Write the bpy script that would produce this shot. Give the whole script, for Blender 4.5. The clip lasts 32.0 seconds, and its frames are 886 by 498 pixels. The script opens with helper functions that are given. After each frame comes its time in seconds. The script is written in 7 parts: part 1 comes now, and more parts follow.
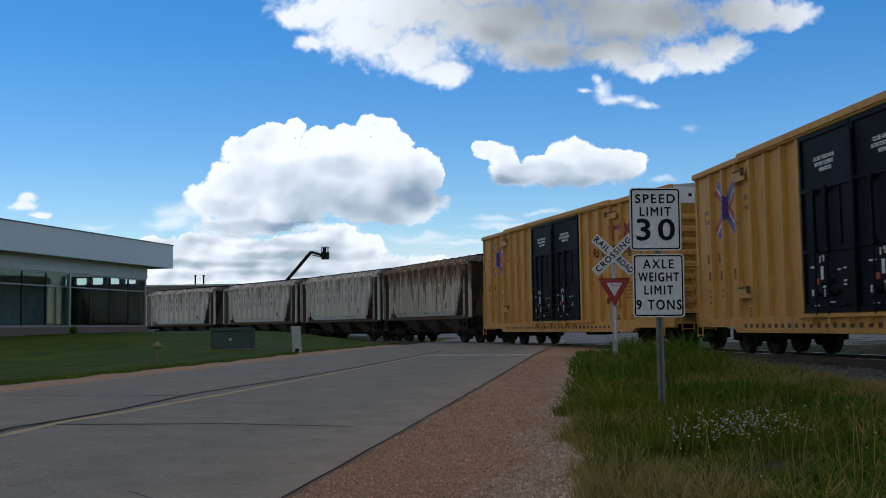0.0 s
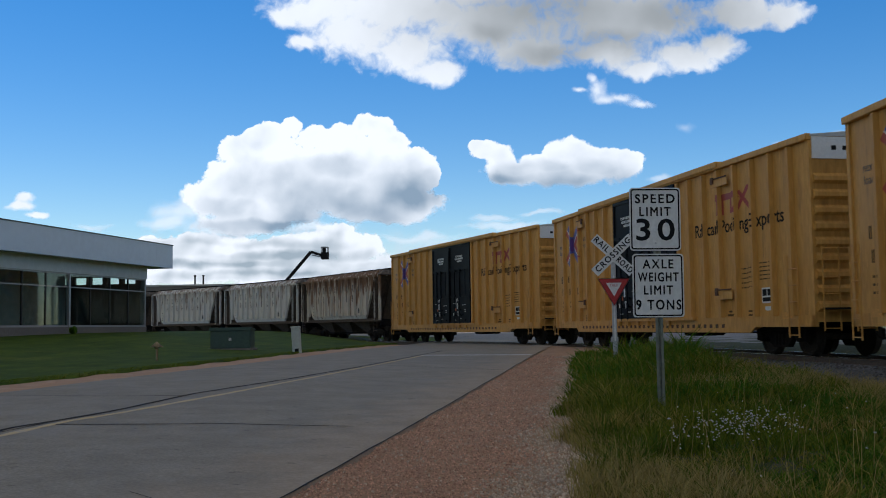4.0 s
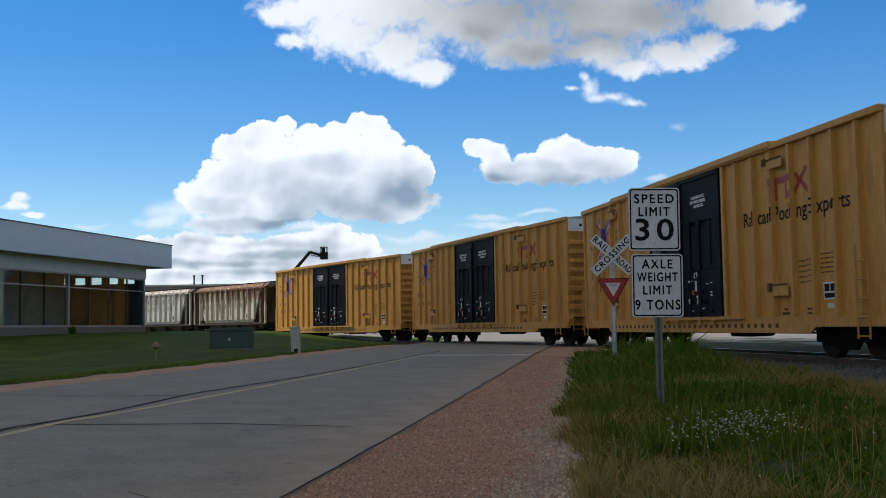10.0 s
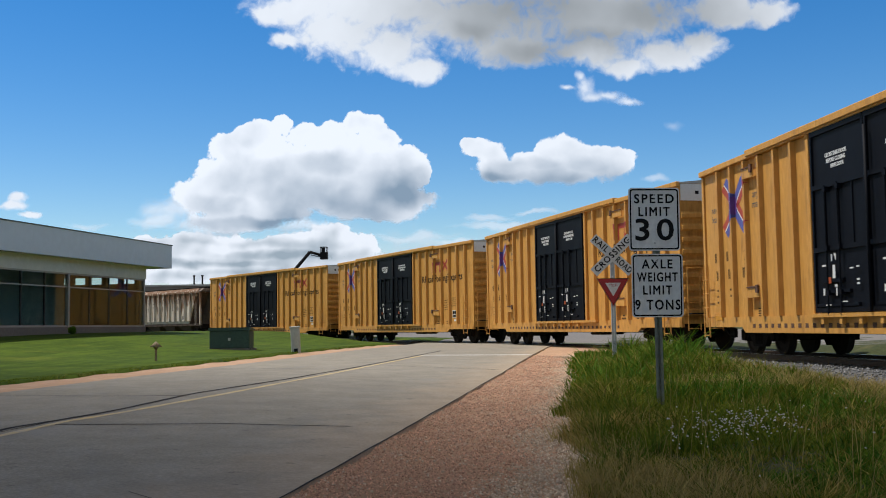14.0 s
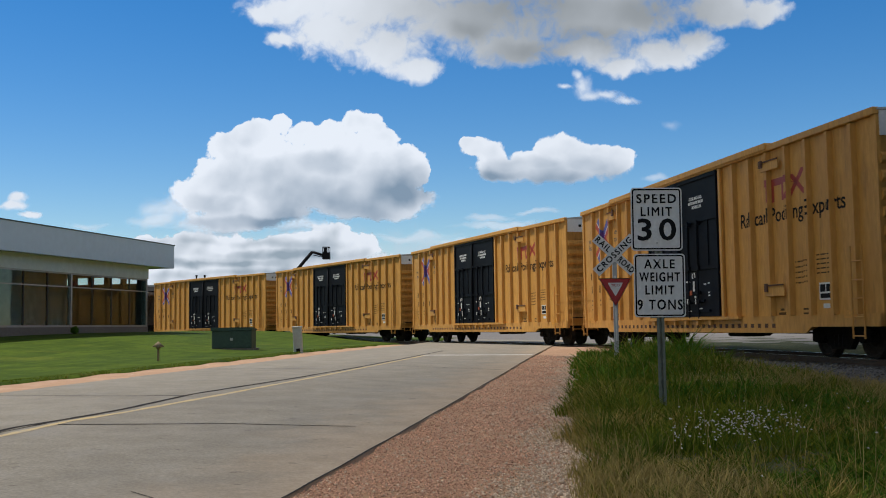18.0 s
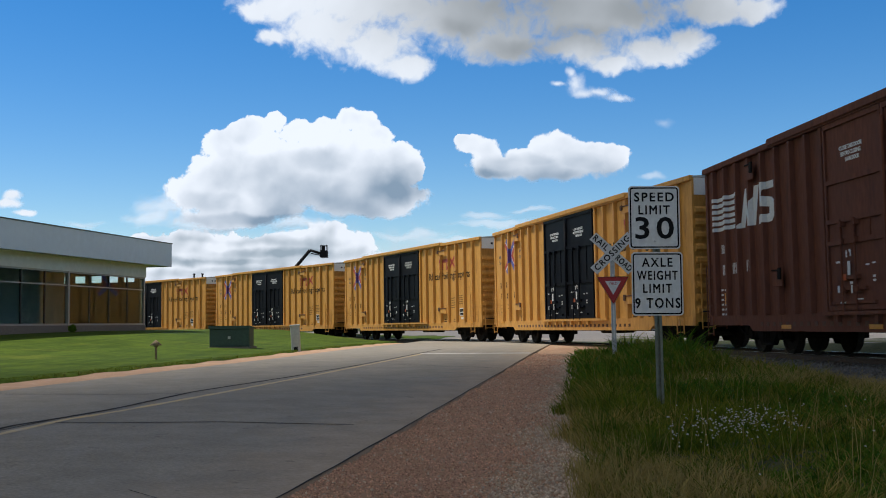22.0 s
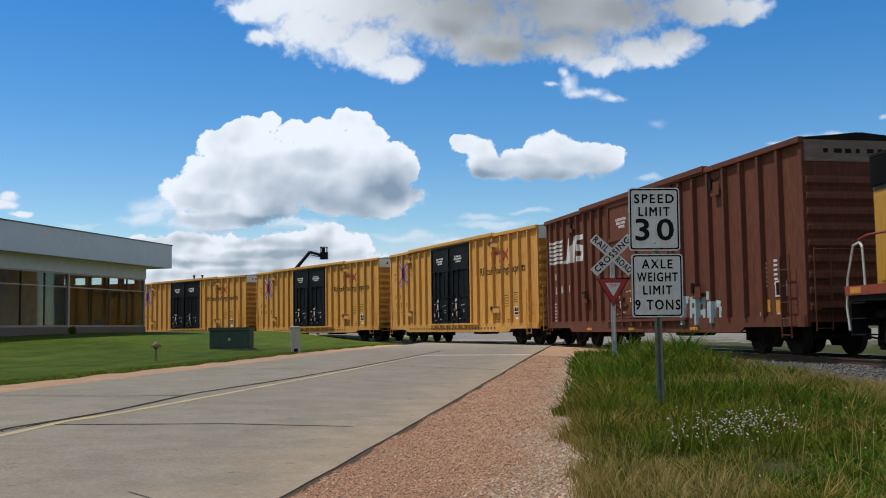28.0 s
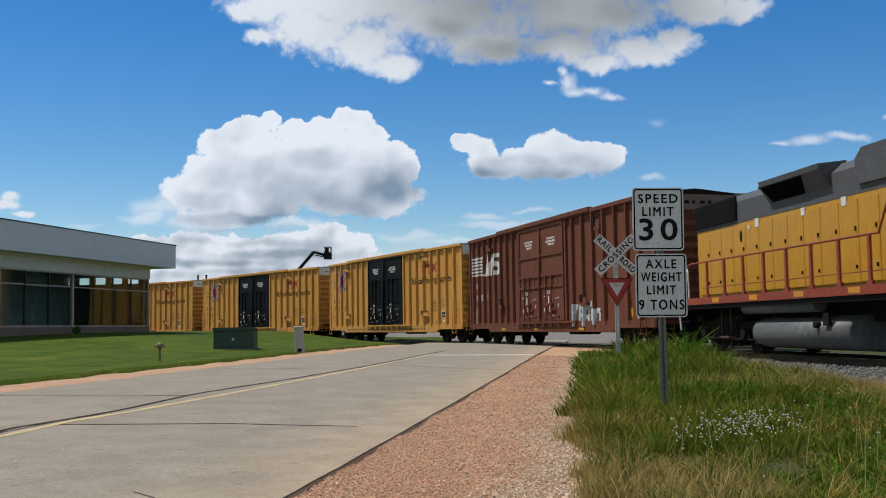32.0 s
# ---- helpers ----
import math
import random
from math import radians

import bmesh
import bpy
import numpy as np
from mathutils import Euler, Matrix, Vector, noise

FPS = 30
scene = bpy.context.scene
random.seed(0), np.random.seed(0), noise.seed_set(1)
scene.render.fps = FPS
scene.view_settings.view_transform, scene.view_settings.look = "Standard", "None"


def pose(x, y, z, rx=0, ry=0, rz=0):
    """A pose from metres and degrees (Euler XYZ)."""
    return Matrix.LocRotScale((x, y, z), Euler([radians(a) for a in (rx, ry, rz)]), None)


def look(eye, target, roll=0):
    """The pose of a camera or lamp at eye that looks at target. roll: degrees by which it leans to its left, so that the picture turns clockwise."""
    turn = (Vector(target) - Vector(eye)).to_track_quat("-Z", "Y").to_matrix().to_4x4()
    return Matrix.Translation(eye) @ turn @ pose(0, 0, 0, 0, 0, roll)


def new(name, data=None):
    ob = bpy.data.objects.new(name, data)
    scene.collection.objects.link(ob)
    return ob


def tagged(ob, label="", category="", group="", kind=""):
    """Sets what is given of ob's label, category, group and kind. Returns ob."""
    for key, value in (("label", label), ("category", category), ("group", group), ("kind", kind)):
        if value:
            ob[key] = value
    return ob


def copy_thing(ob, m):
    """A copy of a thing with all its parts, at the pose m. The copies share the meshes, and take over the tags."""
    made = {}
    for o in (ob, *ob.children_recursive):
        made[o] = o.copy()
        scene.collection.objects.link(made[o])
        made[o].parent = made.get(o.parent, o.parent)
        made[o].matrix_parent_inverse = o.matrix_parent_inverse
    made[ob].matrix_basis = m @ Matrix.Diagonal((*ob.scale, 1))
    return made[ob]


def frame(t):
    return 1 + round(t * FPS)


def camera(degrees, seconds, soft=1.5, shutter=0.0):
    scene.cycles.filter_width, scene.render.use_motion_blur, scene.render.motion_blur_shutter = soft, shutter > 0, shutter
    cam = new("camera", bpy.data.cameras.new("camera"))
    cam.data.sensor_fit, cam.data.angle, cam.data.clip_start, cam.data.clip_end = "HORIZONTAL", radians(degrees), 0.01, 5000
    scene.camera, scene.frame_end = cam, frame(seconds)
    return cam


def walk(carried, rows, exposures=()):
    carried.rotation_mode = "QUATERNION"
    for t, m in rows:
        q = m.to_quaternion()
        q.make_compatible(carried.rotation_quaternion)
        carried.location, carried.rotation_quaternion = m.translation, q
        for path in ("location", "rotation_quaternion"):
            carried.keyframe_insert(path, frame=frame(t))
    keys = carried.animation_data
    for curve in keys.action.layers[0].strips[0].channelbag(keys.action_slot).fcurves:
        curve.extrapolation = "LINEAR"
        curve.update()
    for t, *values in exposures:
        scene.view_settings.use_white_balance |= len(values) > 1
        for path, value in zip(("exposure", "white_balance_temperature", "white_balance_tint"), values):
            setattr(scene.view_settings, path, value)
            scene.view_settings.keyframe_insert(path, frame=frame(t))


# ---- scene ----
# ---- camera: it stands beside the road and only trembles ----
EYE = (0.0, 0.0, 1.15)
LENS = 1838.0
cam = camera(46.2, 32.0, soft=1.0, shutter=0.5)


def stance(dx=0.0, dy=0.0):
    """The camera's pose, swung by small angles (in thousandths of a turn of the lens)."""
    return Matrix.Translation(EYE) @ pose(0, 0, 0, 94.294 + math.degrees(dy / LENS), 0, math.degrees(dx / LENS)) @ pose(0, 0, 0, 0, 0, -0.8415)


TREMBLE = [(0.0, 2.0, 0.0), (3.4, 2.0, 0.0), (4.6, 0.6, 0.0), (6.0, 0.0, 0.0), (14.0, 0.0, 0.0), (15.0, 0.8, 0.0), (16.6, 2.0, 0.0),
           (17.5, 2.2, 0.0), (18.1, 4.0, 0.0), (19.5, 4.0, 0.0), (20.0, 2.0, 0.0), (20.5, 0.0, -0.3), (21.0, 0.0, -1.5), (21.6, 0.0, -3.0),
           (23.9, 0.0, -3.0), (24.6, 0.0, -1.3), (26.0, 0.0, -0.8), (28.0, 0.0, 0.0), (29.8, 0.2, -0.5), (30.5, 2.0, -1.0), (31.0, 4.0, -1.0),
           (31.5, 5.0, -1.0), (32.0, 6.5, 0.0)]
walk(cam, [(t, stance(dx, dy)) for t, dx, dy in TREMBLE],
     exposures=[(0.0, 0.0), (12.5, 0.0), (14.0, -0.13), (16.5, -0.34), (18.5, -0.2), (20.0, -0.1), (26.0, -0.16), (29.0, -0.18), (32.0, -0.3)])

# ---- daylight ----
SUN_TO = Vector((-0.50, 0.10, 1.0)).normalized()
world = bpy.data.worlds.new("sky")
scene.world = world
world.use_nodes = True
wn = world.node_tree.nodes
sky = wn.new("ShaderNodeTexSky")
sky.sky_type, sky.sun_disc = "NISHITA", False
sky.sun_elevation = math.asin(SUN_TO.z)
sky.sun_rotation = math.atan2(SUN_TO.x, SUN_TO.y)
sky.air_density, sky.dust_density, sky.ozone_density = 1.0, 0.1, 3.0
wn["Background"].inputs["Strength"].default_value = 0.135
rich = wn.new("ShaderNodeHueSaturation")
rich.inputs["Hue"].default_value = 0.505
rich.inputs["Saturation"].default_value = 1.42
world.node_tree.links.new(sky.outputs[0], rich.inputs["Color"])
world.node_tree.links.new(rich.outputs[0], wn["Background"].inputs["Color"])
sun = new("sun", bpy.data.lights.new("sun", "SUN"))
sun.data.energy, sun.data.angle, sun.data.color = 4.7, radians(0.55), (1.0, 0.97, 0.935)
sun.matrix_world = look(SUN_TO * 200, (0, 0, 0))


# ---- materials ----
def tree_of(name):
    m = bpy.data.materials.new(name)
    m.use_nodes = True
    nt = m.node_tree
    return m, nt, nt.nodes["Principled BSDF"]


def mixed(nt, fac, a, b, mode="MIX"):
    n = nt.nodes.new("ShaderNodeMix")
    n.data_type, n.blend_type = "RGBA", mode
    for sock, v in ((n.inputs[0], fac), (n.inputs[6], a), (n.inputs[7], b)):
        if isinstance(v, bpy.types.NodeSocket):
            nt.links.new(v, sock)
        else:
            sock.default_value = v if isinstance(v, float) else (*v, 1.0)
    return n.outputs[2]


def ramp(nt, fac, lo, hi):
    n = nt.nodes.new("ShaderNodeMapRange")
    n.interpolation_type = "SMOOTHSTEP"
    nt.links.new(fac, n.inputs[0])
    n.inputs[1].default_value, n.inputs[2].default_value = lo, hi
    return n.outputs[0]


def coords(nt, stretch=(1, 1, 1)):
    tc = nt.nodes.new("ShaderNodeTexCoord")
    mp = nt.nodes.new("ShaderNodeMapping")
    mp.inputs["Scale"].default_value = stretch
    nt.links.new(tc.outputs["Object"], mp.inputs[0])
    return mp.outputs[0]


def noisy(nt, scale, detail=4.0, vec=None, rough=0.55):
    n = nt.nodes.new("ShaderNodeTexNoise")
    n.inputs["Scale"].default_value, n.inputs["Detail"].default_value, n.inputs["Roughness"].default_value = scale, detail, rough
    nt.links.new(vec if vec is not None else coords(nt), n.inputs["Vector"])
    return n.outputs[0]


def surface(name, base, dark=None, fine=30.0, coarse=1.2, rough=0.6, metal=0.0, bump=0.15, stain=None, stain_amount=0.5,
            stretch=(1, 1, 1), vary=0.0, island=0.0, depth=0.01, gloss=0.5):
    """A plain surface: grain, broad patches, stains, uneven gloss and fine relief."""
    m, nt, bs = tree_of(name)
    vec = coords(nt, stretch)
    dark = dark or tuple(c * 0.72 for c in base)
    f1, f2 = noisy(nt, fine, 5.0, vec), noisy(nt, coarse, 4.0, vec)
    col = mixed(nt, ramp(nt, f1, 0.35, 0.7), dark, base)
    col = mixed(nt, ramp(nt, f2, 0.38, 0.66), mixed(nt, 0.55, col, dark), col)
    if stain:
        f3 = noisy(nt, coarse * 2.6, 8.0, coords(nt, (stretch[0] * 1.3, stretch[1], stretch[2])), 0.65)
        amount = nt.nodes.new("ShaderNodeMath")
        amount.operation = "MULTIPLY"
        nt.links.new(ramp(nt, f3, 0.52, 0.72), amount.inputs[0])
        amount.inputs[1].default_value = stain_amount
        col = mixed(nt, amount.outputs[0], col, stain)
    if vary or island:
        src = nt.nodes.new("ShaderNodeObjectInfo").outputs["Random"] if vary else nt.nodes.new("ShaderNodeNewGeometry").outputs["Random Per Island"]
        hsv = nt.nodes.new("ShaderNodeHueSaturation")
        mr = nt.nodes.new("ShaderNodeMapRange")
        nt.links.new(src, mr.inputs[0])
        amt = vary or island
        mr.inputs[3].default_value, mr.inputs[4].default_value = 1 - amt, 1 + amt
        nt.links.new(mr.outputs[0], hsv.inputs["Value"])
        nt.links.new(col, hsv.inputs["Color"])
        col = hsv.outputs[0]
    nt.links.new(col, bs.inputs["Base Color"])
    rr = nt.nodes.new("ShaderNodeMapRange")
    nt.links.new(f2, rr.inputs[0])
    rr.inputs[3].default_value, rr.inputs[4].default_value = max(rough - 0.15, 0.03), min(rough + 0.15, 1.0)
    nt.links.new(rr.outputs[0], bs.inputs["Roughness"])
    bs.inputs["Metallic"].default_value = metal
    bs.inputs["Specular IOR Level"].default_value = gloss
    if bump:
        b = nt.nodes.new("ShaderNodeBump")
        b.inputs["Strength"].default_value, b.inputs["Distance"].default_value = bump, depth
        nt.links.new(f1, b.inputs["Height"])
        nt.links.new(b.outputs[0], bs.inputs["Normal"])
    return m


M_ROAD = surface("road_concrete", (0.335, 0.300, 0.240), (0.253, 0.226, 0.179), fine=38, coarse=0.3, rough=0.88, bump=0.4, stain=(0.25, 0.235, 0.21), stain_amount=0.4, gloss=0.2)


def dust_the_road(m):
    """Tan gravel dust that creeps in from the shoulder, and faint tyre polish in the lanes."""
    nt = m.node_tree
    bs = nt.nodes["Principled BSDF"]
    old = bs.inputs["Base Color"].links[0].from_socket
    tc = nt.nodes.new("ShaderNodeTexCoord")
    dot = nt.nodes.new("ShaderNodeVectorMath")
    dot.operation = "DOT_PRODUCT"
    dot.inputs[1].default_value = (0.98836, -0.15212, 0)
    nt.links.new(tc.outputs["Object"], dot.inputs[0])
    wob = nt.nodes.new("ShaderNodeMath")
    wob.operation = "MULTIPLY_ADD"
    nt.links.new(noisy(nt, 0.9, 6.0), wob.inputs[0])
    wob.inputs[1].default_value = 2.2
    nt.links.new(dot.outputs["Value"], wob.inputs[2])
    amount = nt.nodes.new("ShaderNodeMath")
    amount.operation = "MULTIPLY"
    nt.links.new(ramp(nt, wob.outputs[0], -2.6, -0.9), amount.inputs[0])
    amount.inputs[1].default_value = 0.75
    worn = mixed(nt, amount.outputs[0], old, (0.40, 0.31, 0.215))
    speck = mixed(nt, ramp(nt, noisy(nt, 30.0, 5.0, rough=0.7), 0.38, 0.62), (0.88, 0.87, 0.86), (1.05, 1.05, 1.05))
    blotch = mixed(nt, ramp(nt, noisy(nt, 1.6, 7.0, rough=0.7), 0.36, 0.64), (0.88, 0.875, 0.86), (1.06, 1.06, 1.06))
    pit = mixed(nt, ramp(nt, noisy(nt, 5.0, 3.0), 0.66, 0.74), (1.0, 1.0, 1.0), (0.72, 0.71, 0.70))
    for tone in (speck, blotch, pit):
        worn = mixed(nt, 1.0, worn, tone, "MULTIPLY")
    nt.links.new(worn, bs.inputs["Base Color"])


dust_the_road(M_ROAD)
M_TAR = surface("tar", (0.055, 0.045, 0.036), (0.03, 0.026, 0.022), fine=20, rough=0.9, gloss=0.1, bump=0)
M_YELLOWLINE = surface("road_paint_yellow", (0.60, 0.42, 0.16), (0.48, 0.37, 0.2), fine=18, coarse=1.0, rough=0.8, stain=(0.36, 0.32, 0.26), stain_amount=0.8)
M_WHITELINE = surface("road_paint_white", (0.72, 0.69, 0.62), (0.58, 0.55, 0.49), fine=18, coarse=1.4, rough=0.8)
M_SHOULDER = surface("red_gravel", (0.59, 0.375, 0.235), (0.39, 0.243, 0.15), fine=55, coarse=0.8, rough=0.95, bump=0.8, stain=(0.62, 0.46, 0.34), stain_amount=0.5, depth=0.02, gloss=0.15)
M_PALEGRAVEL = surface("pale_gravel", (0.47, 0.40, 0.34), (0.29, 0.24, 0.2), fine=60, coarse=1.5, rough=0.95, bump=0.8, depth=0.02, gloss=0.2)
M_STONE = surface("gravel_stone", (0.67, 0.405, 0.275), (0.45, 0.262, 0.175), fine=40, rough=0.9, island=0.4, gloss=0.2)
M_PALESTONE = surface("pale_stone", (0.70, 0.56, 0.42), (0.46, 0.36, 0.26), fine=40, rough=0.9, island=0.3, gloss=0.2)
M_DUST = surface("tan_dust", (0.42, 0.335, 0.24), (0.36, 0.30, 0.225), fine=30, coarse=1.2, rough=0.95, stain=(0.38, 0.34, 0.29), stain_amount=0.9, gloss=0.15)
M_SOIL = surface("grass_soil", (0.065, 0.075, 0.026), (0.038, 0.044, 0.016), fine=9, coarse=0.25, rough=0.95, bump=0.6, stain=(0.20, 0.16, 0.075), stain_amount=0.6, depth=0.05, gloss=0.15)
M_LAWN = surface("mown_lawn", (0.080, 0.122, 0.010), (0.055, 0.090, 0.008), fine=14, coarse=0.25, rough=0.95, bump=0.3, stain=(0.14, 0.150, 0.02), stain_amount=0.6, stretch=(0.35, 1.0, 1), depth=0.03, gloss=0.1)


def mow_the_lawn(m):
    """Clumps and faint mowing lines in the turf."""
    nt = m.node_tree
    bs = nt.nodes["Principled BSDF"]
    col = bs.inputs["Base Color"].links[0].from_socket
    for tone in (mixed(nt, ramp(nt, noisy(nt, 0.7, 8.0, rough=0.7), 0.36, 0.64), (0.72, 0.76, 0.7), (1.16, 1.12, 1.1)),
                 mixed(nt, ramp(nt, noisy(nt, 7.0, 6.0, rough=0.75), 0.36, 0.64), (0.78, 0.80, 0.8), (1.16, 1.14, 1.1)),
                 mixed(nt, ramp(nt, noisy(nt, 1.0, 3.0, coords(nt, (2.2, 0.1, 1))), 0.38, 0.62), (0.84, 0.87, 0.85), (1.1, 1.08, 1.05))):
        col = mixed(nt, 1.0, col, tone, "MULTIPLY")
    nt.links.new(col, bs.inputs["Base Color"])


mow_the_lawn(M_LAWN)
M_BALLAST = surface("ballast", (0.20, 0.195, 0.19), (0.09, 0.088, 0.085), fine=26, coarse=1.2, rough=0.95, bump=1.0, depth=0.05, gloss=0.2)
M_BSTONE = surface("ballast_stone", (0.20, 0.197, 0.192), (0.10, 0.098, 0.096), fine=20, rough=0.9, island=0.5)
M_LOT = surface("gravel_lot", (0.22, 0.195, 0.17), (0.145, 0.127, 0.11), fine=8, coarse=0.1, rough=0.95, bump=0.3)
M_STEEL = surface("rail_steel", (0.16, 0.11, 0.08), (0.09, 0.06, 0.045), fine=18, rough=0.6, metal=0.4)
M_RAILTOP = surface("polished_rail", (0.55, 0.53, 0.5), fine=30, rough=0.28, metal=1.0, bump=0.03)
M_TIE = surface("timber_tie", (0.085, 0.065, 0.05), (0.045, 0.035, 0.028), fine=12, rough=0.95, stretch=(1, 8, 1), bump=0.6, vary=0.3)
M_YELLOW = surface("boxcar_yellow", (0.65, 0.338, 0.082), (0.52, 0.255, 0.055), fine=9, coarse=0.9, rough=0.55, bump=0.05, stain=(0.27, 0.12, 0.035), stain_amount=0.6, stretch=(1.6, 1.6, 0.35), gloss=0.3)
M_BLACK = surface("door_black", (0.0040, 0.0054, 0.0095), (0.003, 0.004, 0.007), fine=12, coarse=0.9, rough=0.6, bump=0.05, gloss=0.12)
M_BROWN = surface("boxcar_brown", (0.184, 0.068, 0.0405), (0.124, 0.047, 0.030), fine=8, coarse=0.8, rough=0.75, bump=0.06, stain=(0.06, 0.028, 0.022), stain_amount=0.55, stretch=(1.6, 1.6, 0.35), gloss=0.15)
M_UNDER = surface("underframe_grime", (0.017, 0.0135, 0.011), (0.009, 0.0075, 0.0065), fine=14, rough=0.9, gloss=0.15)
M_RUST_SHADE = surface("rust_and_shade_brown", (0.16, 0.07, 0.035), (0.08, 0.04, 0.025), fine=14, rough=0.85)
M_WHEEL = surface("wheel_steel", (0.05, 0.038, 0.03), (0.022, 0.018, 0.015), fine=16, rough=0.75, metal=0.2, gloss=0.2)
M_GALV = surface("galvanised_steel", (0.52, 0.53, 0.53), (0.40, 0.41, 0.41), fine=14, coarse=3, rough=0.5, metal=0.6)
M_POST = surface("weathered_post", (0.23, 0.25, 0.205), (0.14, 0.155, 0.125), fine=14, coarse=2, rough=0.75, metal=0.0, stain=(0.12, 0.10, 0.07), stain_amount=0.4, gloss=0.3)
M_ROOFGREY = surface("galvanised_roof", (0.50, 0.49, 0.46), (0.36, 0.35, 0.33), fine=10, rough=0.55, metal=0.3)
M_WHITE = surface("white_paint", (0.74, 0.74, 0.72), (0.62, 0.62, 0.60), fine=16, coarse=2.5, rough=0.55, bump=0.04)
M_INK = surface("black_lettering", (0.014, 0.014, 0.015), fine=20, rough=0.75, bump=0, gloss=0.12)
M_HOPPER = surface("hopper_grey", (0.74, 0.72, 0.67), (0.60, 0.57, 0.52), fine=7, coarse=0.9, rough=0.7, stain=(0.22, 0.12, 0.065), stain_amount=0.6, stretch=(2.2, 2.2, 0.2), gloss=0.2)
M_HOPRUST = surface("hopper_rusted", (0.72, 0.67, 0.58), (0.55, 0.48, 0.39), fine=5, coarse=1.2, rough=0.8, stain=(0.17, 0.08, 0.035), stain_amount=0.7, stretch=(2.2, 2.2, 0.2), gloss=0.15)
M_HOPROOF = surface("hopper_roof_grime", (0.23, 0.19, 0.16), (0.12, 0.095, 0.08), fine=7, coarse=0.8, rough=0.85, stain=(0.34, 0.31, 0.28), stain_amount=0.6, gloss=0.15)
M_HOPBAY = surface("hopper_bay_grime", (0.15, 0.115, 0.09), (0.08, 0.06, 0.05), fine=7, coarse=1.0, rough=0.85, stain=(0.05, 0.035, 0.03), stain_amount=0.6, gloss=0.15)


def rust_runs(m, amount, low, high):
    """Rust that starts under the roof line and runs down in streaks."""
    nt = m.node_tree
    bs = nt.nodes["Principled BSDF"]
    old = bs.inputs["Base Color"].links[0].from_socket
    sep = nt.nodes.new("ShaderNodeSeparateXYZ")
    nt.links.new(coords(nt), sep.inputs[0])
    mul = nt.nodes.new("ShaderNodeMath")
    mul.operation = "MULTIPLY_ADD"
    nt.links.new(sep.outputs[2], mul.inputs[0])
    mul.inputs[1].default_value = 0.09
    nt.links.new(noisy(nt, 1.9, 7.0, coords(nt, (2.0, 2.0, 0.28)), 0.62), mul.inputs[2])
    cut = nt.nodes.new("ShaderNodeMath")
    cut.operation = "MULTIPLY"
    nt.links.new(ramp(nt, mul.outputs[0], low, high), cut.inputs[0])
    cut.inputs[1].default_value = amount
    nt.links.new(mixed(nt, cut.outputs[0], old, (0.16, 0.075, 0.035)), bs.inputs["Base Color"])


rust_runs(M_HOPPER, 0.75, 0.80, 0.93)
rust_runs(M_HOPRUST, 0.92, 0.72, 0.84)
M_RED = surface("red_paint", (0.44, 0.028, 0.03), (0.33, 0.02, 0.022), fine=16, rough=0.5, bump=0.03)
M_LOCOYEL = surface("loco_yellow", (0.56, 0.285, 0.012), (0.47, 0.235, 0.010), fine=8, coarse=0.9, rough=0.4, bump=0.04, stain=(0.34, 0.17, 0.02), stain_amount=0.35, stretch=(1.5, 1.5, 0.4), gloss=0.35)
M_LOCOGREY = surface("loco_grey", (0.105, 0.108, 0.115), (0.075, 0.076, 0.08), fine=8, rough=0.6, bump=0.04, gloss=0.3)
M_LOCODARK = surface("grille_dark", (0.010, 0.010, 0.011), fine=20, rough=0.8, gloss=0.2)
M_LOCORED = surface("loco_red", (0.36, 0.062, 0.022), (0.22, 0.04, 0.018), fine=12, rough=0.55)
M_TANK = surface("tank_grey", (0.155, 0.165, 0.16), (0.10, 0.105, 0.10), fine=5, coarse=0.9, rough=0.55, stain=(0.05, 0.045, 0.04), stain_amount=0.7, bump=0.03)
M_TAG = surface("lock_tag_red", (0.50, 0.10, 0.03), fine=20, rough=0.6, bump=0)
M_ORANGE = surface("reflector_yellow", (0.75, 0.33, 0.03), fine=20, rough=0.4)
M_FASCIA = surface("fascia_panel", (0.505, 0.565, 0.665), (0.465, 0.52, 0.615), fine=3, coarse=0.3, rough=0.45, bump=0.02)
M_SOFFIT = surface("soffit_panel", (0.70, 0.73, 0.78), (0.62, 0.645, 0.69), fine=4, coarse=0.5, rough=0.6, bump=0.03)
M_MULLION = surface("mullion_aluminium", (0.45, 0.46, 0.47), fine=20, rough=0.4, metal=0.6, bump=0.02)
M_DARKMULLION = surface("dark_metal", (0.07, 0.075, 0.08), fine=20, rough=0.5, metal=0.4, bump=0.02)
M_BASEWALL = surface("base_wall", (0.20, 0.18, 0.16), fine=10, rough=0.8)
M_GREENBOX = surface("cabinet_green", (0.035, 0.075, 0.055), (0.026, 0.055, 0.042), fine=12, rough=0.55, bump=0.04)
M_PEDESTAL = surface("pedestal_grey", (0.42, 0.46, 0.42), (0.33, 0.36, 0.33), fine=10, rough=0.6)
M_WOOD = surface("weathered_wood", (0.34, 0.26, 0.155), (0.20, 0.15, 0.09), fine=14, rough=0.9, stretch=(3, 3, 0.4))
M_WEATHER = surface("weathered_panel", (0.20, 0.15, 0.125), (0.13, 0.095, 0.08), fine=6, rough=0.85, stain=(0.26, 0.22, 0.19), stain_amount=0.6, stretch=(1, 0.4, 2))
M_FADED = surface("faded_ink", (0.10, 0.095, 0.09), (0.10, 0.095, 0.09), fine=14, rough=0.8, stain=(0.30, 0.27, 0.24), stain_amount=0.8)
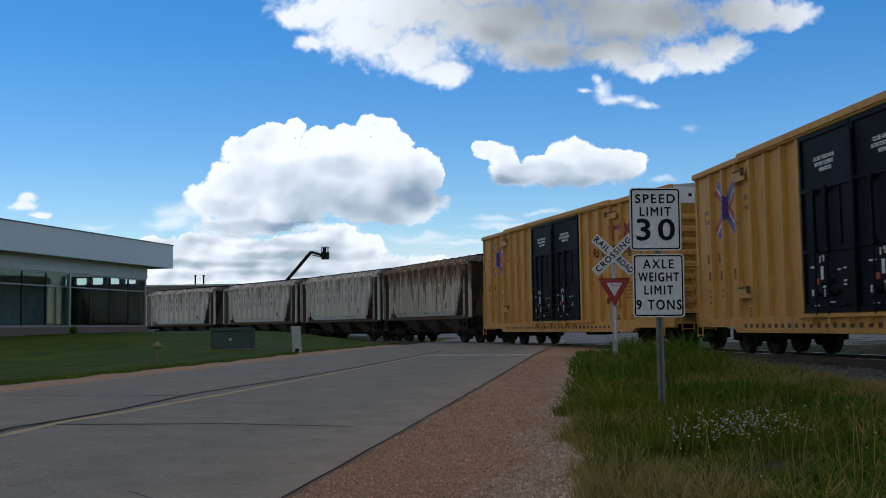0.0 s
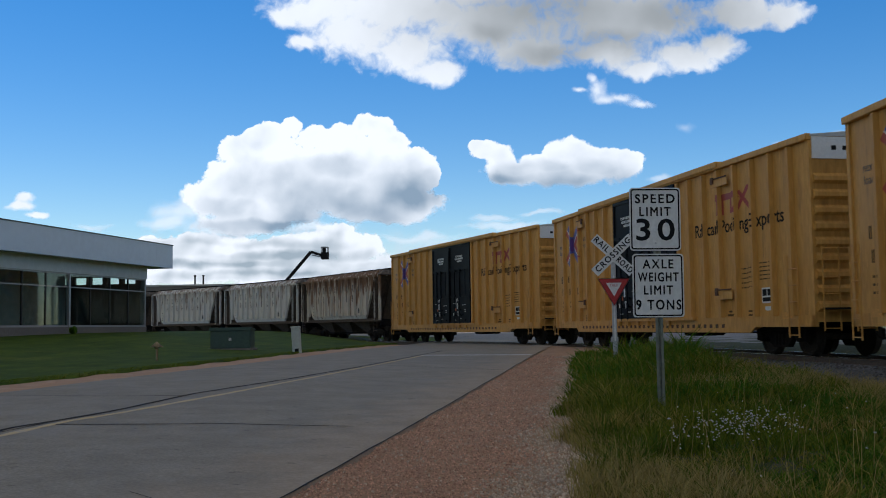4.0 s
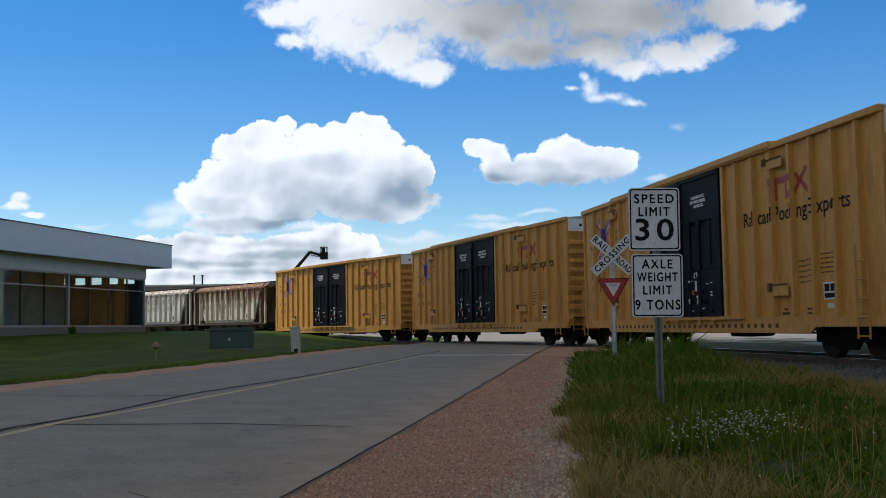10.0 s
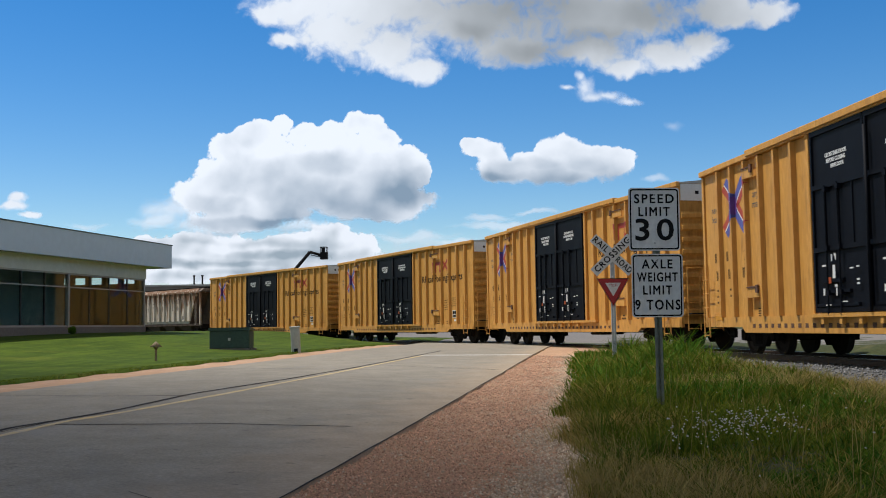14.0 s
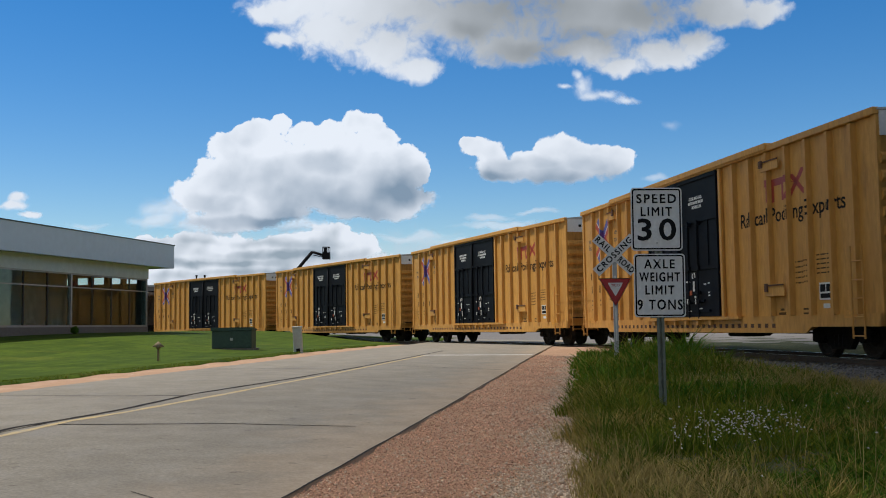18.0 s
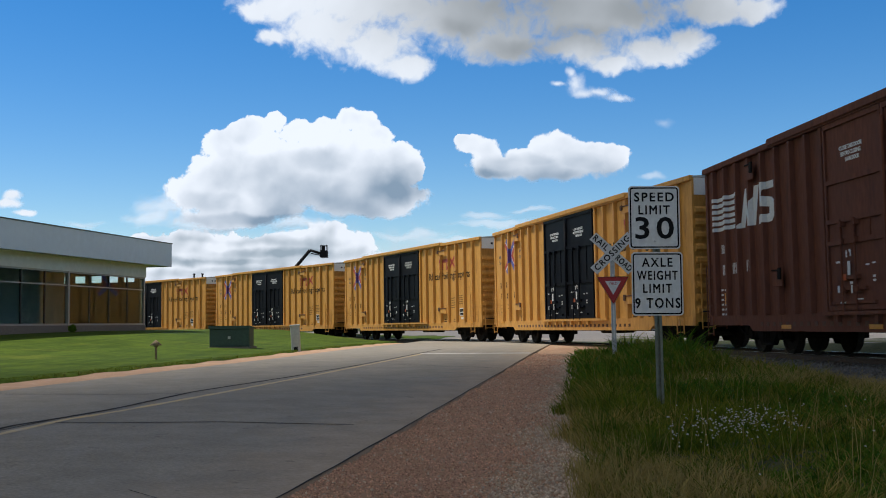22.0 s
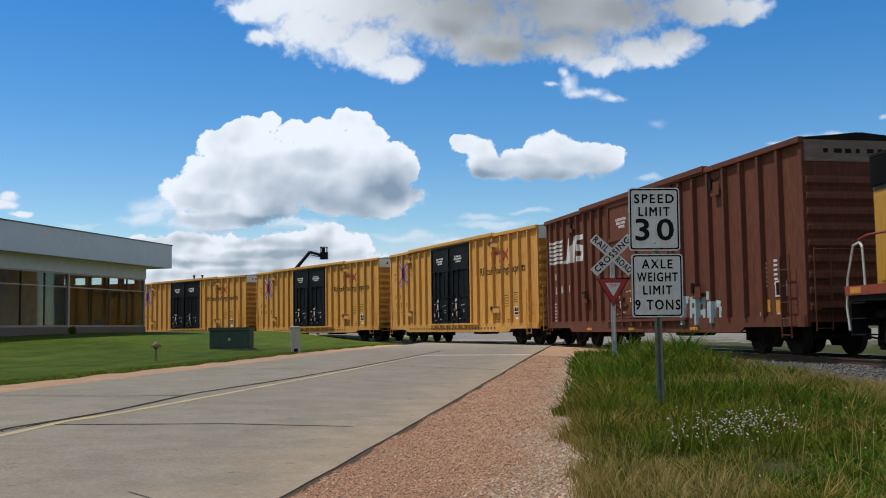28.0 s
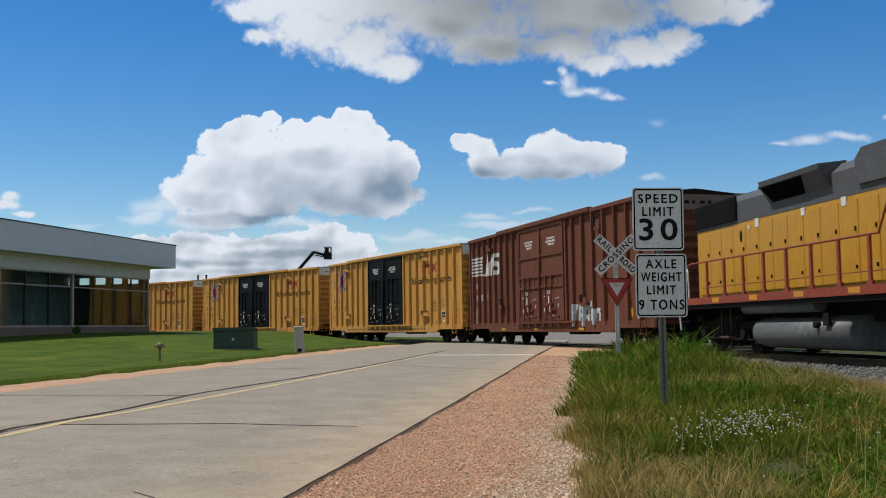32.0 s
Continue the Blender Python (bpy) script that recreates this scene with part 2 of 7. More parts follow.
M_DIMMARK = surface("faded_stencil", (0.13, 0.075, 0.03), (0.085, 0.05, 0.022), fine=14, rough=0.8, bump=0, gloss=0.15)
M_INTERIOR = surface("office_wall", (0.64, 0.68, 0.67), (0.42, 0.47, 0.47), fine=3, coarse=0.6, rough=0.8)
M_BLUE = surface("graphic_blue", (0.10, 0.12, 0.42), fine=20, rough=0.5, bump=0)
M_PURPLE = surface("graphic_purple", (0.13, 0.04, 0.26), fine=20, rough=0.5, bump=0)
M_GRAPHRED = surface("graphic_red", (0.40, 0.038, 0.024), fine=20, rough=0.5, bump=0)
M_RIBBON = surface("ribbon_red", (0.50, 0.07, 0.045), fine=20, rough=0.5, bump=0)
M_SPRAY = surface("spray_paint", (0.52, 0.66, 0.68), (0.35, 0.45, 0.47), fine=9, rough=0.6, bump=0)


def grass_material(name, low, high, straw):
    m, nt, bs = tree_of(name)
    isl = nt.nodes.new("ShaderNodeNewGeometry").outputs["Random Per Island"]
    patch = noisy(nt, 0.55, 3.0)
    col = mixed(nt, isl, low, high)
    add = nt.nodes.new("ShaderNodeMath")
    add.operation = "MULTIPLY"
    nt.links.new(ramp(nt, patch, 0.48, 0.62), add.inputs[0])
    nt.links.new(ramp(nt, isl, 0.25, 0.75), add.inputs[1])
    col = mixed(nt, add.outputs[0], col, straw)
    nt.links.new(col, bs.inputs["Base Color"])
    bs.inputs["Roughness"].default_value = 0.8
    bs.inputs["Specular IOR Level"].default_value = 0.12
    tr = nt.nodes.new("ShaderNodeBsdfTranslucent")
    nt.links.new(col, tr.inputs[0])
    mx = nt.nodes.new("ShaderNodeMixShader")
    mx.inputs[0].default_value = 0.26
    nt.links.new(bs.outputs[0], mx.inputs[1])
    nt.links.new(tr.outputs[0], mx.inputs[2])
    nt.links.new(mx.outputs[0], nt.nodes["Material Output"].inputs[0])
    return m


M_GRASS = grass_material("tall_grass", (0.045, 0.088, 0.006), (0.190, 0.205, 0.018), (0.40, 0.29, 0.080))
M_DARKGRASS = grass_material("weeds", (0.040, 0.115, 0.009), (0.10, 0.19, 0.016), (0.15, 0.20, 0.02))
M_TUFT = grass_material("tuft_grass", (0.040, 0.092, 0.008), (0.14, 0.175, 0.016), (0.32, 0.25, 0.07))
M_STRAW = grass_material("dry_stalks", (0.25, 0.195, 0.065), (0.42, 0.33, 0.12), (0.42, 0.32, 0.12))
M_LAWNBLADE = grass_material("lawn_blades", (0.085, 0.135, 0.014), (0.145, 0.19, 0.022), (0.2, 0.2, 0.05))
def thin_cloud(through_it):
    """Cloud that lets a part of the sun through."""
    m, nt, bs = tree_of("thin_cloud")
    bs.inputs["Base Color"].default_value = (0.9, 0.9, 0.9, 1)
    bs.inputs["Roughness"].default_value = 1.0
    tr = nt.nodes.new("ShaderNodeBsdfTransparent")
    mx = nt.nodes.new("ShaderNodeMixShader")
    mx.inputs[0].default_value = through_it
    nt.links.new(bs.outputs[0], mx.inputs[1])
    nt.links.new(tr.outputs[0], mx.inputs[2])
    nt.links.new(mx.outputs[0], nt.nodes["Material Output"].inputs[0])
    return m


M_CLOUD, M_VEIL = thin_cloud(0.055), thin_cloud(0.8)
M_FLOWER = surface("clover_white", (0.62, 0.60, 0.54), (0.5, 0.47, 0.42), fine=30, rough=0.9, island=0.2)


def glass_material():
    m, nt, bs = tree_of("tinted_glass")
    bs.inputs["Base Color"].default_value = (0.52, 0.68, 0.67, 1)
    bs.inputs["Roughness"].default_value = 0.02
    bs.inputs["IOR"].default_value = 1.36
    bs.inputs["Transmission Weight"].default_value = 1.0
    return m


M_GLASS = glass_material()


# ---- mesh helpers ----
def box(bm, x0, x1, y0, y1, z0, z1, bevel=0.0):
    v = [bm.verts.new((x, y, z)) for x in (x0, x1) for y in (y0, y1) for z in (z0, z1)]
    f = [bm.faces.new([v[i] for i in q]) for q in ((0, 1, 3, 2), (4, 6, 7, 5), (0, 4, 5, 1), (2, 3, 7, 6), (0, 2, 6, 4), (1, 5, 7, 3))]
    if bevel:
        bmesh.ops.bevel(bm, geom=list({e for q in f for e in q.edges}), offset=bevel, segments=1, affect="EDGES")
    return bm


def cyl(bm, p0, p1, r0, r1=None, n=12, caps=True):
    p0, p1 = Vector(p0), Vector(p1)
    r1 = r0 if r1 is None else r1
    q = (p1 - p0).to_track_quat("Z", "Y").to_matrix()
    rings = []
    for p, r in ((p0, r0), (p1, r1)):
        rings.append([bm.verts.new(p + q @ Vector((r * math.cos(2 * math.pi * i / n), r * math.sin(2 * math.pi * i / n), 0))) for i in range(n)])
    for i in range(n):
        f = bm.faces.new((rings[0][i], rings[0][(i + 1) % n], rings[1][(i + 1) % n], rings[1][i]))
        f.smooth = n > 6
    if caps:
        bm.faces.new(rings[0][::-1])
        bm.faces.new(rings[1])
    return bm


def bar(bm, pts, r, n=6):
    for a, b in zip(pts, pts[1:]):
        cyl(bm, a, b, r, n=n)
    return bm


def prism(bm, outline, lo, hi, axis="y"):
    """Extrudes a flat outline. axis y: outline in x, z; axis x: in y, z; axis z: in x, y."""
    def at(a, b, c):
        return {"y": (a, c, b), "x": (c, a, b), "z": (a, b, c)}[axis]
    v0 = [bm.verts.new(at(a, b, lo)) for a, b in outline]
    v1 = [bm.verts.new(at(a, b, hi)) for a, b in outline]
    n = len(outline)
    faces = [bm.faces.new(v0), bm.faces.new(v1[::-1])]
    for i in range(n):
        faces.append(bm.faces.new((v0[i], v1[i], v1[(i + 1) % n], v0[(i + 1) % n])))
    bmesh.ops.recalc_face_normals(bm, faces=faces)
    return bm


def mesh_of(name, bm, material):
    me = bpy.data.meshes.new(name)
    bm.to_mesh(me)
    bm.free()
    me.materials.append(material)
    return me


def part(name, bm, material, parent, label="", m=None):
    ob = new(name, bm if isinstance(bm, bpy.types.Mesh) else mesh_of(name, bm, material))
    ob.parent = parent
    if m is not None:
        ob.matrix_basis = m
    return tagged(ob, label)


def thing(name, label, category, m=None, group="", kind=""):
    ob = new(name)
    ob.empty_display_size = 0.2
    if m is not None:
        ob.matrix_basis = m
    return tagged(ob, label, category, group, kind)


def single(name, bm, material, label, category="", group="", kind="", m=None):
    ob = new(name, bm if isinstance(bm, bpy.types.Mesh) else mesh_of(name, bm, material))
    if m is not None:
        ob.matrix_basis = m
    return tagged(ob, label, category, group, kind)


WORDS = {}


def word_mesh(text, size, material, width=None, bold=0.0, spacing=1.0):
    """A word as thin raised letters in the plane x, z, read from -y."""
    key = (text, size, material.name, width, bold, spacing)
    if key not in WORDS:
        cu = bpy.data.curves.new("words", "FONT")
        cu.body, cu.size, cu.align_x, cu.align_y, cu.extrude, cu.offset, cu.resolution_u, cu.space_character = text, size, "CENTER", "CENTER", 0.002, bold, 3, spacing
        tmp = new("words", cu)
        bpy.context.view_layer.update()
        me = bpy.data.meshes.new_from_object(tmp.evaluated_get(bpy.context.evaluated_depsgraph_get()))
        me.name = "lettering"
        bpy.data.objects.remove(tmp)
        bpy.data.curves.remove(cu)
        xs = [v.co.x for v in me.vertices]
        k = width / (max(xs) - min(xs)) if width else 1.0
        mid = (max(xs) + min(xs)) / 2
        for v in me.vertices:
            v.co = Vector(((v.co.x - mid) * k, -v.co.z, v.co.y))
        me.materials.clear()
        me.materials.append(material)
        WORDS[key] = me
    return WORDS[key]


def lettering(text, size, material, parent, m, width=None, bold=0.0, name="lettering", label="", spacing=1.0):
    """A painted line of small words, one part."""
    return tagged(part(name, word_mesh(text, size, material, width, bold, spacing), material, parent, label, m), label, kind="stuff")


def letters(text, size, material, parent, m, width=None, bold=0.0, spacing=1.0):
    """A word of large sign letters, each a part."""
    bm = bmesh.new()
    bm.from_mesh(word_mesh(text, size, material, width, 0.0, spacing))
    bmesh.ops.remove_doubles(bm, verts=bm.verts[:], dist=1e-6)
    # thicken the strokes: push every flank out by the same small step
    bm.normal_update()
    push = {}
    for v in bm.verts:
        out = Vector()
        for f in v.link_faces:
            if abs(f.normal.y) < 0.5:
                out += f.normal
        out.y = 0.0
        push[v] = out.normalized() * bold if out.length > 1e-6 else out
    for v, d in push.items():
        v.co += d
    left = set(bm.verts)
    while left:
        todo, piece = [left.pop()], set()
        while todo:
            v = todo.pop()
            piece.add(v)
            for e in v.link_edges:
                w = e.other_vert(v)
                if w in left:
                    left.remove(w)
                    todo.append(w)
        one = bmesh.new()
        at = {v: one.verts.new(v.co) for v in piece}
        for f in {f for v in piece for f in v.link_faces}:
            one.faces.new([at[v] for v in f.verts])
        part("letter", one, material, parent, "", m)
    bm.free()


def smooth01(a, b, x):
    t = np.clip((x - a) / (b - a), 0, 1)
    return t * t * (3 - 2 * t)


# ---- the plan: the road's line, the track's curve, the lie of the land ----
ROAD_TURN = radians(8.75)
RS, RC = math.sin(ROAD_TURN), math.cos(ROAD_TURN)
RAIL_Z = 0.336
ROAD_LEFT, ROAD_MID, ROAD_RIGHT = -9.75, -6.05, -2.20


def on_road(u, v, z=0.0):
    """World place from metres along the road and across it."""
    return Vector((u * RS + v * RC, u * RC - v * RS, z))


TRACK_S = np.linspace(-240.0, 150.0, 1561)
_k = np.where(TRACK_S < -88, -0.0024, np.where(TRACK_S > 36, -0.0012, -0.0077725 + 0.0001061 * TRACK_S + 1.9527e-6 * TRACK_S ** 2))
_h = np.concatenate([[0], np.cumsum((_k[1:] + _k[:-1]) / 2 * 0.25)])
_h += -1.39272 - np.interp(0, TRACK_S, _h)
_x = np.concatenate([[0], np.cumsum((np.cos(_h[1:]) + np.cos(_h[:-1])) / 2 * 0.25)])
_y = np.concatenate([[0], np.cumsum((np.sin(_h[1:]) + np.sin(_h[:-1])) / 2 * 0.25)])
_x += 7.2348 - np.interp(0, TRACK_S, _x)
_y += 29.713 - np.interp(0, TRACK_S, _y)
TRACK_X, TRACK_Y, TRACK_H = _x - np.sin(_h) * 1.39, _y + np.cos(_h) * 1.39, _h


def track(s, off=0.0):
    """Place on the track's middle line (off: metres to the far side)."""
    x, y, h = (float(np.interp(s, TRACK_S, a)) for a in (TRACK_X, TRACK_Y, TRACK_H))
    return Vector((x - math.sin(h) * off, y + math.cos(h) * off, RAIL_Z)), h


def track_gap(x, y):
    """How far places lie from the track's middle line."""
    px, py = TRACK_X[::6], TRACK_Y[::6]
    out = np.empty(x.shape)
    flat, fx, fy = out.ravel(), x.ravel(), y.ravel()
    for i in range(0, len(fx), 20000):
        flat[i:i + 20000] = np.sqrt(((fx[i:i + 20000, None] - px) ** 2 + (fy[i:i + 20000, None] - py) ** 2).min(1))
    return flat.reshape(x.shape)


def land(x, y):
    """Height of the ground."""
    x, y = np.asarray(x, float), np.asarray(y, float)
    u, v = x * RS + y * RC, x * RC - y * RS
    z = 0.30 * smooth01(3, 42, u)
    z = z + 0.78 * smooth01(-11.2, -25, v) * smooth01(8, 50, u) * (1 - smooth01(66, 90, u))
    # the road leans up to its far side near the camera, and flattens towards the crossing
    z = z + 0.030 * np.clip(-(v + 2.2), 0, 4) * (1 - smooth01(14, 34, u))
    # verge: a shallow swell between the shoulder and the ballast
    verge = smooth01(-0.6, 1.5, v) * (1 - smooth01(30, 40, u))
    z = z + verge * (0.08 + 0.17 * smooth01(12, 25, u))
    # the bank falls away to the foot of the ballast
    foot = (1 - smooth01(3.0, 5.2, track_gap(x, y))) * smooth01(-0.9, 0.8, v) * (1 - smooth01(34, 40, u))
    z = z * (1 - foot) + (RAIL_Z - 0.46) * foot
    far = np.hypot(x, y)
    return z - 1.2 * smooth01(200, 900, far)


def land1(x, y):
    return float(land(np.array([x]), np.array([y]))[0])


def sheet(name, xs, ys, material, height, label="", kind="structure", keep=None):
    """A ground sheet over a grid in the road's metres (xs along, ys across)."""
    uu, vv = np.meshgrid(np.asarray(xs, float), np.asarray(ys, float), indexing="ij")
    X, Y = uu * RS + vv * RC, uu * RC - vv * RS
    Z = height(X, Y)
    n, m = uu.shape
    co = np.stack([X, Y, Z], -1).reshape(-1, 3)
    idx = np.arange(n * m).reshape(n, m)
    q = np.stack([idx[:-1, :-1], idx[1:, :-1], idx[1:, 1:], idx[:-1, 1:]], -1).reshape(-1, 4)[:, ::-1]
    me = bpy.data.meshes.new(name)
    me.from_pydata(co.tolist(), [], q.tolist())
    if name != "road":
        me.shade_smooth()
    me.materials.append(material)
    ob = new(name, me)
    return tagged(ob, label, "", "", kind)


def graded(a, b, fine, lo, hi, grow=1.25):
    """Steps that are fine between lo and hi and widen outside."""
    mid = list(np.arange(lo, hi + 1e-6, fine))
    out, step = [mid[-1]], fine
    while out[-1] < b:
        step *= grow
        out.append(out[-1] + step)
    low, step = [mid[0]], fine
    while low[-1] > a:
        step *= grow
        low.append(low[-1] - step)
    return low[:0:-1] + mid + out[1:]


def ground_height(x, y):
    u, v = x * RS + y * RC, x * RC - y * RS
    z = land(x, y)
    sunk = smooth01(ROAD_LEFT - 1.6, ROAD_LEFT - 1.2, v) * (1 - smooth01(0.1, 0.6, v))
    bed = 1 - smooth01(1.9, 3.2, track_gap(x, y))
    rough = 0.02 * np.sin(x * 1.7 + 1.3 * np.sin(y * 0.9)) * np.sin(y * 1.3)
    return z - 0.10 * sunk - 0.12 * bed + rough * (1 - sunk)


sheet("ground", graded(-1500, 3000, 0.5, -4, 64), graded(-2000, 2000, 0.5, -30, 22), M_SOIL, ground_height, "rough grassy soil ground reaching the horizon")


def road_height(x, y):
    u, v = x * RS + y * RC, x * RC - y * RS
    z = land(x, y)
    near = 1 - smooth01(1.0, 5.0, track_gap(x, y))
    return (z - 0.004) * (1 - near) + (RAIL_Z - 0.012) * near


ROAD_V = np.linspace(ROAD_LEFT, ROAD_RIGHT, 31)


def slab_height(x, y):
    """The road with its edges turned down into the gravel."""
    v = x * RC - y * RS
    return road_height(x, y) - 0.08 * ((v < ROAD_LEFT - 0.01) | (v > ROAD_RIGHT + 0.01))


sheet("road", list(np.arange(-14, 70, 0.5)) + list(np.arange(70, 320, 5)), [ROAD_LEFT - 0.03, *ROAD_V, ROAD_RIGHT + 0.03], M_ROAD, slab_height, "worn pale grey concrete two-lane road")


def shoulder_height(x, y):
    v = x * RC - y * RS
    near = 1 - smooth01(1.0, 4.0, track_gap(x, y))
    z = land(x, y) - 0.018 + 0.018 * np.sin(x * 3.1) * np.sin(y * 2.3 + x)
    z = z * (1 - near) + (RAIL_Z - 0.03) * near
    return z


sheet("shoulder_near", np.arange(-14, 44, 0.25), np.arange(ROAD_RIGHT - 0.1, 0.62, 0.2), M_SHOULDER,
      lambda x, y: shoulder_height(x, y) - 0.015 - 0.10 * smooth01(-0.2, 0.6, x * RC - y * RS), "reddish and pale gravel road shoulder")
sheet("shoulder_far_side", np.arange(-14, 52, 0.5), np.linspace(ROAD_LEFT - 1.6, ROAD_LEFT + 0.1, 8), M_SHOULDER, shoulder_height, "reddish gravel strip between lawn and road")
sheet("lawn", np.arange(-6, 78, 0.5), np.concatenate([np.arange(-40, -11.2, 0.5), [-11.1, -11.0]]), M_LAWN,
      lambda x, y: land(x, y) + 0.04 - 0.10 * (x * RC - y * RS > -11.05) - 0.3 * (1 - smooth01(2.2, 3.2, track_gap(x, y))), "mown green lawn")


def strip_mesh(name, path, offs, material, label, kind="structure"):
    """A ribbon whose cross-section (off, z) follows the track between two stretches."""
    bm = bmesh.new()
    rows = []
    for s in path:
        row = []
        for off, z in offs:
            p, _ = track(s, off)
            row.append(bm.verts.new((p.x, p.y, RAIL_Z + z)))
        rows.append(row)
    for a, b in zip(rows, rows[1:]):
        for i in range(len(offs) - 1):
            bm.faces.new((a[i], a[i + 1], b[i + 1], b[i])).smooth = False
    return single(name, bm, material, label, kind=kind)


BED = [(-3.3, -0.52), (-2.6, -0.34), (-1.75, -0.17), (-1.0, -0.155), (1.0, -0.155), (1.75, -0.17), (2.6, -0.34), (3.3, -0.55)]
strip_mesh("ballast_bed", np.arange(-11.0, 60.0, 0.5), BED, M_BALLAST, "grey crushed stone ballast under the track")
strip_mesh("ballast_bed", np.arange(-200.0, -27.0, 1.0), BED, M_BALLAST, "grey crushed stone ballast under the track")
RAILSEC = [(-0.07, -0.17), (-0.07, -0.15), (-0.012, -0.13), (-0.012, -0.045), (-0.036, -0.035), (-0.036, -0.002)]
railroad = thing("railroad_track", "curved railroad track with rusty rails on timber ties", "track", kind="structure")
for side in (-0.754, 0.754):
    sec = [(side + a, z) for a, z in RAILSEC] + [(side - a, z) for a, z in RAILSEC[::-1]]
    ob = strip_mesh("rail", np.arange(-200, 60, 1.0), sec, M_STEEL, "rusty steel rail", kind="")
    ob.parent = railroad
    top = strip_mesh("rail_head", np.arange(-200, 60, 1.0), [(side - 0.036, -0.002), (side - 0.03, 0.002), (side + 0.03, 0.002), (side + 0.036, -0.002)], M_RAILTOP, "polished running surface", kind="")
    top.parent = railroad

# pale gravel lot and a grass strip past the track
strip_mesh("gravel_lot", np.arange(-150, 60, 2.0), [(3.4, -0.34), (5.0, -0.16), (7.0, -0.04), (20, -0.02), (70, 0.0)], M_LOT, "pale gravel yard past the track")


def slab_at(u, v):
    """The road sheet's own height between its corners."""
    u0 = math.floor(u * 2) / 2
    step = ROAD_V[1] - ROAD_V[0]
    j = min(max(int((v - ROAD_LEFT) / step), 0), len(ROAD_V) - 2)
    a, b = u - u0, (v - ROAD_V[j]) / step
    us, vs = np.array([u0, u0 + 0.5, u0, u0 + 0.5]), np.array([ROAD_V[j], ROAD_V[j], ROAD_V[j + 1], ROAD_V[j + 1]])
    h = road_height(us * RS + vs * RC, us * RC - vs * RS)
    return float(h[0] * (1 - 2 * a) * (1 - b) + h[1] * 2 * a * (1 - b) + h[2] * (1 - 2 * a) * b + h[3] * 2 * a * b)


def ribbon(name, pts, width, material, label, up=0.004, parent=None, wave=0.0, seed=0):
    """A thin strip on the road through places given along and across it."""
    rnd = random.Random(seed)
    dense = []
    for (u0, v0), (u1, v1) in zip(pts, pts[1:]):
        n = max(2, int(math.hypot(u1 - u0, v1 - v0) / 0.35))
        dense += [(u0 + (u1 - u0) * k / n, v0 + (v1 - v0) * k / n) for k in range(n)]
    dense.append(pts[-1])
    bm = bmesh.new()
    rows, w0 = [], 0.0
    for i, (u, v) in enumerate(dense):
        a, b = dense[max(i - 1, 0)], dense[min(i + 1, len(dense) - 1)]
        d = Vector((b[0] - a[0], b[1] - a[1])).normalized()
        n = Vector((-d.y, d.x))
        w0 = 0.7 * w0 + rnd.uniform(-wave, wave)
        half = width / 2 * rnd.uniform(0.75, 1.25)
        row = []
        for k in (-1, 1):
            q = on_road(u + n.x * (w0 + k * half), v + n.y * (w0 + k * half))
            row.append(bm.verts.new((q.x, q.y, slab_at(u + n.x * (w0 + k * half), v + n.y * (w0 + k * half)) + up)))
        rows.append(row)
    for a, b in zip(rows, rows[1:]):
        bm.faces.new((a[0], a[1], b[1], b[0]))
    bmesh.ops.recalc_face_normals(bm, faces=bm.faces[:])
    for f in bm.faces:
        if f.normal.z < 0:
            f.normal_flip()
    return single(name, bm, material, label, kind="structure")


ribbon("road_joint", [(2, -6.14), (9.4, -6.17), (10.4, -6.30), (11.4, -6.19), (12.6, -6.14), (15.2, -6.26), (19, -6.02), (23.8, -5.89), (32.4, -5.92), (37.5, -5.9)], 0.075, M_TAR, "dark tarred joint along the middle of the road", wave=0.012, seed=1)
ribbon("road_joint", [(10.75, -6.0), (10.85, -5.65), (11.35, -4.3), (11.47, -2.81)], 0.04, M_TAR, "dark tarred crack across the lane", wave=0.01, seed=2)
ribbon("road_joint", [(15.0, -9.5), (14.85, -7.36), (14.89, -6.21)], 0.045, M_TAR, "dark tarred crack across the lane", wave=0.01, seed=3)
ribbon("road_joint", [(25.2, -5.3), (24.4, -3.8), (23.55, -2.3)], 0.045, M_TAR, "dark tarred crack across the lane", wave=0.01, seed=4)
ribbon("road_joint", [(24.0, -9.5), (23.8, -6.1)], 0.04, M_TAR, "dark tarred crack across the lane", wave=0.01, seed=5)
ribbon("road_joint", [(9.6, -6.17), (10.5, -6.16), (11.6, -6.2)], 0.02, M_TAR, "dark tarred crack beside the middle joint", wave=0.02, seed=6)
ribbon("road_joint", [(6.9, -3.3), (6.2, -2.4)], 0.012, M_TAR, "thin crack", wave=0.01, seed=7)
# dark strip painted for the shadow along the slab's broken edge
ribbon("road_edge", [(u, ROAD_RIGHT - 0.008) for u in range(0, 38, 2)], 0.02, M_TAR, "dark line drawn for the shaded, broken edge of the road slab", wave=0.006, seed=8)
ribbon("yellow_line", [(2, -6.0), (9.7, -5.98), (11.1, -6.06), (12.2, -5.94), (15.3, -5.8), (20, -5.7), (33, -5.75)], 0.105, M_YELLOWLINE, "faded yellow centre line", up=0.003, seed=9)
ribbon("stop_line", [(32.9, -5.85), (32.4, -2.3)], 0.45, M_WHITELINE, "worn white stop line", up=0.004, seed=10)


# ---- clouds: far backdrops that drift with the wind ----
CLOUD_FAR = 3600.0
CLOUD_K = CLOUD_FAR / LENS * 100.0


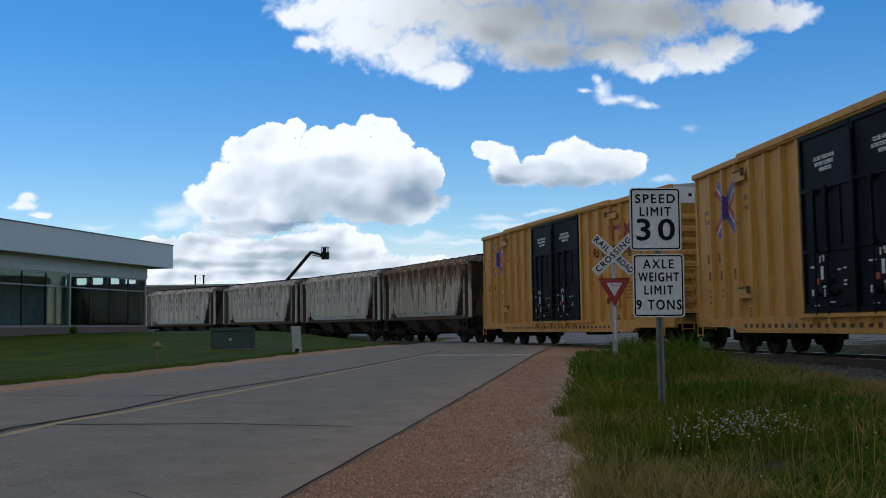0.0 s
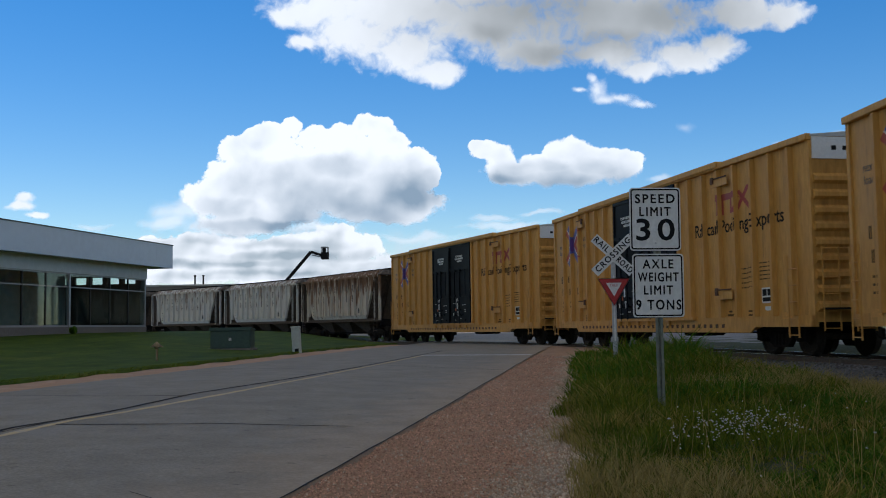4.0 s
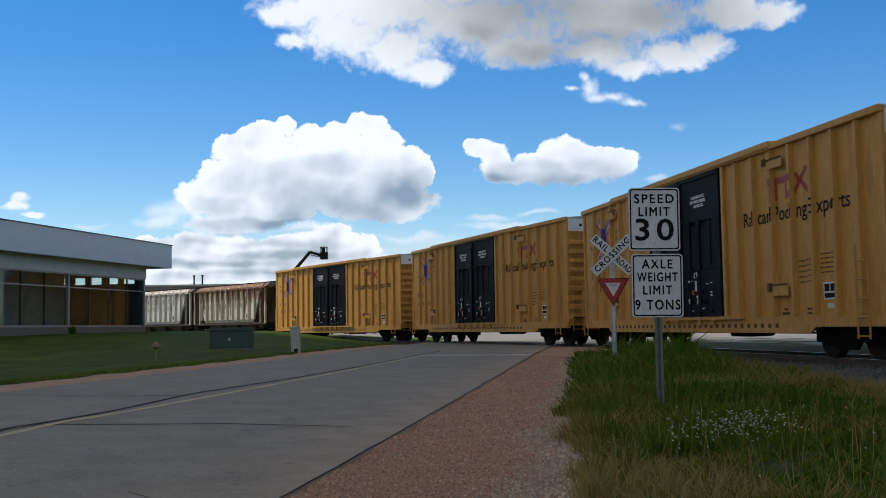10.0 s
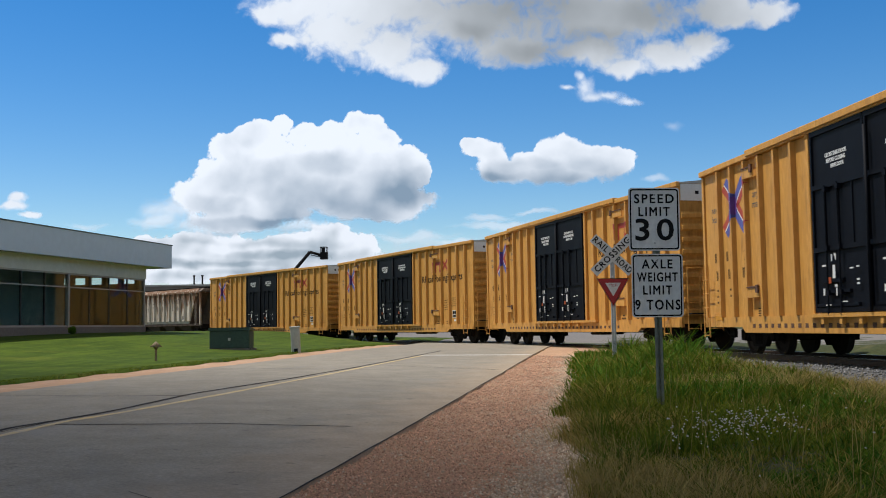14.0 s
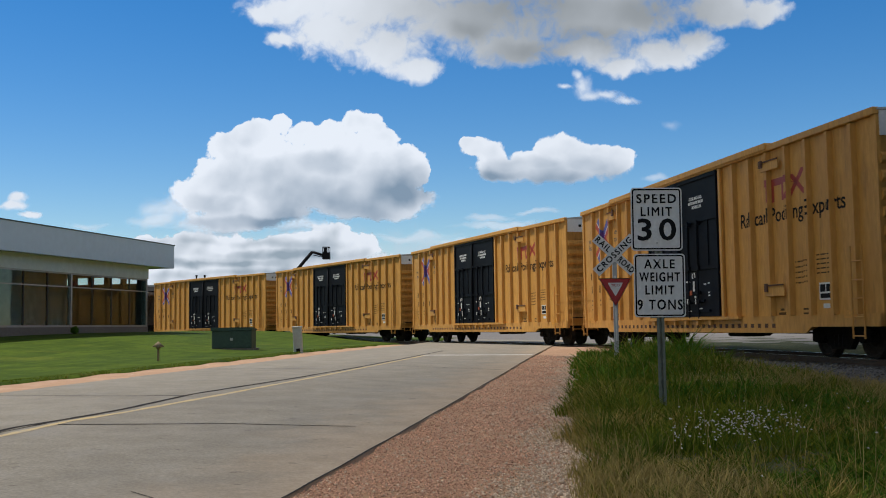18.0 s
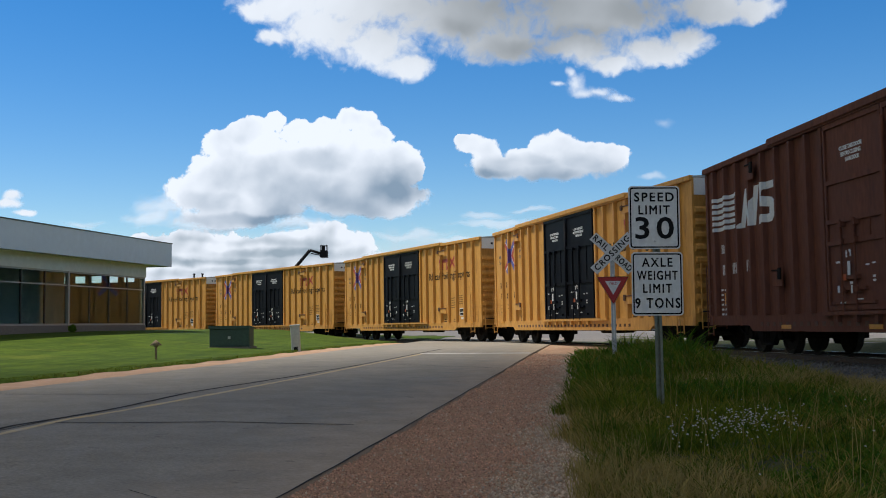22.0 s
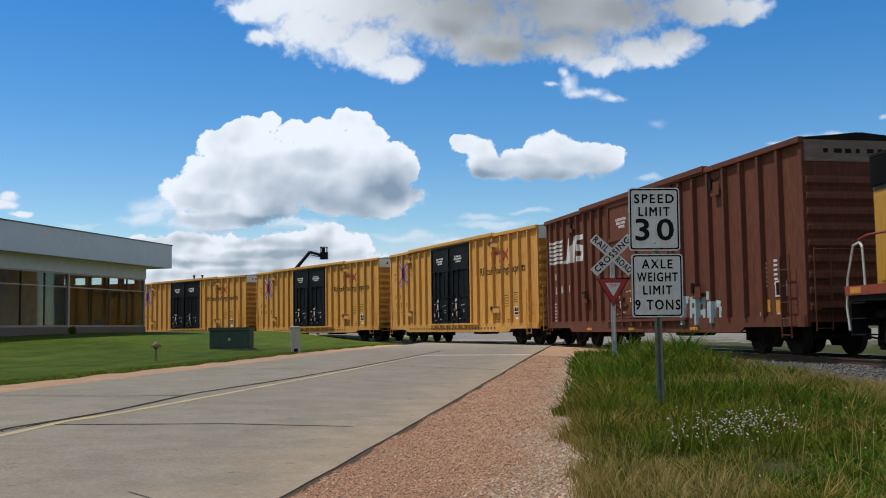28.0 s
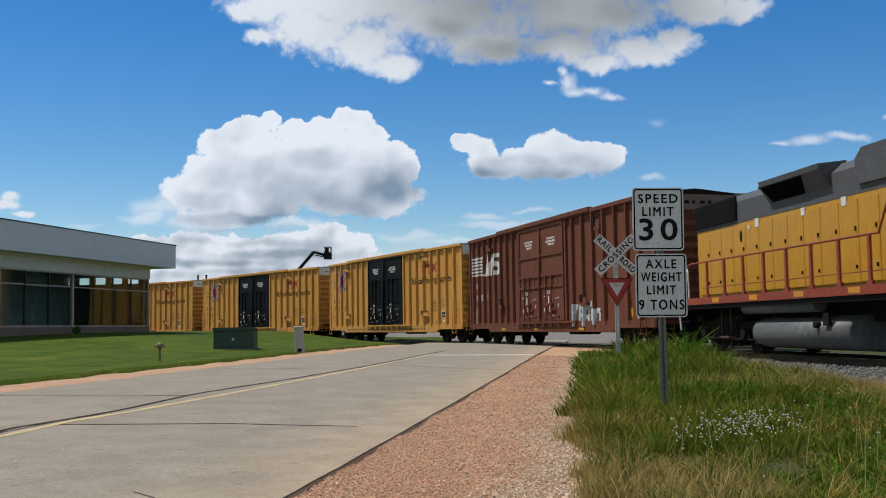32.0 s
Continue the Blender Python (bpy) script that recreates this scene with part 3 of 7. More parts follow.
def maths(nt, op, a, b=None, c=None, clamp=False):
    n = nt.nodes.new("ShaderNodeMath")
    n.operation, n.use_clamp = op, clamp
    for sock, v in zip(n.inputs, (a, b, c)):
        if isinstance(v, bpy.types.NodeSocket):
            nt.links.new(v, sock)
        elif v is not None:
            sock.default_value = v
    return n.outputs[0]


def cloud(name, label, lobes, shade=(), white=1.03, grey=(0.265, 0.37, 0.50), edge=0.16, wisp=0.3, puff=2.4, seed=0.0, relief=1.0, opacity=1.0, knit=0.32, tint=(0.905, 0.97, 1.07), grain=0.24, mottle=0.2, foot=None, deep=(-0.6, 1.1, 0.68), dim=(), dim_amount=0.30):
    """A drifting cloud on a far sheet. lobes, and the shaded parts of its underside: (x, y, width, height) as angles in hundredths of the lens, from the view's middle."""
    m, nt, bs = tree_of(name)
    nt.nodes.remove(bs)
    tc = nt.nodes.new("ShaderNodeTexCoord")
    mp = nt.nodes.new("ShaderNodeMapping")
    mp.inputs["Scale"].default_value = (1 / CLOUD_K,) * 3
    nt.links.new(tc.outputs["Object"], mp.inputs[0])
    q = mp.outputs[0]

    def moved(v, off):
        sh = nt.nodes.new("ShaderNodeVectorMath")
        sh.inputs[1].default_value = off
        nt.links.new(v, sh.inputs[0])
        return sh.outputs[0]

    def fbm(v, scale, detail, rough, off):
        n = nt.nodes.new("ShaderNodeTexNoise")
        n.inputs["Scale"].default_value, n.inputs["Detail"].default_value, n.inputs["Roughness"].default_value = scale, detail, rough
        nt.links.new(moved(v, (off, off * 1.7, off * 0.3)), n.inputs["Vector"])
        return n

    def billow(v, k=1.0, detail=2.0, melt=0.5):
        vor = nt.nodes.new("ShaderNodeTexVoronoi")
        vor.feature = "SMOOTH_F1"
        vor.inputs["Scale"].default_value, vor.inputs["Detail"].default_value, vor.inputs["Roughness"].default_value, vor.inputs["Smoothness"].default_value = puff * k, detail, 0.5, melt
        nt.links.new(v, vor.inputs["Vector"])
        return maths(nt, "SUBTRACT", 0.45, vor.outputs["Distance"])

    warp = fbm(q, 1.3, 4.0, 0.5, seed)
    wv = nt.nodes.new("ShaderNodeVectorMath")
    wv.operation = "MULTIPLY_ADD"
    nt.links.new(warp.outputs["Color"], wv.inputs[0])
    wv.inputs[1].default_value = (wisp, wisp, 0)
    nt.links.new(moved(q, (-wisp / 2, -wisp / 2, 0)), wv.inputs[2])
    w = wv.outputs[0]

    def lobed(spots, k):
        field = None
        for x, y, a, b in spots:
            d = nt.nodes.new("ShaderNodeVectorMath")
            d.operation = "MULTIPLY_ADD"
            nt.links.new(w, d.inputs[0])
            d.inputs[1].default_value = (1 / a, 1 / b, 0)
            d.inputs[2].default_value = (-x / a, -y / b, 0)
            ln = nt.nodes.new("ShaderNodeVectorMath")
            ln.operation = "LENGTH"
            nt.links.new(d.outputs[0], ln.inputs[0])
            val = maths(nt, "SUBTRACT", 1.0, ln.outputs["Value"])
            field = val if field is None else maths(nt, "SMOOTH_MAX", field, val, k)
        return field

    field = lobed(lobes, knit)
    p0 = billow(w)
    fine = fbm(q, 5.0, 9.0, 0.66, seed + 3)
    dens = maths(nt, "MULTIPLY_ADD", p0, 0.30, maths(nt, "ADD", field, 0.15))
    w2, w3 = moved(w, (3.1, 1.7, 0)), moved(w, (5.3, 0.4, 0))
    dens = maths(nt, "MULTIPLY_ADD", billow(w2, 2.7), 0.18, dens)
    dens = maths(nt, "MULTIPLY_ADD", billow(w3, 6.5), 0.07, dens)
    dens = maths(nt, "MULTIPLY_ADD", maths(nt, "SUBTRACT", fine.outputs[0], 0.5), grain, dens)
    if foot:
        sep = nt.nodes.new("ShaderNodeSeparateXYZ")
        nt.links.new(q, sep.inputs[0])
        hazy = maths(nt, "MULTIPLY_ADD", ramp(nt, sep.outputs[1], 4.41 - foot[1] / 100, 4.41 - foot[0] / 100), -foot[2], edge + foot[2])
        alpha = maths(nt, "MULTIPLY", ramp(nt, maths(nt, "DIVIDE", dens, hazy), 0.0, 1.0), opacity)
    else:
        alpha = maths(nt, "MULTIPLY", ramp(nt, dens, 0.0, edge), opacity)
    # sunlit and shaded sides are painted into the sheet's glow through lit
    soft0, soft1 = fbm(w, 1.1, 4.0, 0.5, seed + 9), fbm(moved(w, (-0.2, 0.3, 0)), 1.1, 4.0, 0.5, seed + 9)
    big = [billow(moved(w, off), 0.5, 0.0, 1.0) for off in ((0, 0, 0), (-0.22, 0.36, 0))]
    small = [billow(moved(w2, off), 1.4, 0.0, 0.9) for off in ((0, 0, 0), (-0.07, 0.11, 0))]
    lit = maths(nt, "MULTIPLY_ADD", maths(nt, "SUBTRACT", big[0], big[1]), 0.55 * relief, 0.93)
    lit = maths(nt, "MULTIPLY_ADD", maths(nt, "SUBTRACT", small[0], small[1]), 0.22 * relief, lit)
    lit = maths(nt, "MULTIPLY_ADD", maths(nt, "SUBTRACT", soft0.outputs[0], soft1.outputs[0]), 0.16 * relief, lit)
    lit = maths(nt, "MULTIPLY_ADD", maths(nt, "SUBTRACT", fine.outputs[0], 0.5), 0.10 * relief, lit)
    # thin rims are painted brighter than the thick middle
    lit = maths(nt, "MULTIPLY_ADD", ramp(nt, dens, 0.55, 0.10), 0.10, lit)
    if dim:
        valley = maths(nt, "MULTIPLY_ADD", maths(nt, "SUBTRACT", soft0.outputs[0], 0.5), 0.45, lobed(dim, 0.3))
        valley = maths(nt, "MULTIPLY_ADD", p0, -0.3, valley)
        lit = maths(nt, "MULTIPLY_ADD", ramp(nt, valley, -0.35, 0.75), -dim_amount, lit)
    if shade:
        under = maths(nt, "MULTIPLY_ADD", maths(nt, "SUBTRACT", soft0.outputs[0], 0.5), mottle, lobed(shade, 0.4))
        lit = maths(nt, "MULTIPLY_ADD", ramp(nt, under, deep[0], deep[1]), -deep[2], lit)
    lit = maths(nt, "MAXIMUM", maths(nt, "MINIMUM", lit, 1.0), 0.0)
    col = mixed(nt, lit, grey, tuple(white * c for c in tint))
    em = nt.nodes.new("ShaderNodeEmission")
    nt.links.new(col, em.inputs[0])
    tr = nt.nodes.new("ShaderNodeBsdfTransparent")
    mx = nt.nodes.new("ShaderNodeMixShader")
    nt.links.new(alpha, mx.inputs[0])
    nt.links.new(tr.outputs[0], mx.inputs[1])
    nt.links.new(em.outputs[0], mx.inputs[2])
    nt.links.new(mx.outputs[0], nt.nodes["Material Output"].inputs[0])
    m.cycles.emission_sampling = "NONE"
    x0, x1 = min(l[0] - l[2] for l in lobes) - 0.8, max(l[0] + l[2] for l in lobes) + 0.8
    y0, y1 = min(l[1] - l[3] for l in lobes) - 0.6, max(l[1] + l[3] for l in lobes) + 0.6
    me = bpy.data.meshes.new(name)
    me.from_pydata([(a * CLOUD_K, b * CLOUD_K, 0) for a, b in ((x0, y0), (x1, y0), (x1, y1), (x0, y1))], [], [(0, 1, 2, 3)])
    me.materials.append(m)
    ob = new(name, me)
    ob.visible_shadow = False
    return tagged(ob, label, "", "", "structure")


def lobes_of(text):
    """Lobes written as x,y,w,h: angles to the right and down from the view's upper left corner."""
    out = []
    for w in text.split():
        x, y, a, b = (float(v) / 100 for v in w.split(","))
        out.append((x - 7.84, 4.41 - y, a, b))
    return out


CLOUDS = []


def sky_cloud(name, label, text, drift, far, shade="", dim="", **kw):
    ob = cloud(name, label, lobes_of(text), lobes_of(shade), dim=lobes_of(dim), **kw)
    CLOUDS.append((ob, drift, far))
    return ob


sky_cloud("backdrop_cloud", "white cumulus cloud with a grey flat base",
          "519,224,22,20 488,242,36,28 452,250,32,24 426,272,40,34 560,240,34,22 602,240,32,24 655,226,30,24 684,232,30,30 700,258,36,30 742,284,42,30 766,308,24,28 640,300,120,72 530,318,120,80 412,325,52,46 375,352,54,40 480,372,130,44 655,356,122,44 430,400,110,20 735,318,50,40 740,362,66,32 690,376,100,24",
          (-48, -13), 0, shade="665,394,140,40 560,400,120,24 440,424,150,16 784,348,24,34 730,356,70,34", dim="480,330,70,36 540,352,80,40 420,372,60,22 620,350,90,30 700,330,50,30 600,296,46,22 740,330,40,40 460,402,130,12", dim_amount=0.44, relief=1.25, white=1.06, seed=1.0, edge=0.12, foot=(300, 400, 0.18))
sky_cloud("backdrop_cloud", "hazy foot of the cumulus cloud", "325,375,70,32 300,395,60,22 400,404,140,26 560,405,90,16", (-48, -10), 5, shade="470,416,130,9", seed=3.0, edge=0.7, relief=0.6, opacity=0.65, wisp=0.5)
sky_cloud("backdrop_cloud", "small white cumulus cloud", "838,257,7,5 850,261,20,12 866,268,36,22 890,276,36,24 898,286,34,22 900,302,56,24 955,288,36,22 990,268,28,22 1020,262,34,24 1046,280,36,26 1072,294,50,28 1080,276,26,20 1118,290,36,26 1000,310,140,30 905,316,52,16",
          (-42, -13), 10, shade="1010,338,150,22 1115,322,44,24 900,322,60,14", dim="1000,318,120,18 1060,300,40,18 930,300,40,14 980,296,30,14", seed=7.0, foot=(290, 345, 0.3))
sky_cloud("backdrop_cloud", "large bright cloud with a broad grey underside",
          "560,14,80,50 515,26,50,30 548,72,40,22 640,60,110,62 735,92,100,58 780,128,56,34 700,10,260,60 880,40,180,74 960,86,120,48 1120,30,210,90 1290,82,56,44 1228,98,110,42 1150,122,64,24 1090,96,100,44 1400,20,70,36 1330,20,100,44 900,-30,520,60",
          (-94, -12), 20, shade="1000,20,220,80 1190,20,180,62 985,90,110,42 1090,66,120,40 880,56,70,40", grey=(0.21, 0.24, 0.26), seed=13.0, relief=0.2, wisp=0.55, edge=0.55, grain=0.24, mottle=0.12, deep=(-1.0, 1.0, 0.74))
sky_cloud("backdrop_cloud", "thin white wisp of cloud", "1062,140,14,18 1070,160,24,30 1084,174,44,18 1112,174,44,11 1148,182,40,11 1040,164,20,8", (-66, -14), 30, seed=19.0, edge=0.95, opacity=0.85, wisp=0.5, relief=0.3, grain=0.5)
sky_cloud("backdrop_cloud", "tiny faint cloud", "1222,226,24,13", (-64, -9), 31, seed=23.0, edge=1.0, opacity=0.3, wisp=0.4, relief=0.2)
sky_cloud("backdrop_cloud", "small white cloud low over a roof", "38,352,24,16 30,366,36,14 60,384,30,8", (-36, -2), 32, seed=29.0, edge=0.6, wisp=0.4, relief=0.5)
sky_cloud("backdrop_cloud", "low bank of white and grey clouds along the horizon",
          "262,432,44,16 340,440,80,34 420,446,90,40 520,440,80,34 596,420,50,30 640,436,44,28 480,476,280,46 300,486,140,34 700,474,190,24 860,480,120,16",
          (-22, -2), 60, shade="440,430,150,10 540,452,110,11 360,468,140,8 520,482,140,8 700,482,140,8", dim="330,448,70,10 430,454,100,11 560,440,60,14 640,448,44,12 300,470,90,8 520,468,160,8 420,490,200,8", grey=(0.36, 0.45, 0.54), seed=31.0, puff=3.2, edge=0.14, relief=1.7, white=1.02, foot=(440, 500, 0.2))
sky_cloud("backdrop_cloud", "pale haze over the horizon", "480,470,400,90 200,490,260,80 800,450,260,60 1000,440,200,50", (-10, 0), 75, seed=33.0, edge=1.2, opacity=0.8, wisp=0.6, relief=0.15, white=0.86, tint=(0.78, 0.92, 1.08))
sky_cloud("backdrop_cloud", "thin streaks of cloud over the horizon", "150,398,60,10 880,388,60,8 960,380,60,7 750,420,110,12 820,430,80,8 1180,320,36,8 900,400,120,9", (-25, -3), 70, seed=37.0, edge=0.8, opacity=0.5, wisp=0.5, relief=0.3)
sky_cloud("backdrop_cloud", "thin streak of cloud", "1450,246,66,13 1520,240,66,11 1400,247,30,7 1590,205,20,8", (-14, 0), 71, seed=41.0, edge=0.9, opacity=0.7, wisp=0.3, relief=0.2)


# ---- clouds overhead, out of view, whose shade drifts over the road ----
def overhead_cloud(wide, deep, thick, seed, material=M_CLOUD):
    rnd = random.Random(seed)
    bm = bmesh.new()
    bmesh.ops.create_icosphere(bm, subdivisions=4, radius=1.0)
    for v in bm.verts:
        n = noise.noise(v.co * 2.3 + Vector((seed, 0, 0))) * 0.05 + noise.noise(v.co * 6.0 + Vector((0, seed, 0))) * 0.03
        v.co = v.co * (1 + n)
        v.co = Vector((v.co.x * wide, v.co.y * deep, v.co.z * (thick if v.co.z > 0 else thick * 0.3)))
    for f in bm.faces:
        f.smooth = True
    return single("backdrop_cloud", bm, material, "white cumulus cloud drifting overhead", kind="structure")


SHADE_HIGH = 1500.0
BIG_WAY = Vector((-0.63, -0.777))


def big_path(t):
    edge = Vector((8.0, 16.0)) + BIG_WAY * (11.0 if t < 13.0 else 7.0) * (t - 13.0)
    return edge + BIG_WAY * 150.0


SMALL_ROWS = ((0.0, 165.0, 260.0), (8.0, 108.0, 175.0), (16.2, 44.0, 82.0), (17.0, 30.8, 64.4), (18.0, 26.5, 31.5), (18.5, 21.0, 24.0), (19.1, 11.2, 16.6),
              (20.0, 5.0, 11.3), (21.5, 4.0, 10.0), (23.3, 7.0, 6.0), (24.4, -3.0, -6.0), (25.2, -13.0, -17.6), (25.9, -16.0, -30.0), (27.5, -26.0, -72.0), (32.0, -60.0, -190.0))
big_cloud = overhead_cloud(230, 150, 30, 3)
small_cloud = overhead_cloud(17, 40, 6, 8)
VEIL_ROWS = ((0.0, -900.0, 960.0), (16.0, -430.0, 470.0), (27.0, -50.0, 60.0), (28.1, -6.0, 16.0), (29.2, 2.0, 10.0), (30.1, 22.0, -12.0), (31.2, 58.0, -50.0), (32.0, 90.0, -84.0))
veil_cloud = overhead_cloud(28, 28, 6, 12, M_VEIL)

# the same broken cloud all round the sky: unseen glowing sheets added as fill light
around = cloud("backdrop_cloud", "unseen glowing sheet of broken cloud, added as fill light",
               [(-9 + 3.0 * (k % 7) + random.uniform(-1, 1), -2.4 + 2.4 * (k // 7) + random.uniform(-0.6, 0.6), random.uniform(1.8, 3.0), random.uniform(1.0, 1.7)) for k in range(21)],
               [(random.uniform(-9, 9), random.uniform(-2.6, 2.6), random.uniform(1.4, 3.0), random.uniform(0.5, 1.2)) for _ in range(12)], grey=(0.215, 0.21, 0.196), white=0.53, tint=(0.97, 0.945, 0.885), seed=51.0, relief=0.7)
around.matrix_basis = Matrix.Translation(EYE) @ pose(0, 0, 0, 112, 0, 62) @ pose(0, 0, -CLOUD_FAR)
for turn, lift in ((110, 106), (155, 114), (200, 108), (248, 112), (296, 110), (85, 126), (150, 132), (210, 130), (275, 128), (20, 152), (120, 168), (300, 165), (60, 158), (200, 172)):
    copy_thing(around, Matrix.Translation(EYE) @ pose(0, 0, 0, lift, 0, turn) @ pose(0, 0, -CLOUD_FAR, 0, 0, random.uniform(-12, 12)))


# ---- the train ----
TRAIN, WHEELS = [], []
SHARED = {}


def shared(name, material, make):
    key = (name, material.name)
    if key not in SHARED:
        bm = bmesh.new()
        make(bm)
        SHARED[key] = mesh_of(name, bm, material)
    return SHARED[key]


def wheelset_mesh(bm, r=0.457):
    """Axle and two flanged wheels, turned in one piece."""
    half = [(0.0, 0.075), (0.66, 0.075), (0.66, r + 0.028), (0.69, r + 0.026), (0.705, r), (0.835, r - 0.006), (0.835, r - 0.07), (0.80, r - 0.10), (0.80, 0.2), (0.85, 0.15), (0.90, 0.13), (0.90, 0.07), (0.97, 0.07), (0.97, 0.0)]
    prof = [(-y, rr) for y, rr in half[:0:-1]] + half
    n = 24
    rings = []
    for y, rr in prof:
        rings.append([bm.verts.new((rr * math.cos(2 * math.pi * k / n), y, rr * math.sin(2 * math.pi * k / n))) for k in range(n)] if rr > 0 else [bm.verts.new((0, y, 0))])
    for a, b in zip(rings, rings[1:]):
        for k in range(n):
            l = (k + 1) % n
            if len(a) == 1:
                bm.faces.new((a[0], b[k], b[l]))
            elif len(b) == 1:
                bm.faces.new((a[k], b[0], a[l]))
            else:
                bm.faces.new((a[k], b[k], b[l], a[l]))
    bmesh.ops.recalc_face_normals(bm, faces=bm.faces[:])


def sideframe_mesh(bm):
    for s in (-1, 1):
        y0, y1 = s * 0.98 - 0.07, s * 0.98 + 0.07
        prism(bm, [(-1.16, 0.36), (-1.16, 0.62), (-0.86, 0.70), (-0.42, 0.76), (0.42, 0.76), (0.86, 0.70), (1.16, 0.62), (1.16, 0.36), (0.80, 0.33),
                   (0.62, 0.50), (0.34, 0.20), (-0.34, 0.20), (-0.62, 0.50), (-0.80, 0.33)], y0, y1)
        for k in (-0.16, 0.0, 0.16):
            cyl(bm, (k, s * 1.04, 0.26), (k, s * 1.04, 0.52), 0.055, n=8)
        for k in (-0.89, 0.89):
            cyl(bm, (k, s * 0.99, 0.457), (k, s * 1.10, 0.457), 0.12, n=10)
    box(bm, -0.2, 0.2, -0.95, 0.95, 0.5, 0.72)
    for k in (-0.5, 0.5):
        box(bm, k - 0.05, k + 0.05, -0.85, 0.85, 0.36, 0.46)


def add_truck(car, x, name="truck"):
    t = part(name, shared("truck_frame", M_UNDER, sideframe_mesh), M_UNDER, car, "dark cast truck frame with springs", pose(x, 0, 0))
    for k in (-0.89, 0.89):
        part("wheelset", shared("wheelset", M_WHEEL, wheelset_mesh), M_WHEEL, t, "", pose(k, 0, 0.457))
    return t


def coupler_mesh(bm):
    box(bm, -0.45, 0.25, -0.10, 0.10, 0.78, 0.98, 0.02)
    prism(bm, [(0.2, -0.16), (0.52, -0.16), (0.52, -0.02), (0.38, 0.04), (0.36, 0.14), (0.2, 0.16)], 0.72, 1.04, "z")
    bar(bm, [(0.1, -0.25, 0.7), (0.4, -0.25, 0.45), (0.62, -0.22, 0.42)], 0.025)


def add_couplers(car, half):
    part("coupler", shared("coupler", M_UNDER, coupler_mesh), M_UNDER, car, "", pose(half, 0, 0))
    part("coupler", shared("coupler", M_UNDER, coupler_mesh), M_UNDER, car, "", pose(-half, 0, 0, 0, 0, 180))


def ladder(bm, x, y, z0, z1, wide, step=0.38, along="x"):
    for k in (-wide / 2, wide / 2):
        a = (x + k, y, z0) if along == "x" else (x, y + k, z0)
        b = (x + k, y, z1) if along == "x" else (x, y + k, z1)
        cyl(bm, a, b, 0.018, n=6)
    z = z0 + 0.06
    while z < z1:
        a = (x - wide / 2, y, z) if along == "x" else (x, y - wide / 2, z)
        b = (x + wide / 2, y, z) if along == "x" else (x, y + wide / 2, z)
        cyl(bm, a, b, 0.014, n=6)
        z += step


def corrugated(bm, x, sx, zs, half, z0, z1, depth=0.07, tall=0.12):
    """An end wall pressed with level ribs, in one sheet."""
    o = [(x - sx * 0.03, z0), (x, z0)]
    for z in zs:
        o += [(x, z - tall), (x + sx * depth, z - tall * 0.4), (x + sx * depth, z + tall * 0.4), (x, z + tall)]
    o += [(x, z1), (x - sx * 0.03, z1)]
    prism(bm, o, -half, half, "y")


SIDE = 1.5


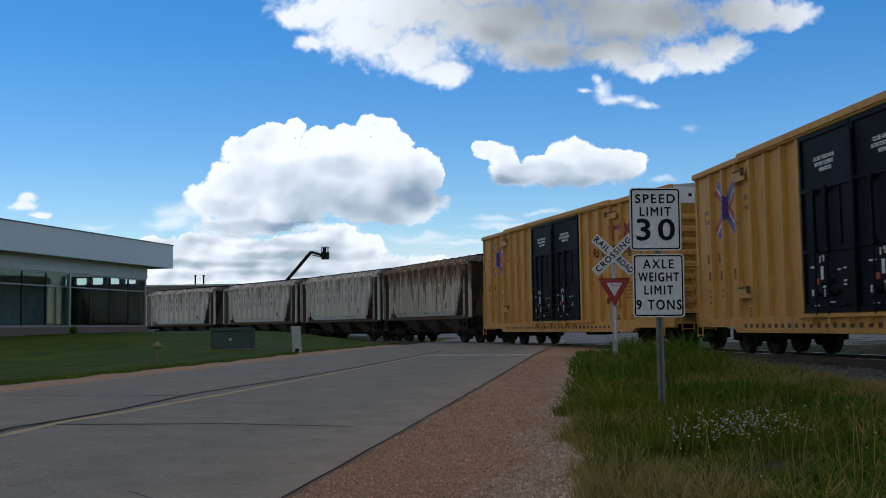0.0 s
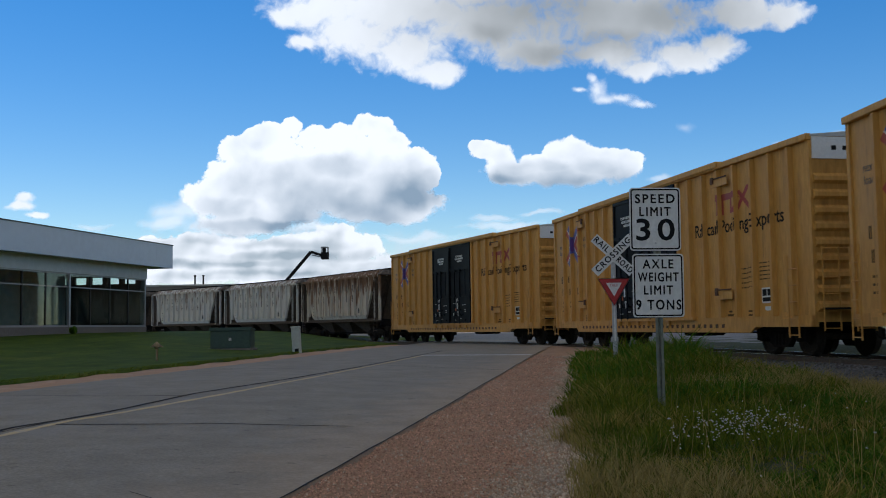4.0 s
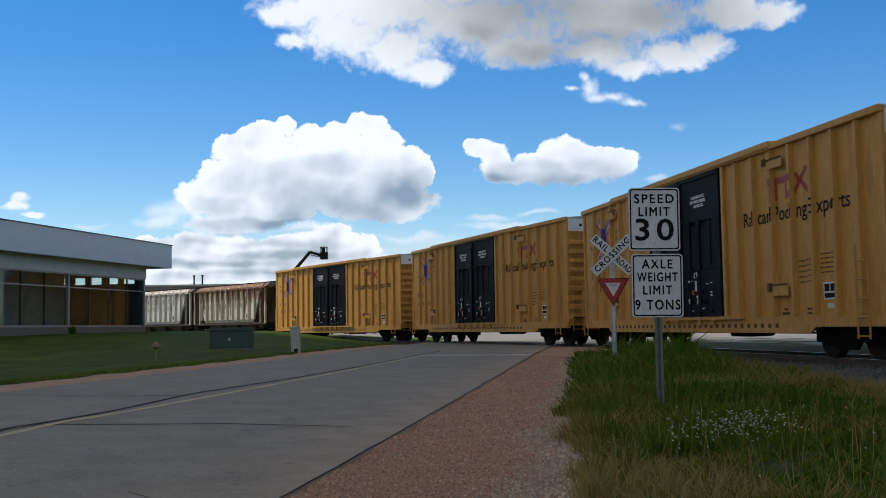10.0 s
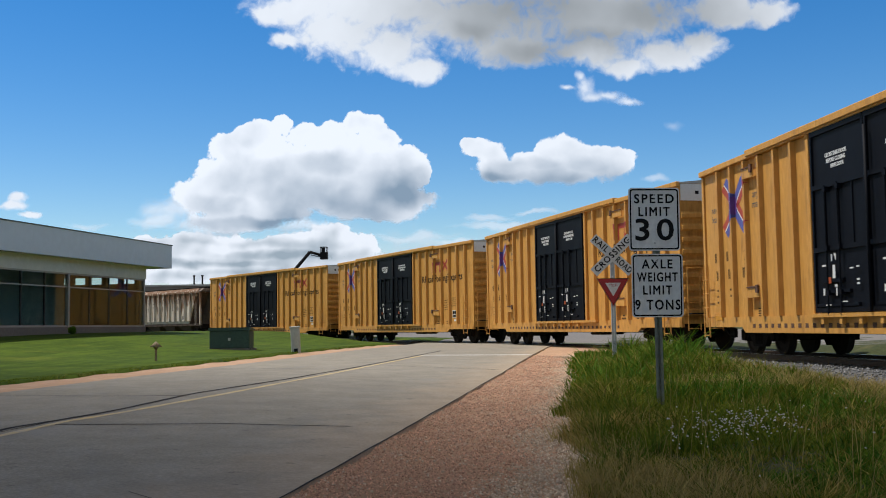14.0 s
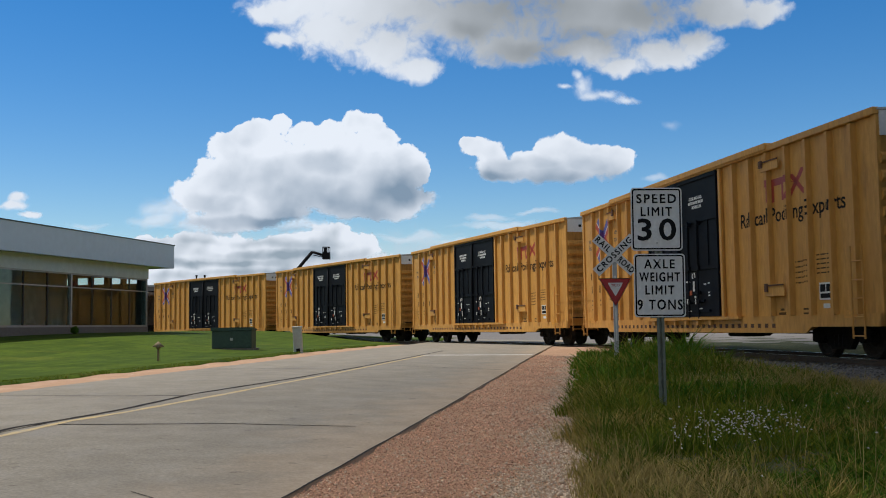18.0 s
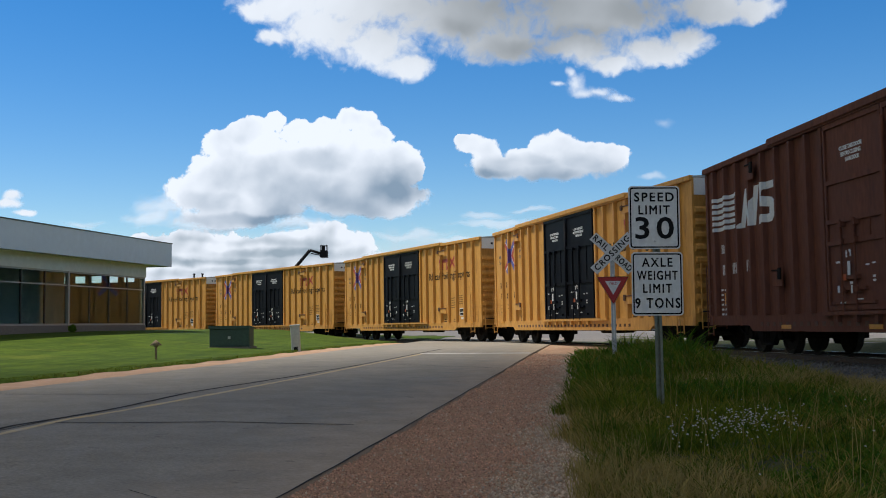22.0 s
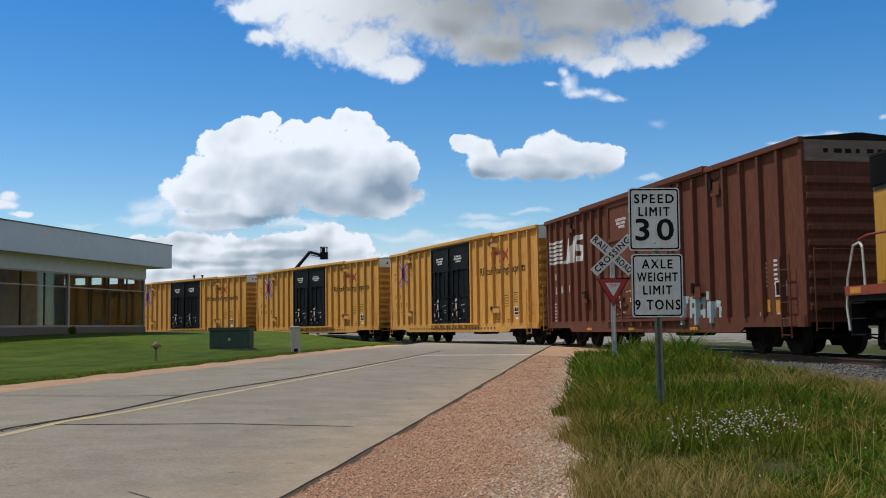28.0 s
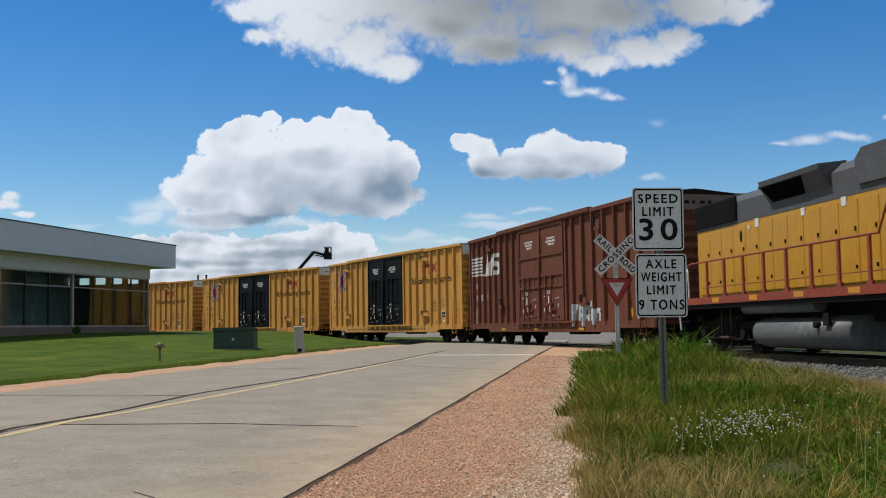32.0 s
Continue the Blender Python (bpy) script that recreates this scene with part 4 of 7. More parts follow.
def plug_door(car, x0, x1, z0, z1, material, side, words, beams):
    """One plug door with its frame, panels, lock bars and white notice."""
    y = side * (SIDE + 0.01)
    out = side

    def slab(bm, a, b, c, d, t):
        box(bm, a, b, min(y, y + out * t), max(y, y + out * t), c, d)
    bm = bmesh.new()
    slab(bm, x0, x1, z0, z1, 0.05)
    w = x1 - x0
    door = part("door", bm, material, car, "plug door with sunk panels and lock bars")
    # edge stiles and level beams frame a plain panel over ribbed ones
    for a, b in ((x0, x0 + 0.07), (x1 - 0.07, x1)):
        bm = bmesh.new()
        slab(bm, a, b, z0, z1, 0.095)
        part("door_stile", bm, material, door)
    for c in beams:
        bm = bmesh.new()
        slab(bm, x0 + 0.07, x1 - 0.07, c - 0.05, c + 0.05, 0.095)
        part("door_beam", bm, material, door)
    for k in range(1, 4):
        bm = bmesh.new()
        slab(bm, x0 + w * 0.25 * k - 0.02, x0 + w * 0.25 * k + 0.02, beams[1] + 0.05, beams[2] - 0.05, 0.075)
        part("door_rib", bm, material, door)
    yy = y + out * 0.14
    for k in (0.30, 0.54):
        bm = bmesh.new()
        cyl(bm, (x0 + w * k, yy, z0 - 0.06), (x0 + w * k, yy, beams[2]), 0.022, n=6)
        for c in (0.4, beams[1] - z0, beams[2] - z0 - 0.1):
            box(bm, x0 + w * k - 0.06, x0 + w * k + 0.06, min(y + out * 0.05, yy + out * 0.02), max(y + out * 0.05, yy + out * 0.02), z0 + c - 0.04, z0 + c + 0.06)
        part("lock_bar", bm, material, door)
    lc = x0 + w * 0.41
    for a, b, c, d in ((-0.55, 0.35, 1.62, 1.70), (-0.30, 0.62, 1.40, 1.46), (-0.80, 0.95, 1.12, 1.18)):
        bm = bmesh.new()
        box(bm, lc + a, lc + b, min(y + out * 0.05, y + out * 0.11), max(y + out * 0.05, y + out * 0.11), c, d)
        part("lock_handle", bm, material, door)
    if side < 0:
        yt = y - 0.053
        for i, line in enumerate(words):
            lettering(line, 0.115, M_WHITE, door, pose(lc + 0.14 + (0.06 if i == 2 else 0), yt, z1 - 0.60 - i * 0.125), width=(0.062, 0.058, 0.062)[i] * len(line), bold=0.004)
        bm = bmesh.new()
        for a, b, c, d in ((-0.06, 0.05, 1.70, 1.98), (-0.11, -0.06, 2.06, 2.20), (0.06, 0.10, 2.08, 2.20), (0.02, 0.08, 2.16, 2.22), (-0.52, -0.26, 1.96, 2.0), (-0.50, -0.42, 1.36, 1.50), (0.06, 0.11, 1.34, 1.50), (0.02, 0.13, 1.52, 1.57),
                           (-0.40, -0.18, 1.14, 1.165), (0.30, 0.52, 1.20, 1.225), (0.66, 0.80, 1.86, 1.89), (0.92, 1.04, 1.88, 1.91), (0.93, 1.03, 1.62, 1.66), (0.93, 1.03, 1.54, 1.58)):
            box(bm, lc + a, lc + b, y - 0.118, y - 0.112, c, d)
        tagged(part("stencil", bm, M_WHITE, door, "white lock tags and stencilled marks"), kind="stuff")
        bm = bmesh.new()
        box(bm, lc - 0.28, lc - 0.13, y - 0.125, y - 0.112, 1.60, 1.73)
        part("lock_tag", bm, M_TAG, door, "small orange-red lock tag")
    return door


def over_ribs(bm, ribs, lift=0.12, flanks=True):
    """Paint on the side sheet follows the ribs: up their flanks and over their faces."""
    lo, hi = min(v.co.x for v in bm.verts), max(v.co.x for v in bm.verts)
    near = [x for x in ribs if lo < x + 0.08 and hi > x - 0.08]
    for x in near:
        for d in (-0.075, -0.05, 0.05, 0.075):
            bmesh.ops.bisect_plane(bm, geom=bm.verts[:] + bm.edges[:] + bm.faces[:], plane_co=(x + d, 0, 0), plane_no=(1, 0, 0))
    if not flanks:
        bare = [f for f in bm.faces if any(0.051 < abs(f.calc_center_median().x - x) < 0.074 for x in near)]
        bmesh.ops.delete(bm, geom=bare, context="FACES")
    for v in bm.verts:
        for x in near:
            v.co.y -= lift * min(max((0.075 - abs(v.co.x - x)) / 0.025, 0.0), 1.0)


def ribbons(car, cx, cz, y, ribs):
    """The crossed ribbons painted near the car's end: four curved arms of three bands, and a dark middle."""
    for sx in (-1, 1):
        for sz in (-1, 1):
            for mat, lo, hi in ((M_RIBBON, -0.85, -0.1), (M_WHITE, -0.1, 0.08), (M_BLUE, 0.08, 0.95)):
                bm = bmesh.new()
                rows = []
                for k in range(8):
                    t = k / 7
                    mx, mz = 0.05 + 0.68 * t ** 1.15, 0.02 + 0.66 * t - 0.05 * t * t
                    d = Vector((0.50 * max(t, 0.05) ** 0.15, 0.68 - 0.1 * t)).normalized()
                    w = 0.22 + 0.05 * t
                    rows.append([bm.verts.new((cx + sx * (mx - d.y * q * w), y - 0.002, cz + sz * (mz + d.x * q * w))) for q in (lo, hi)])
                for a, b in zip(rows, rows[1:]):
                    f = (a[0], a[1], b[1], b[0])
                    bm.faces.new(f if sx * sz > 0 else f[::-1])
                over_ribs(bm, ribs)
                part("painted_ribbon", bm, mat, car)
    bm = bmesh.new()
    prism(bm, [(cx + 0.10 * math.cos(radians(a)), cz + 0.24 * math.sin(radians(a))) for a in range(0, 360, 24)], y - 0.006, y - 0.003)
    over_ribs(bm, ribs)
    part("painted_ribbon", bm, M_PURPLE, car)


def bars_of(bm, x, z, widths, y, tall=0.1, gap=0.06):
    for w in widths:
        box(bm, x, x + w, y - 0.003, y, z, z + tall)
        x += w + gap


def boxcar(yellow=True):
    L = 9.48 if yellow else 9.7
    Z0, Z1 = 0.70, 5.0
    paint = M_YELLOW if yellow else M_BROWN
    label = "mustard yellow boxcar with black double plug doors" if yellow else "weathered brown boxcar with double plug doors and graffiti"
    car = thing("boxcar", label, "boxcar", group="freight train")
    bm = bmesh.new()
    box(bm, -L, L, -SIDE + 0.02, SIDE - 0.02, Z0 + 0.2, Z1 - 0.02)
    part("body", bm, paint, car, "welded steel body")
    d0, d1, mid = (-2.70, 2.22, -0.40) if yellow else (-2.53, 2.33, -0.18)
    for side in (-1, 1):
        y = side * SIDE
        # side sheet in two lengths beside the doors, corner posts, sill and top chord
        for a, b in ((-L, d0 - 0.04), (d1 + 0.04, L)):
            bm = bmesh.new()
            box(bm, a, b, min(y, y - side * 0.03), max(y, y - side * 0.03), Z0, Z1)
            part("side_sheet", bm, paint, car)
        for a in (-L, L - 0.14):
            bm = bmesh.new()
            box(bm, a, a + 0.14, min(y, y + side * 0.05), max(y, y + side * 0.05), Z0, Z1)
            part("corner_post", bm, paint, car)
        if yellow:
            xs = [-8.18 + 0.904 * k for k in range(6)] + [3.2 + 0.905 * k for k in range(7)]
        else:
            xs = [-8.98 + 0.80 * k for k in range(8)] + [3.18 + 0.92 * k for k in range(7)]
        for a in (d0 - 0.24, d1 + 0.10):
            bm = bmesh.new()
            box(bm, a, a + 0.14, min(y, y + side * 0.09), max(y, y + side * 0.125), Z0 + 0.26, Z1 - 0.10, 0.01)
            part("door_post", bm, paint, car)
        for x in xs:
            def rib(bm):
                o = [(-0.072, 0.0), (-0.05, -0.12), (0.05, -0.12), (0.072, 0.0)]
                prism(bm, o, Z0 + 0.26, Z1 - 0.12, "z")
            part("rib", shared("side_rib", paint, rib), paint, car, "", pose(x, y, 0, 0, 0, 0 if side < 0 else 180))
        bm = bmesh.new()
        box(bm, -L - 0.02, L + 0.02, min(y - side * 0.02, y + side * 0.125), max(y - side * 0.02, y + side * 0.125), Z1 - 0.10, Z1 + 0.05, 0.015)
        part("top_chord", bm, paint, car)
        bm = bmesh.new()
        a, b, lift = (-6.1, 5.12, 0.10) if yellow else (-5.25, 4.9, 0.11)
        box(bm, a, b, min(y - side * 0.02, y + side * 0.17), max(y - side * 0.02, y + side * 0.17), Z1 - 0.06, Z1 + lift, 0.015)
        part("door_header", bm, paint, car)
        bm = bmesh.new()
        prism(bm, [(-L, Z0), (-6.9, Z0), (-6.7, Z0 - 0.14), (6.5, Z0 - 0.14), (6.75, Z0), (L, Z0), (L, Z0 + 0.26), (-L, Z0 + 0.26)], y, y + side * 0.05)
        sill = part("side_sill", bm, paint, car)
        x = -6.2
        while x < 5.0:
            part("sill_slot", shared("sill_slot", M_RUST_SHADE, lambda bm: box(bm, 0, 0.15, -0.006, 0.006, 0.02, 0.12)), M_RUST_SHADE, sill, "", pose(x, y + side * 0.05, Z0 - 0.04))
            x += 0.36
        bm = bmesh.new()
        box(bm, d0 - 0.3, d1 + 1.2, min(y, y + side * 0.16), max(y, y + side * 0.16), 0.90, 0.98)
        for k in range(6):
            a = d0 + 0.3 + k * 0.8
            box(bm, a, a + 0.12, min(y, y + side * 0.14), max(y, y + side * 0.14), 0.76, 0.92)
        part("door_track", bm, paint, car)
        door_paint = M_BLACK if yellow else M_BROWN
        beams = (1.05, 2.33, 3.67, 4.84) if yellow else (1.05, 2.39, 2.84, 3.66, 4.84)
        plug_door(car, d0, mid - 0.02, 1.0, 4.90, door_paint, side, ("CLOSE THIS DOOR", "BEFORE CLOSING", "MAIN DOOR"), beams)
        plug_door(car, mid + 0.02, d1, 1.0, 4.90, door_paint, side, ("CLOSE AND LOCK", "BOTH DOORS BEFORE", "MOVING CAR"), beams)
        bm = bmesh.new()
        cyl(bm, (mid + 0.16, y + side * 0.17, 1.0), (mid + 0.16, y + side * 0.17, 4.62), 0.035, n=8)
        part("door_rod", bm, door_paint, car)
        bm = bmesh.new()
        lx = L - 0.75
        yy = y + side * 0.14
        ladder(bm, lx * (1 if side < 0 else -1), yy, 0.45, 2.35, 0.42)
        part("ladder", bm, paint, car)
        bm = bmesh.new()
        ladder(bm, -(L - 0.35) * (1 if side < 0 else -1), yy, 0.42, 2.35, 0.4)
        part("ladder", bm, paint, car)
        # small boards and brackets
        for bx, bz, w, h in ((-6.38, 4.40, 0.68, 0.28), (-6.26, 1.42, 0.72, 0.28), (4.88, 1.42, 0.88, 0.28), (4.80, 4.42, 0.88, 0.24)) if yellow else ((-6.6, 4.3, 0.45, 0.4), (-5.2, 1.6, 0.5, 0.4), (5.3, 4.2, 0.5, 0.45), (4.0, 1.5, 0.5, 0.4)):
            if side < 0:
                bm = bmesh.new()
                box(bm, bx, bx + w, y - 0.145, y - 0.118, bz, bz + h, 0.006)
                plate = part("placard_board", bm, paint, car)
                bm = bmesh.new()
                a = bx if bx > 0 else bx + w - 0.14
                box(bm, a, a + 0.14, y - 0.19, y - 0.146, bz + h * 0.4, bz + h + 0.03, 0.006)
                box(bm, bx, bx + w, y - 0.17, y - 0.146, bz + h - 0.035, bz + h, 0.004)
                # on yellow cars the brown stands in for shade on a painted bracket
                part("bracket", bm, M_RUST_SHADE if yellow else M_UNDER, plate)
    # roof with low peak and panel seams
    bm = bmesh.new()
    prism(bm, [(-SIDE - 0.03, Z1 + 0.03), (0, Z1 + 0.17), (SIDE + 0.03, Z1 + 0.03), (SIDE + 0.03, Z1 - 0.01), (-SIDE - 0.03, Z1 - 0.01)], -L - 0.03, L + 0.03, "x")
    roof = part("roof", bm, M_ROOFGREY if yellow else M_UNDER, car, "ribbed metal roof")
    bm = bmesh.new()
    for k in range(21):
        x = -L + 0.2 + k * (2 * L - 0.4) / 20
        for s in (-1, 1):
            v = [bm.verts.new((x + a, b * s, Z1 + c)) for a, b, c in ((-0.03, SIDE, 0.04), (0.03, SIDE, 0.04), (0.03, 0.0, 0.21), (-0.03, 0.0, 0.21))]
            bm.faces.new(v if s < 0 else v[::-1])
    part("roof_seam", bm, M_ROOFGREY if yellow else M_UNDER, roof)
    for sx in (-1, 1):
        bm = bmesh.new()
        corrugated(bm, sx * L, sx, [1.15 + 0.36 * k for k in range(9)], SIDE - 0.02, Z0 + 0.1, Z1)
        end = part("end_wall", bm, paint, car, "corrugated end wall")
        bm = bmesh.new()
        box(bm, min(sx * (L + 0.02), sx * L), max(sx * (L + 0.02), sx * L), -SIDE + 0.02, SIDE - 0.02, Z1 - 0.52, Z1 - 0.02)
        panel = part("end_panel", bm, M_WHITE if yellow else M_WEATHER, end, "pale upper end panel")
        bm = bmesh.new()
        ladder(bm, sx * (L + 0.13), -SIDE + 0.3, 0.6, 2.5, 0.4, along="y")
        cyl(bm, (sx * (L + 0.16), -SIDE + 0.1, 2.45), (sx * (L + 0.16), SIDE - 0.1, 2.45), 0.02, n=6)
        part("end_ladder", bm, paint, end)
        bm = bmesh.new()
        box(bm, sx * (L + 0.2) - 0.14, sx * (L + 0.2) + 0.14, -SIDE + 0.1, SIDE - 0.1, 1.08, 1.12)
        part("end_platform", bm, M_UNDER, end)
        bm = bmesh.new()
        for i, w in enumerate((0.12, 0.2, 0.16, 0.1, 0.18, 0.14)):
            box(bm, min(sx * (L + 0.02), sx * (L + 0.024)), max(sx * (L + 0.02), sx * (L + 0.024)), -1.0 + i * 0.28, -1.0 + i * 0.28 + w, Z1 - 0.32, Z1 - 0.22)
        tagged(part("stencil", bm, M_INK if yellow else M_BLACK, panel), kind="stuff")
    # underframe
    bm = bmesh.new()
    box(bm, -L + 0.2, L - 0.2, -0.35, 0.35, 0.70, 1.0)
    for k in (-5.3, -3, -1, 1, 3, 5.3):
        box(bm, k - 0.08, k + 0.08, -1.35, 1.35, 0.74, 0.98)
    box(bm, 1.6, 2.6, -1.1, -0.5, 0.45, 0.85, 0.04)
    cyl(bm, (-1.2, 0.7, 0.62), (0.4, 0.7, 0.62), 0.2, n=10)
    bar(bm, [(-6, -0.5, 0.55), (6, -0.5, 0.55)], 0.03)
    part("underframe", bm, M_UNDER, car)
    for x in (-7.05, 7.05):
        add_truck(car, x)
    add_couplers(car, L)
    y = -SIDE - 0.002
    if yellow:
        yg = yr = -SIDE - 0.004
        ribbons(car, -7.2, 3.85, yg, xs)
        for txt, x, z in (("next", -8.62, 3.88), ("load", -8.62, 3.62), ("any", -5.90, 4.00), ("road", -5.88, 3.74)):
            lettering(txt, 0.27, M_FADED, car, pose(x, yg, z))
        bm = bmesh.new()
        for a, c in ((-8.74, 2.44), (-8.46, 2.44), (-7.92, 2.44), (-7.62, 2.44), (-8.66, 1.96), (-8.42, 1.96), (-7.82, 1.96), (-7.60, 1.96), (-6.86, 1.96), (-6.66, 1.96)):
            bars_of(bm, a, c, (0.045, 0.045), y, 0.26, 0.03)
        for i in range(5):
            bars_of(bm, -6.72, 2.62 - i * 0.11, (0.18, 0.06), y, 0.04)
            bars_of(bm, -8.66 + (i % 2) * 0.92, 1.66 - (i // 2) * 0.16, (0.1, 0.14), y, 0.05)
            bars_of(bm, 6.06, 2.16 - 0.12 * i, (0.05, 0.14, 0.06), y, 0.035, 0.04)
            bars_of(bm, 6.42, 2.18 - 0.12 * i, (0.05, 0.10, 0.10), y, 0.035, 0.04)
            bars_of(bm, 6.98, 2.26 - 0.10 * i, (0.12, 0.22, 0.12), y, 0.03, 0.04)
            bars_of(bm, -5.95, 1.14 - 0.06 * i, (0.16,), y, 0.03)
        bars_of(bm, 5.30, 1.08, (0.18,), y, 0.05)
        bars_of(bm, 5.22, 0.98, (0.34,), y, 0.06)
        bars_of(bm, 6.35, 1.08, (0.22,), y, 0.04)
        bars_of(bm, 6.35, 0.98, (0.22,), y, 0.04)
        tagged(part("stencil", bm, M_DIMMARK, car, "faded dark stencilled marks"), kind="stuff")
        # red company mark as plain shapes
        bm = bmesh.new()
        box(bm, 4.80, 5.98, yr - 0.003, yr, 4.04, 4.21)
        box(bm, 4.80, 4.95, yr - 0.003, yr, 3.98, 4.04)
        box(bm, 5.02, 5.20, yr - 0.003, yr, 3.66, 4.04)
        box(bm, 5.56, 5.74, yr - 0.003, yr, 3.66, 4.04)
        for a, b, half in (((5.86, 3.66), (6.56, 4.30), 0.10), ((6.0, 4.21), (6.62, 3.70), 0.10), ((5.98, 4.06), (6.24, 3.98), 0.03)):
            v = [bm.verts.new((p[0] + k, yr, p[1])) for p, k in ((a, -half), (b, -half), (b, half), (a, half))]
            bm.faces.new(v)
        over_ribs(bm, xs, flanks=False)
        tagged(part("painted_mark", bm, M_GRAPHRED, car), "red company mark", kind="stuff")
        slogan = lettering("Railcar Pooling Experts", 0.5, M_INK, car, pose(5.83, yg, 3.34), width=4.78, bold=0.005)
        bm = bmesh.new()
        bm.from_mesh(slogan.data)
        over_ribs(bm, [x - 5.83 for x in xs], flanks=False)
        bm.to_mesh(slogan.data)
        bm.free()
        bm = bmesh.new()
        box(bm, 7.06, 7.58, y - 0.008, y - 0.002, 1.28, 1.66)
        lab = part("label_plate", bm, M_WHITE, car, "black consolidated label with a white frame")
        bm = bmesh.new()
        for a, b, c, d in ((7.10, 7.30, 1.46, 1.62), (7.34, 7.54, 1.46, 1.62), (7.10, 7.54, 1.32, 1.42)):
            box(bm, a, b, y - 0.012, y - 0.008, c, d)
        tagged(part("label_print", bm, M_INK, lab), kind="stuff")
        bm = bmesh.new()
        box(bm, 7.20, 7.46, y - 0.006, y, 1.10, 1.20)
        part("label_plate", bm, M_WHITE, car, "small white label")
        for a in (-8.66, 8.06):
            bm = bmesh.new()
            box(bm, a, a + 0.46, y - 0.056, y, 0.88, 1.04)
            part("reflector", bm, M_ORANGE, car, "yellow reflective panel")
    else:
        yg, yr = -SIDE - 0.004, -SIDE - 0.108
        bm = bmesh.new()
        for i in range(6):
            z = 4.03 - i * 0.16
            box(bm, -9.22, -7.36 - 0.05 * i, yr - 0.003, yr, z, z + 0.10)
        # block capitals drawn as slanted plain shapes
        for o in ([(0.0, 0), (0.30, 0), (0.55, 0.62), (0.62, 0), (0.98, 0), (1.22, 0.98), (0.93, 0.98), (0.76, 0.36), (0.68, 0.98), (0.36, 0.98)],
                  [(1.16, 0), (1.92, 0), (2.12, 0.16), (2.16, 0.44), (1.96, 0.58), (1.60, 0.64), (1.64, 0.80), (2.22, 0.80), (2.28, 0.98), (1.46, 0.98), (1.30, 0.84), (1.26, 0.56), (1.42, 0.42), (1.82, 0.36), (1.80, 0.20), (1.20, 0.20)]):
            prism(bm, [(-7.36 + a, 3.18 + c) for a, c in o], yr - 0.003, yr)
        bmesh.ops.translate(bm, vec=(0, 0.104, 0), verts=bm.verts[:])
        over_ribs(bm, xs)
        tagged(part("painted_mark", bm, M_WHITE, car), "white company mark", kind="stuff")
        bm = bmesh.new()
        bars_of(bm, -8.72, 2.62, (0.04, 0.04, 0.05, 0.05), y, 0.24, 0.035)
        bars_of(bm, -8.68, 2.04, (0.05, 0.05, 0.05, 0.05), y, 0.28, 0.04)
        bars_of(bm, -7.98, 2.05, (0.05, 0.05, 0.04, 0.04), y, 0.28, 0.05)
        bars_of(bm, -7.05, 2.07, (0.05, 0.05), y, 0.28, 0.08)
        for i in range(6):
            bars_of(bm, -8.85, 1.62 - 0.13 * i, (0.16, 0.2), y, 0.05, 0.1)
            bars_of(bm, 7.58, 2.22 - 0.11 * i, (0.13, 0.1), y, 0.055, 0.07)
            bars_of(bm, 8.22, 2.26 - 0.11 * i, (0.16, 0.12), y, 0.055, 0.06)
        bars_of(bm, 7.5, 0.98, (0.3,), y, 0.09)
        bars_of(bm, 8.3, 1.0, (0.25,), y, 0.1)
        tagged(part("stencil", bm, M_WHITE, car, "white stencilled marks"), kind="stuff")
        for a, c, w in ((-8.6, 1.26, 0.35), (7.56, 1.06, 0.44), (8.27, 1.04, 0.52), (3.6, 0.62, 0.5), (-1.0, 0.62, 0.5), (-5.0, 0.62, 0.5)):
            bm = bmesh.new()
            box(bm, a, a + w, y - 0.06 if c < 1 else y - 0.006, y, c, c + (0.09 if c < 1 else 0.3))
            part("reflector", bm, M_ORANGE, car, "yellow reflective panel")
        bm = bmesh.new()
        box(bm, 8.26, 8.80, y - 0.008, y, 1.42, 1.80)
        lab = part("label_plate", bm, M_WHITE, car, "framed black label")
        bm = bmesh.new()
        box(bm, 8.31, 8.75, y - 0.012, y - 0.008, 1.46, 1.76)
        part("label_print", bm, M_INK, lab)
        bm = bmesh.new()
        for x0, strokes in ((2.92, ((0.0, 0.62, 0.52, 0.82), (0.18, 0.0, 0.36, 0.66))), (3.50, ((0.0, 0.0, 0.17, 0.78), (0.15, 0.62, 0.42, 0.80), (0.32, 0.40, 0.48, 0.68), (0.15, 0.32, 0.40, 0.46), (0.28, 0.0, 0.46, 0.34))),
                            (4.04, ((0.0, 0.0, 0.16, 0.76), (0.28, 0.0, 0.46, 0.76), (0.14, 0.58, 0.32, 0.78), (0.14, 0.26, 0.30, 0.40))), (4.58, ((0.0, 0.0, 0.24, 0.62), (-0.02, 0.68, 0.28, 0.90))), (4.95, ((0.0, 0.05, 0.18, 0.62), (0.16, 0.46, 0.46, 0.64), (0.34, 0.1, 0.48, 0.48)))):
            for a, c, b, dd in strokes:
                o = [(x0 + a, 0.78 + c), (x0 + b - 0.03, 0.76 + c), (x0 + b + 0.04, 0.76 + dd), (x0 + a + 0.04, 0.79 + dd)]
                prism(bm, o, yr - 0.003, yr)
        bmesh.ops.translate(bm, vec=(0, 0.104, 0), verts=bm.verts[:])
        over_ribs(bm, xs)
        tagged(part("graffiti", bm, M_SPRAY, car), "pale spray-painted tag", kind="stuff")
    return car


def wheels_of(car, radius=0.457):
    for o in car.children_recursive:
        if o.name.startswith("wheelset"):
            WHEELS.append((o, radius))


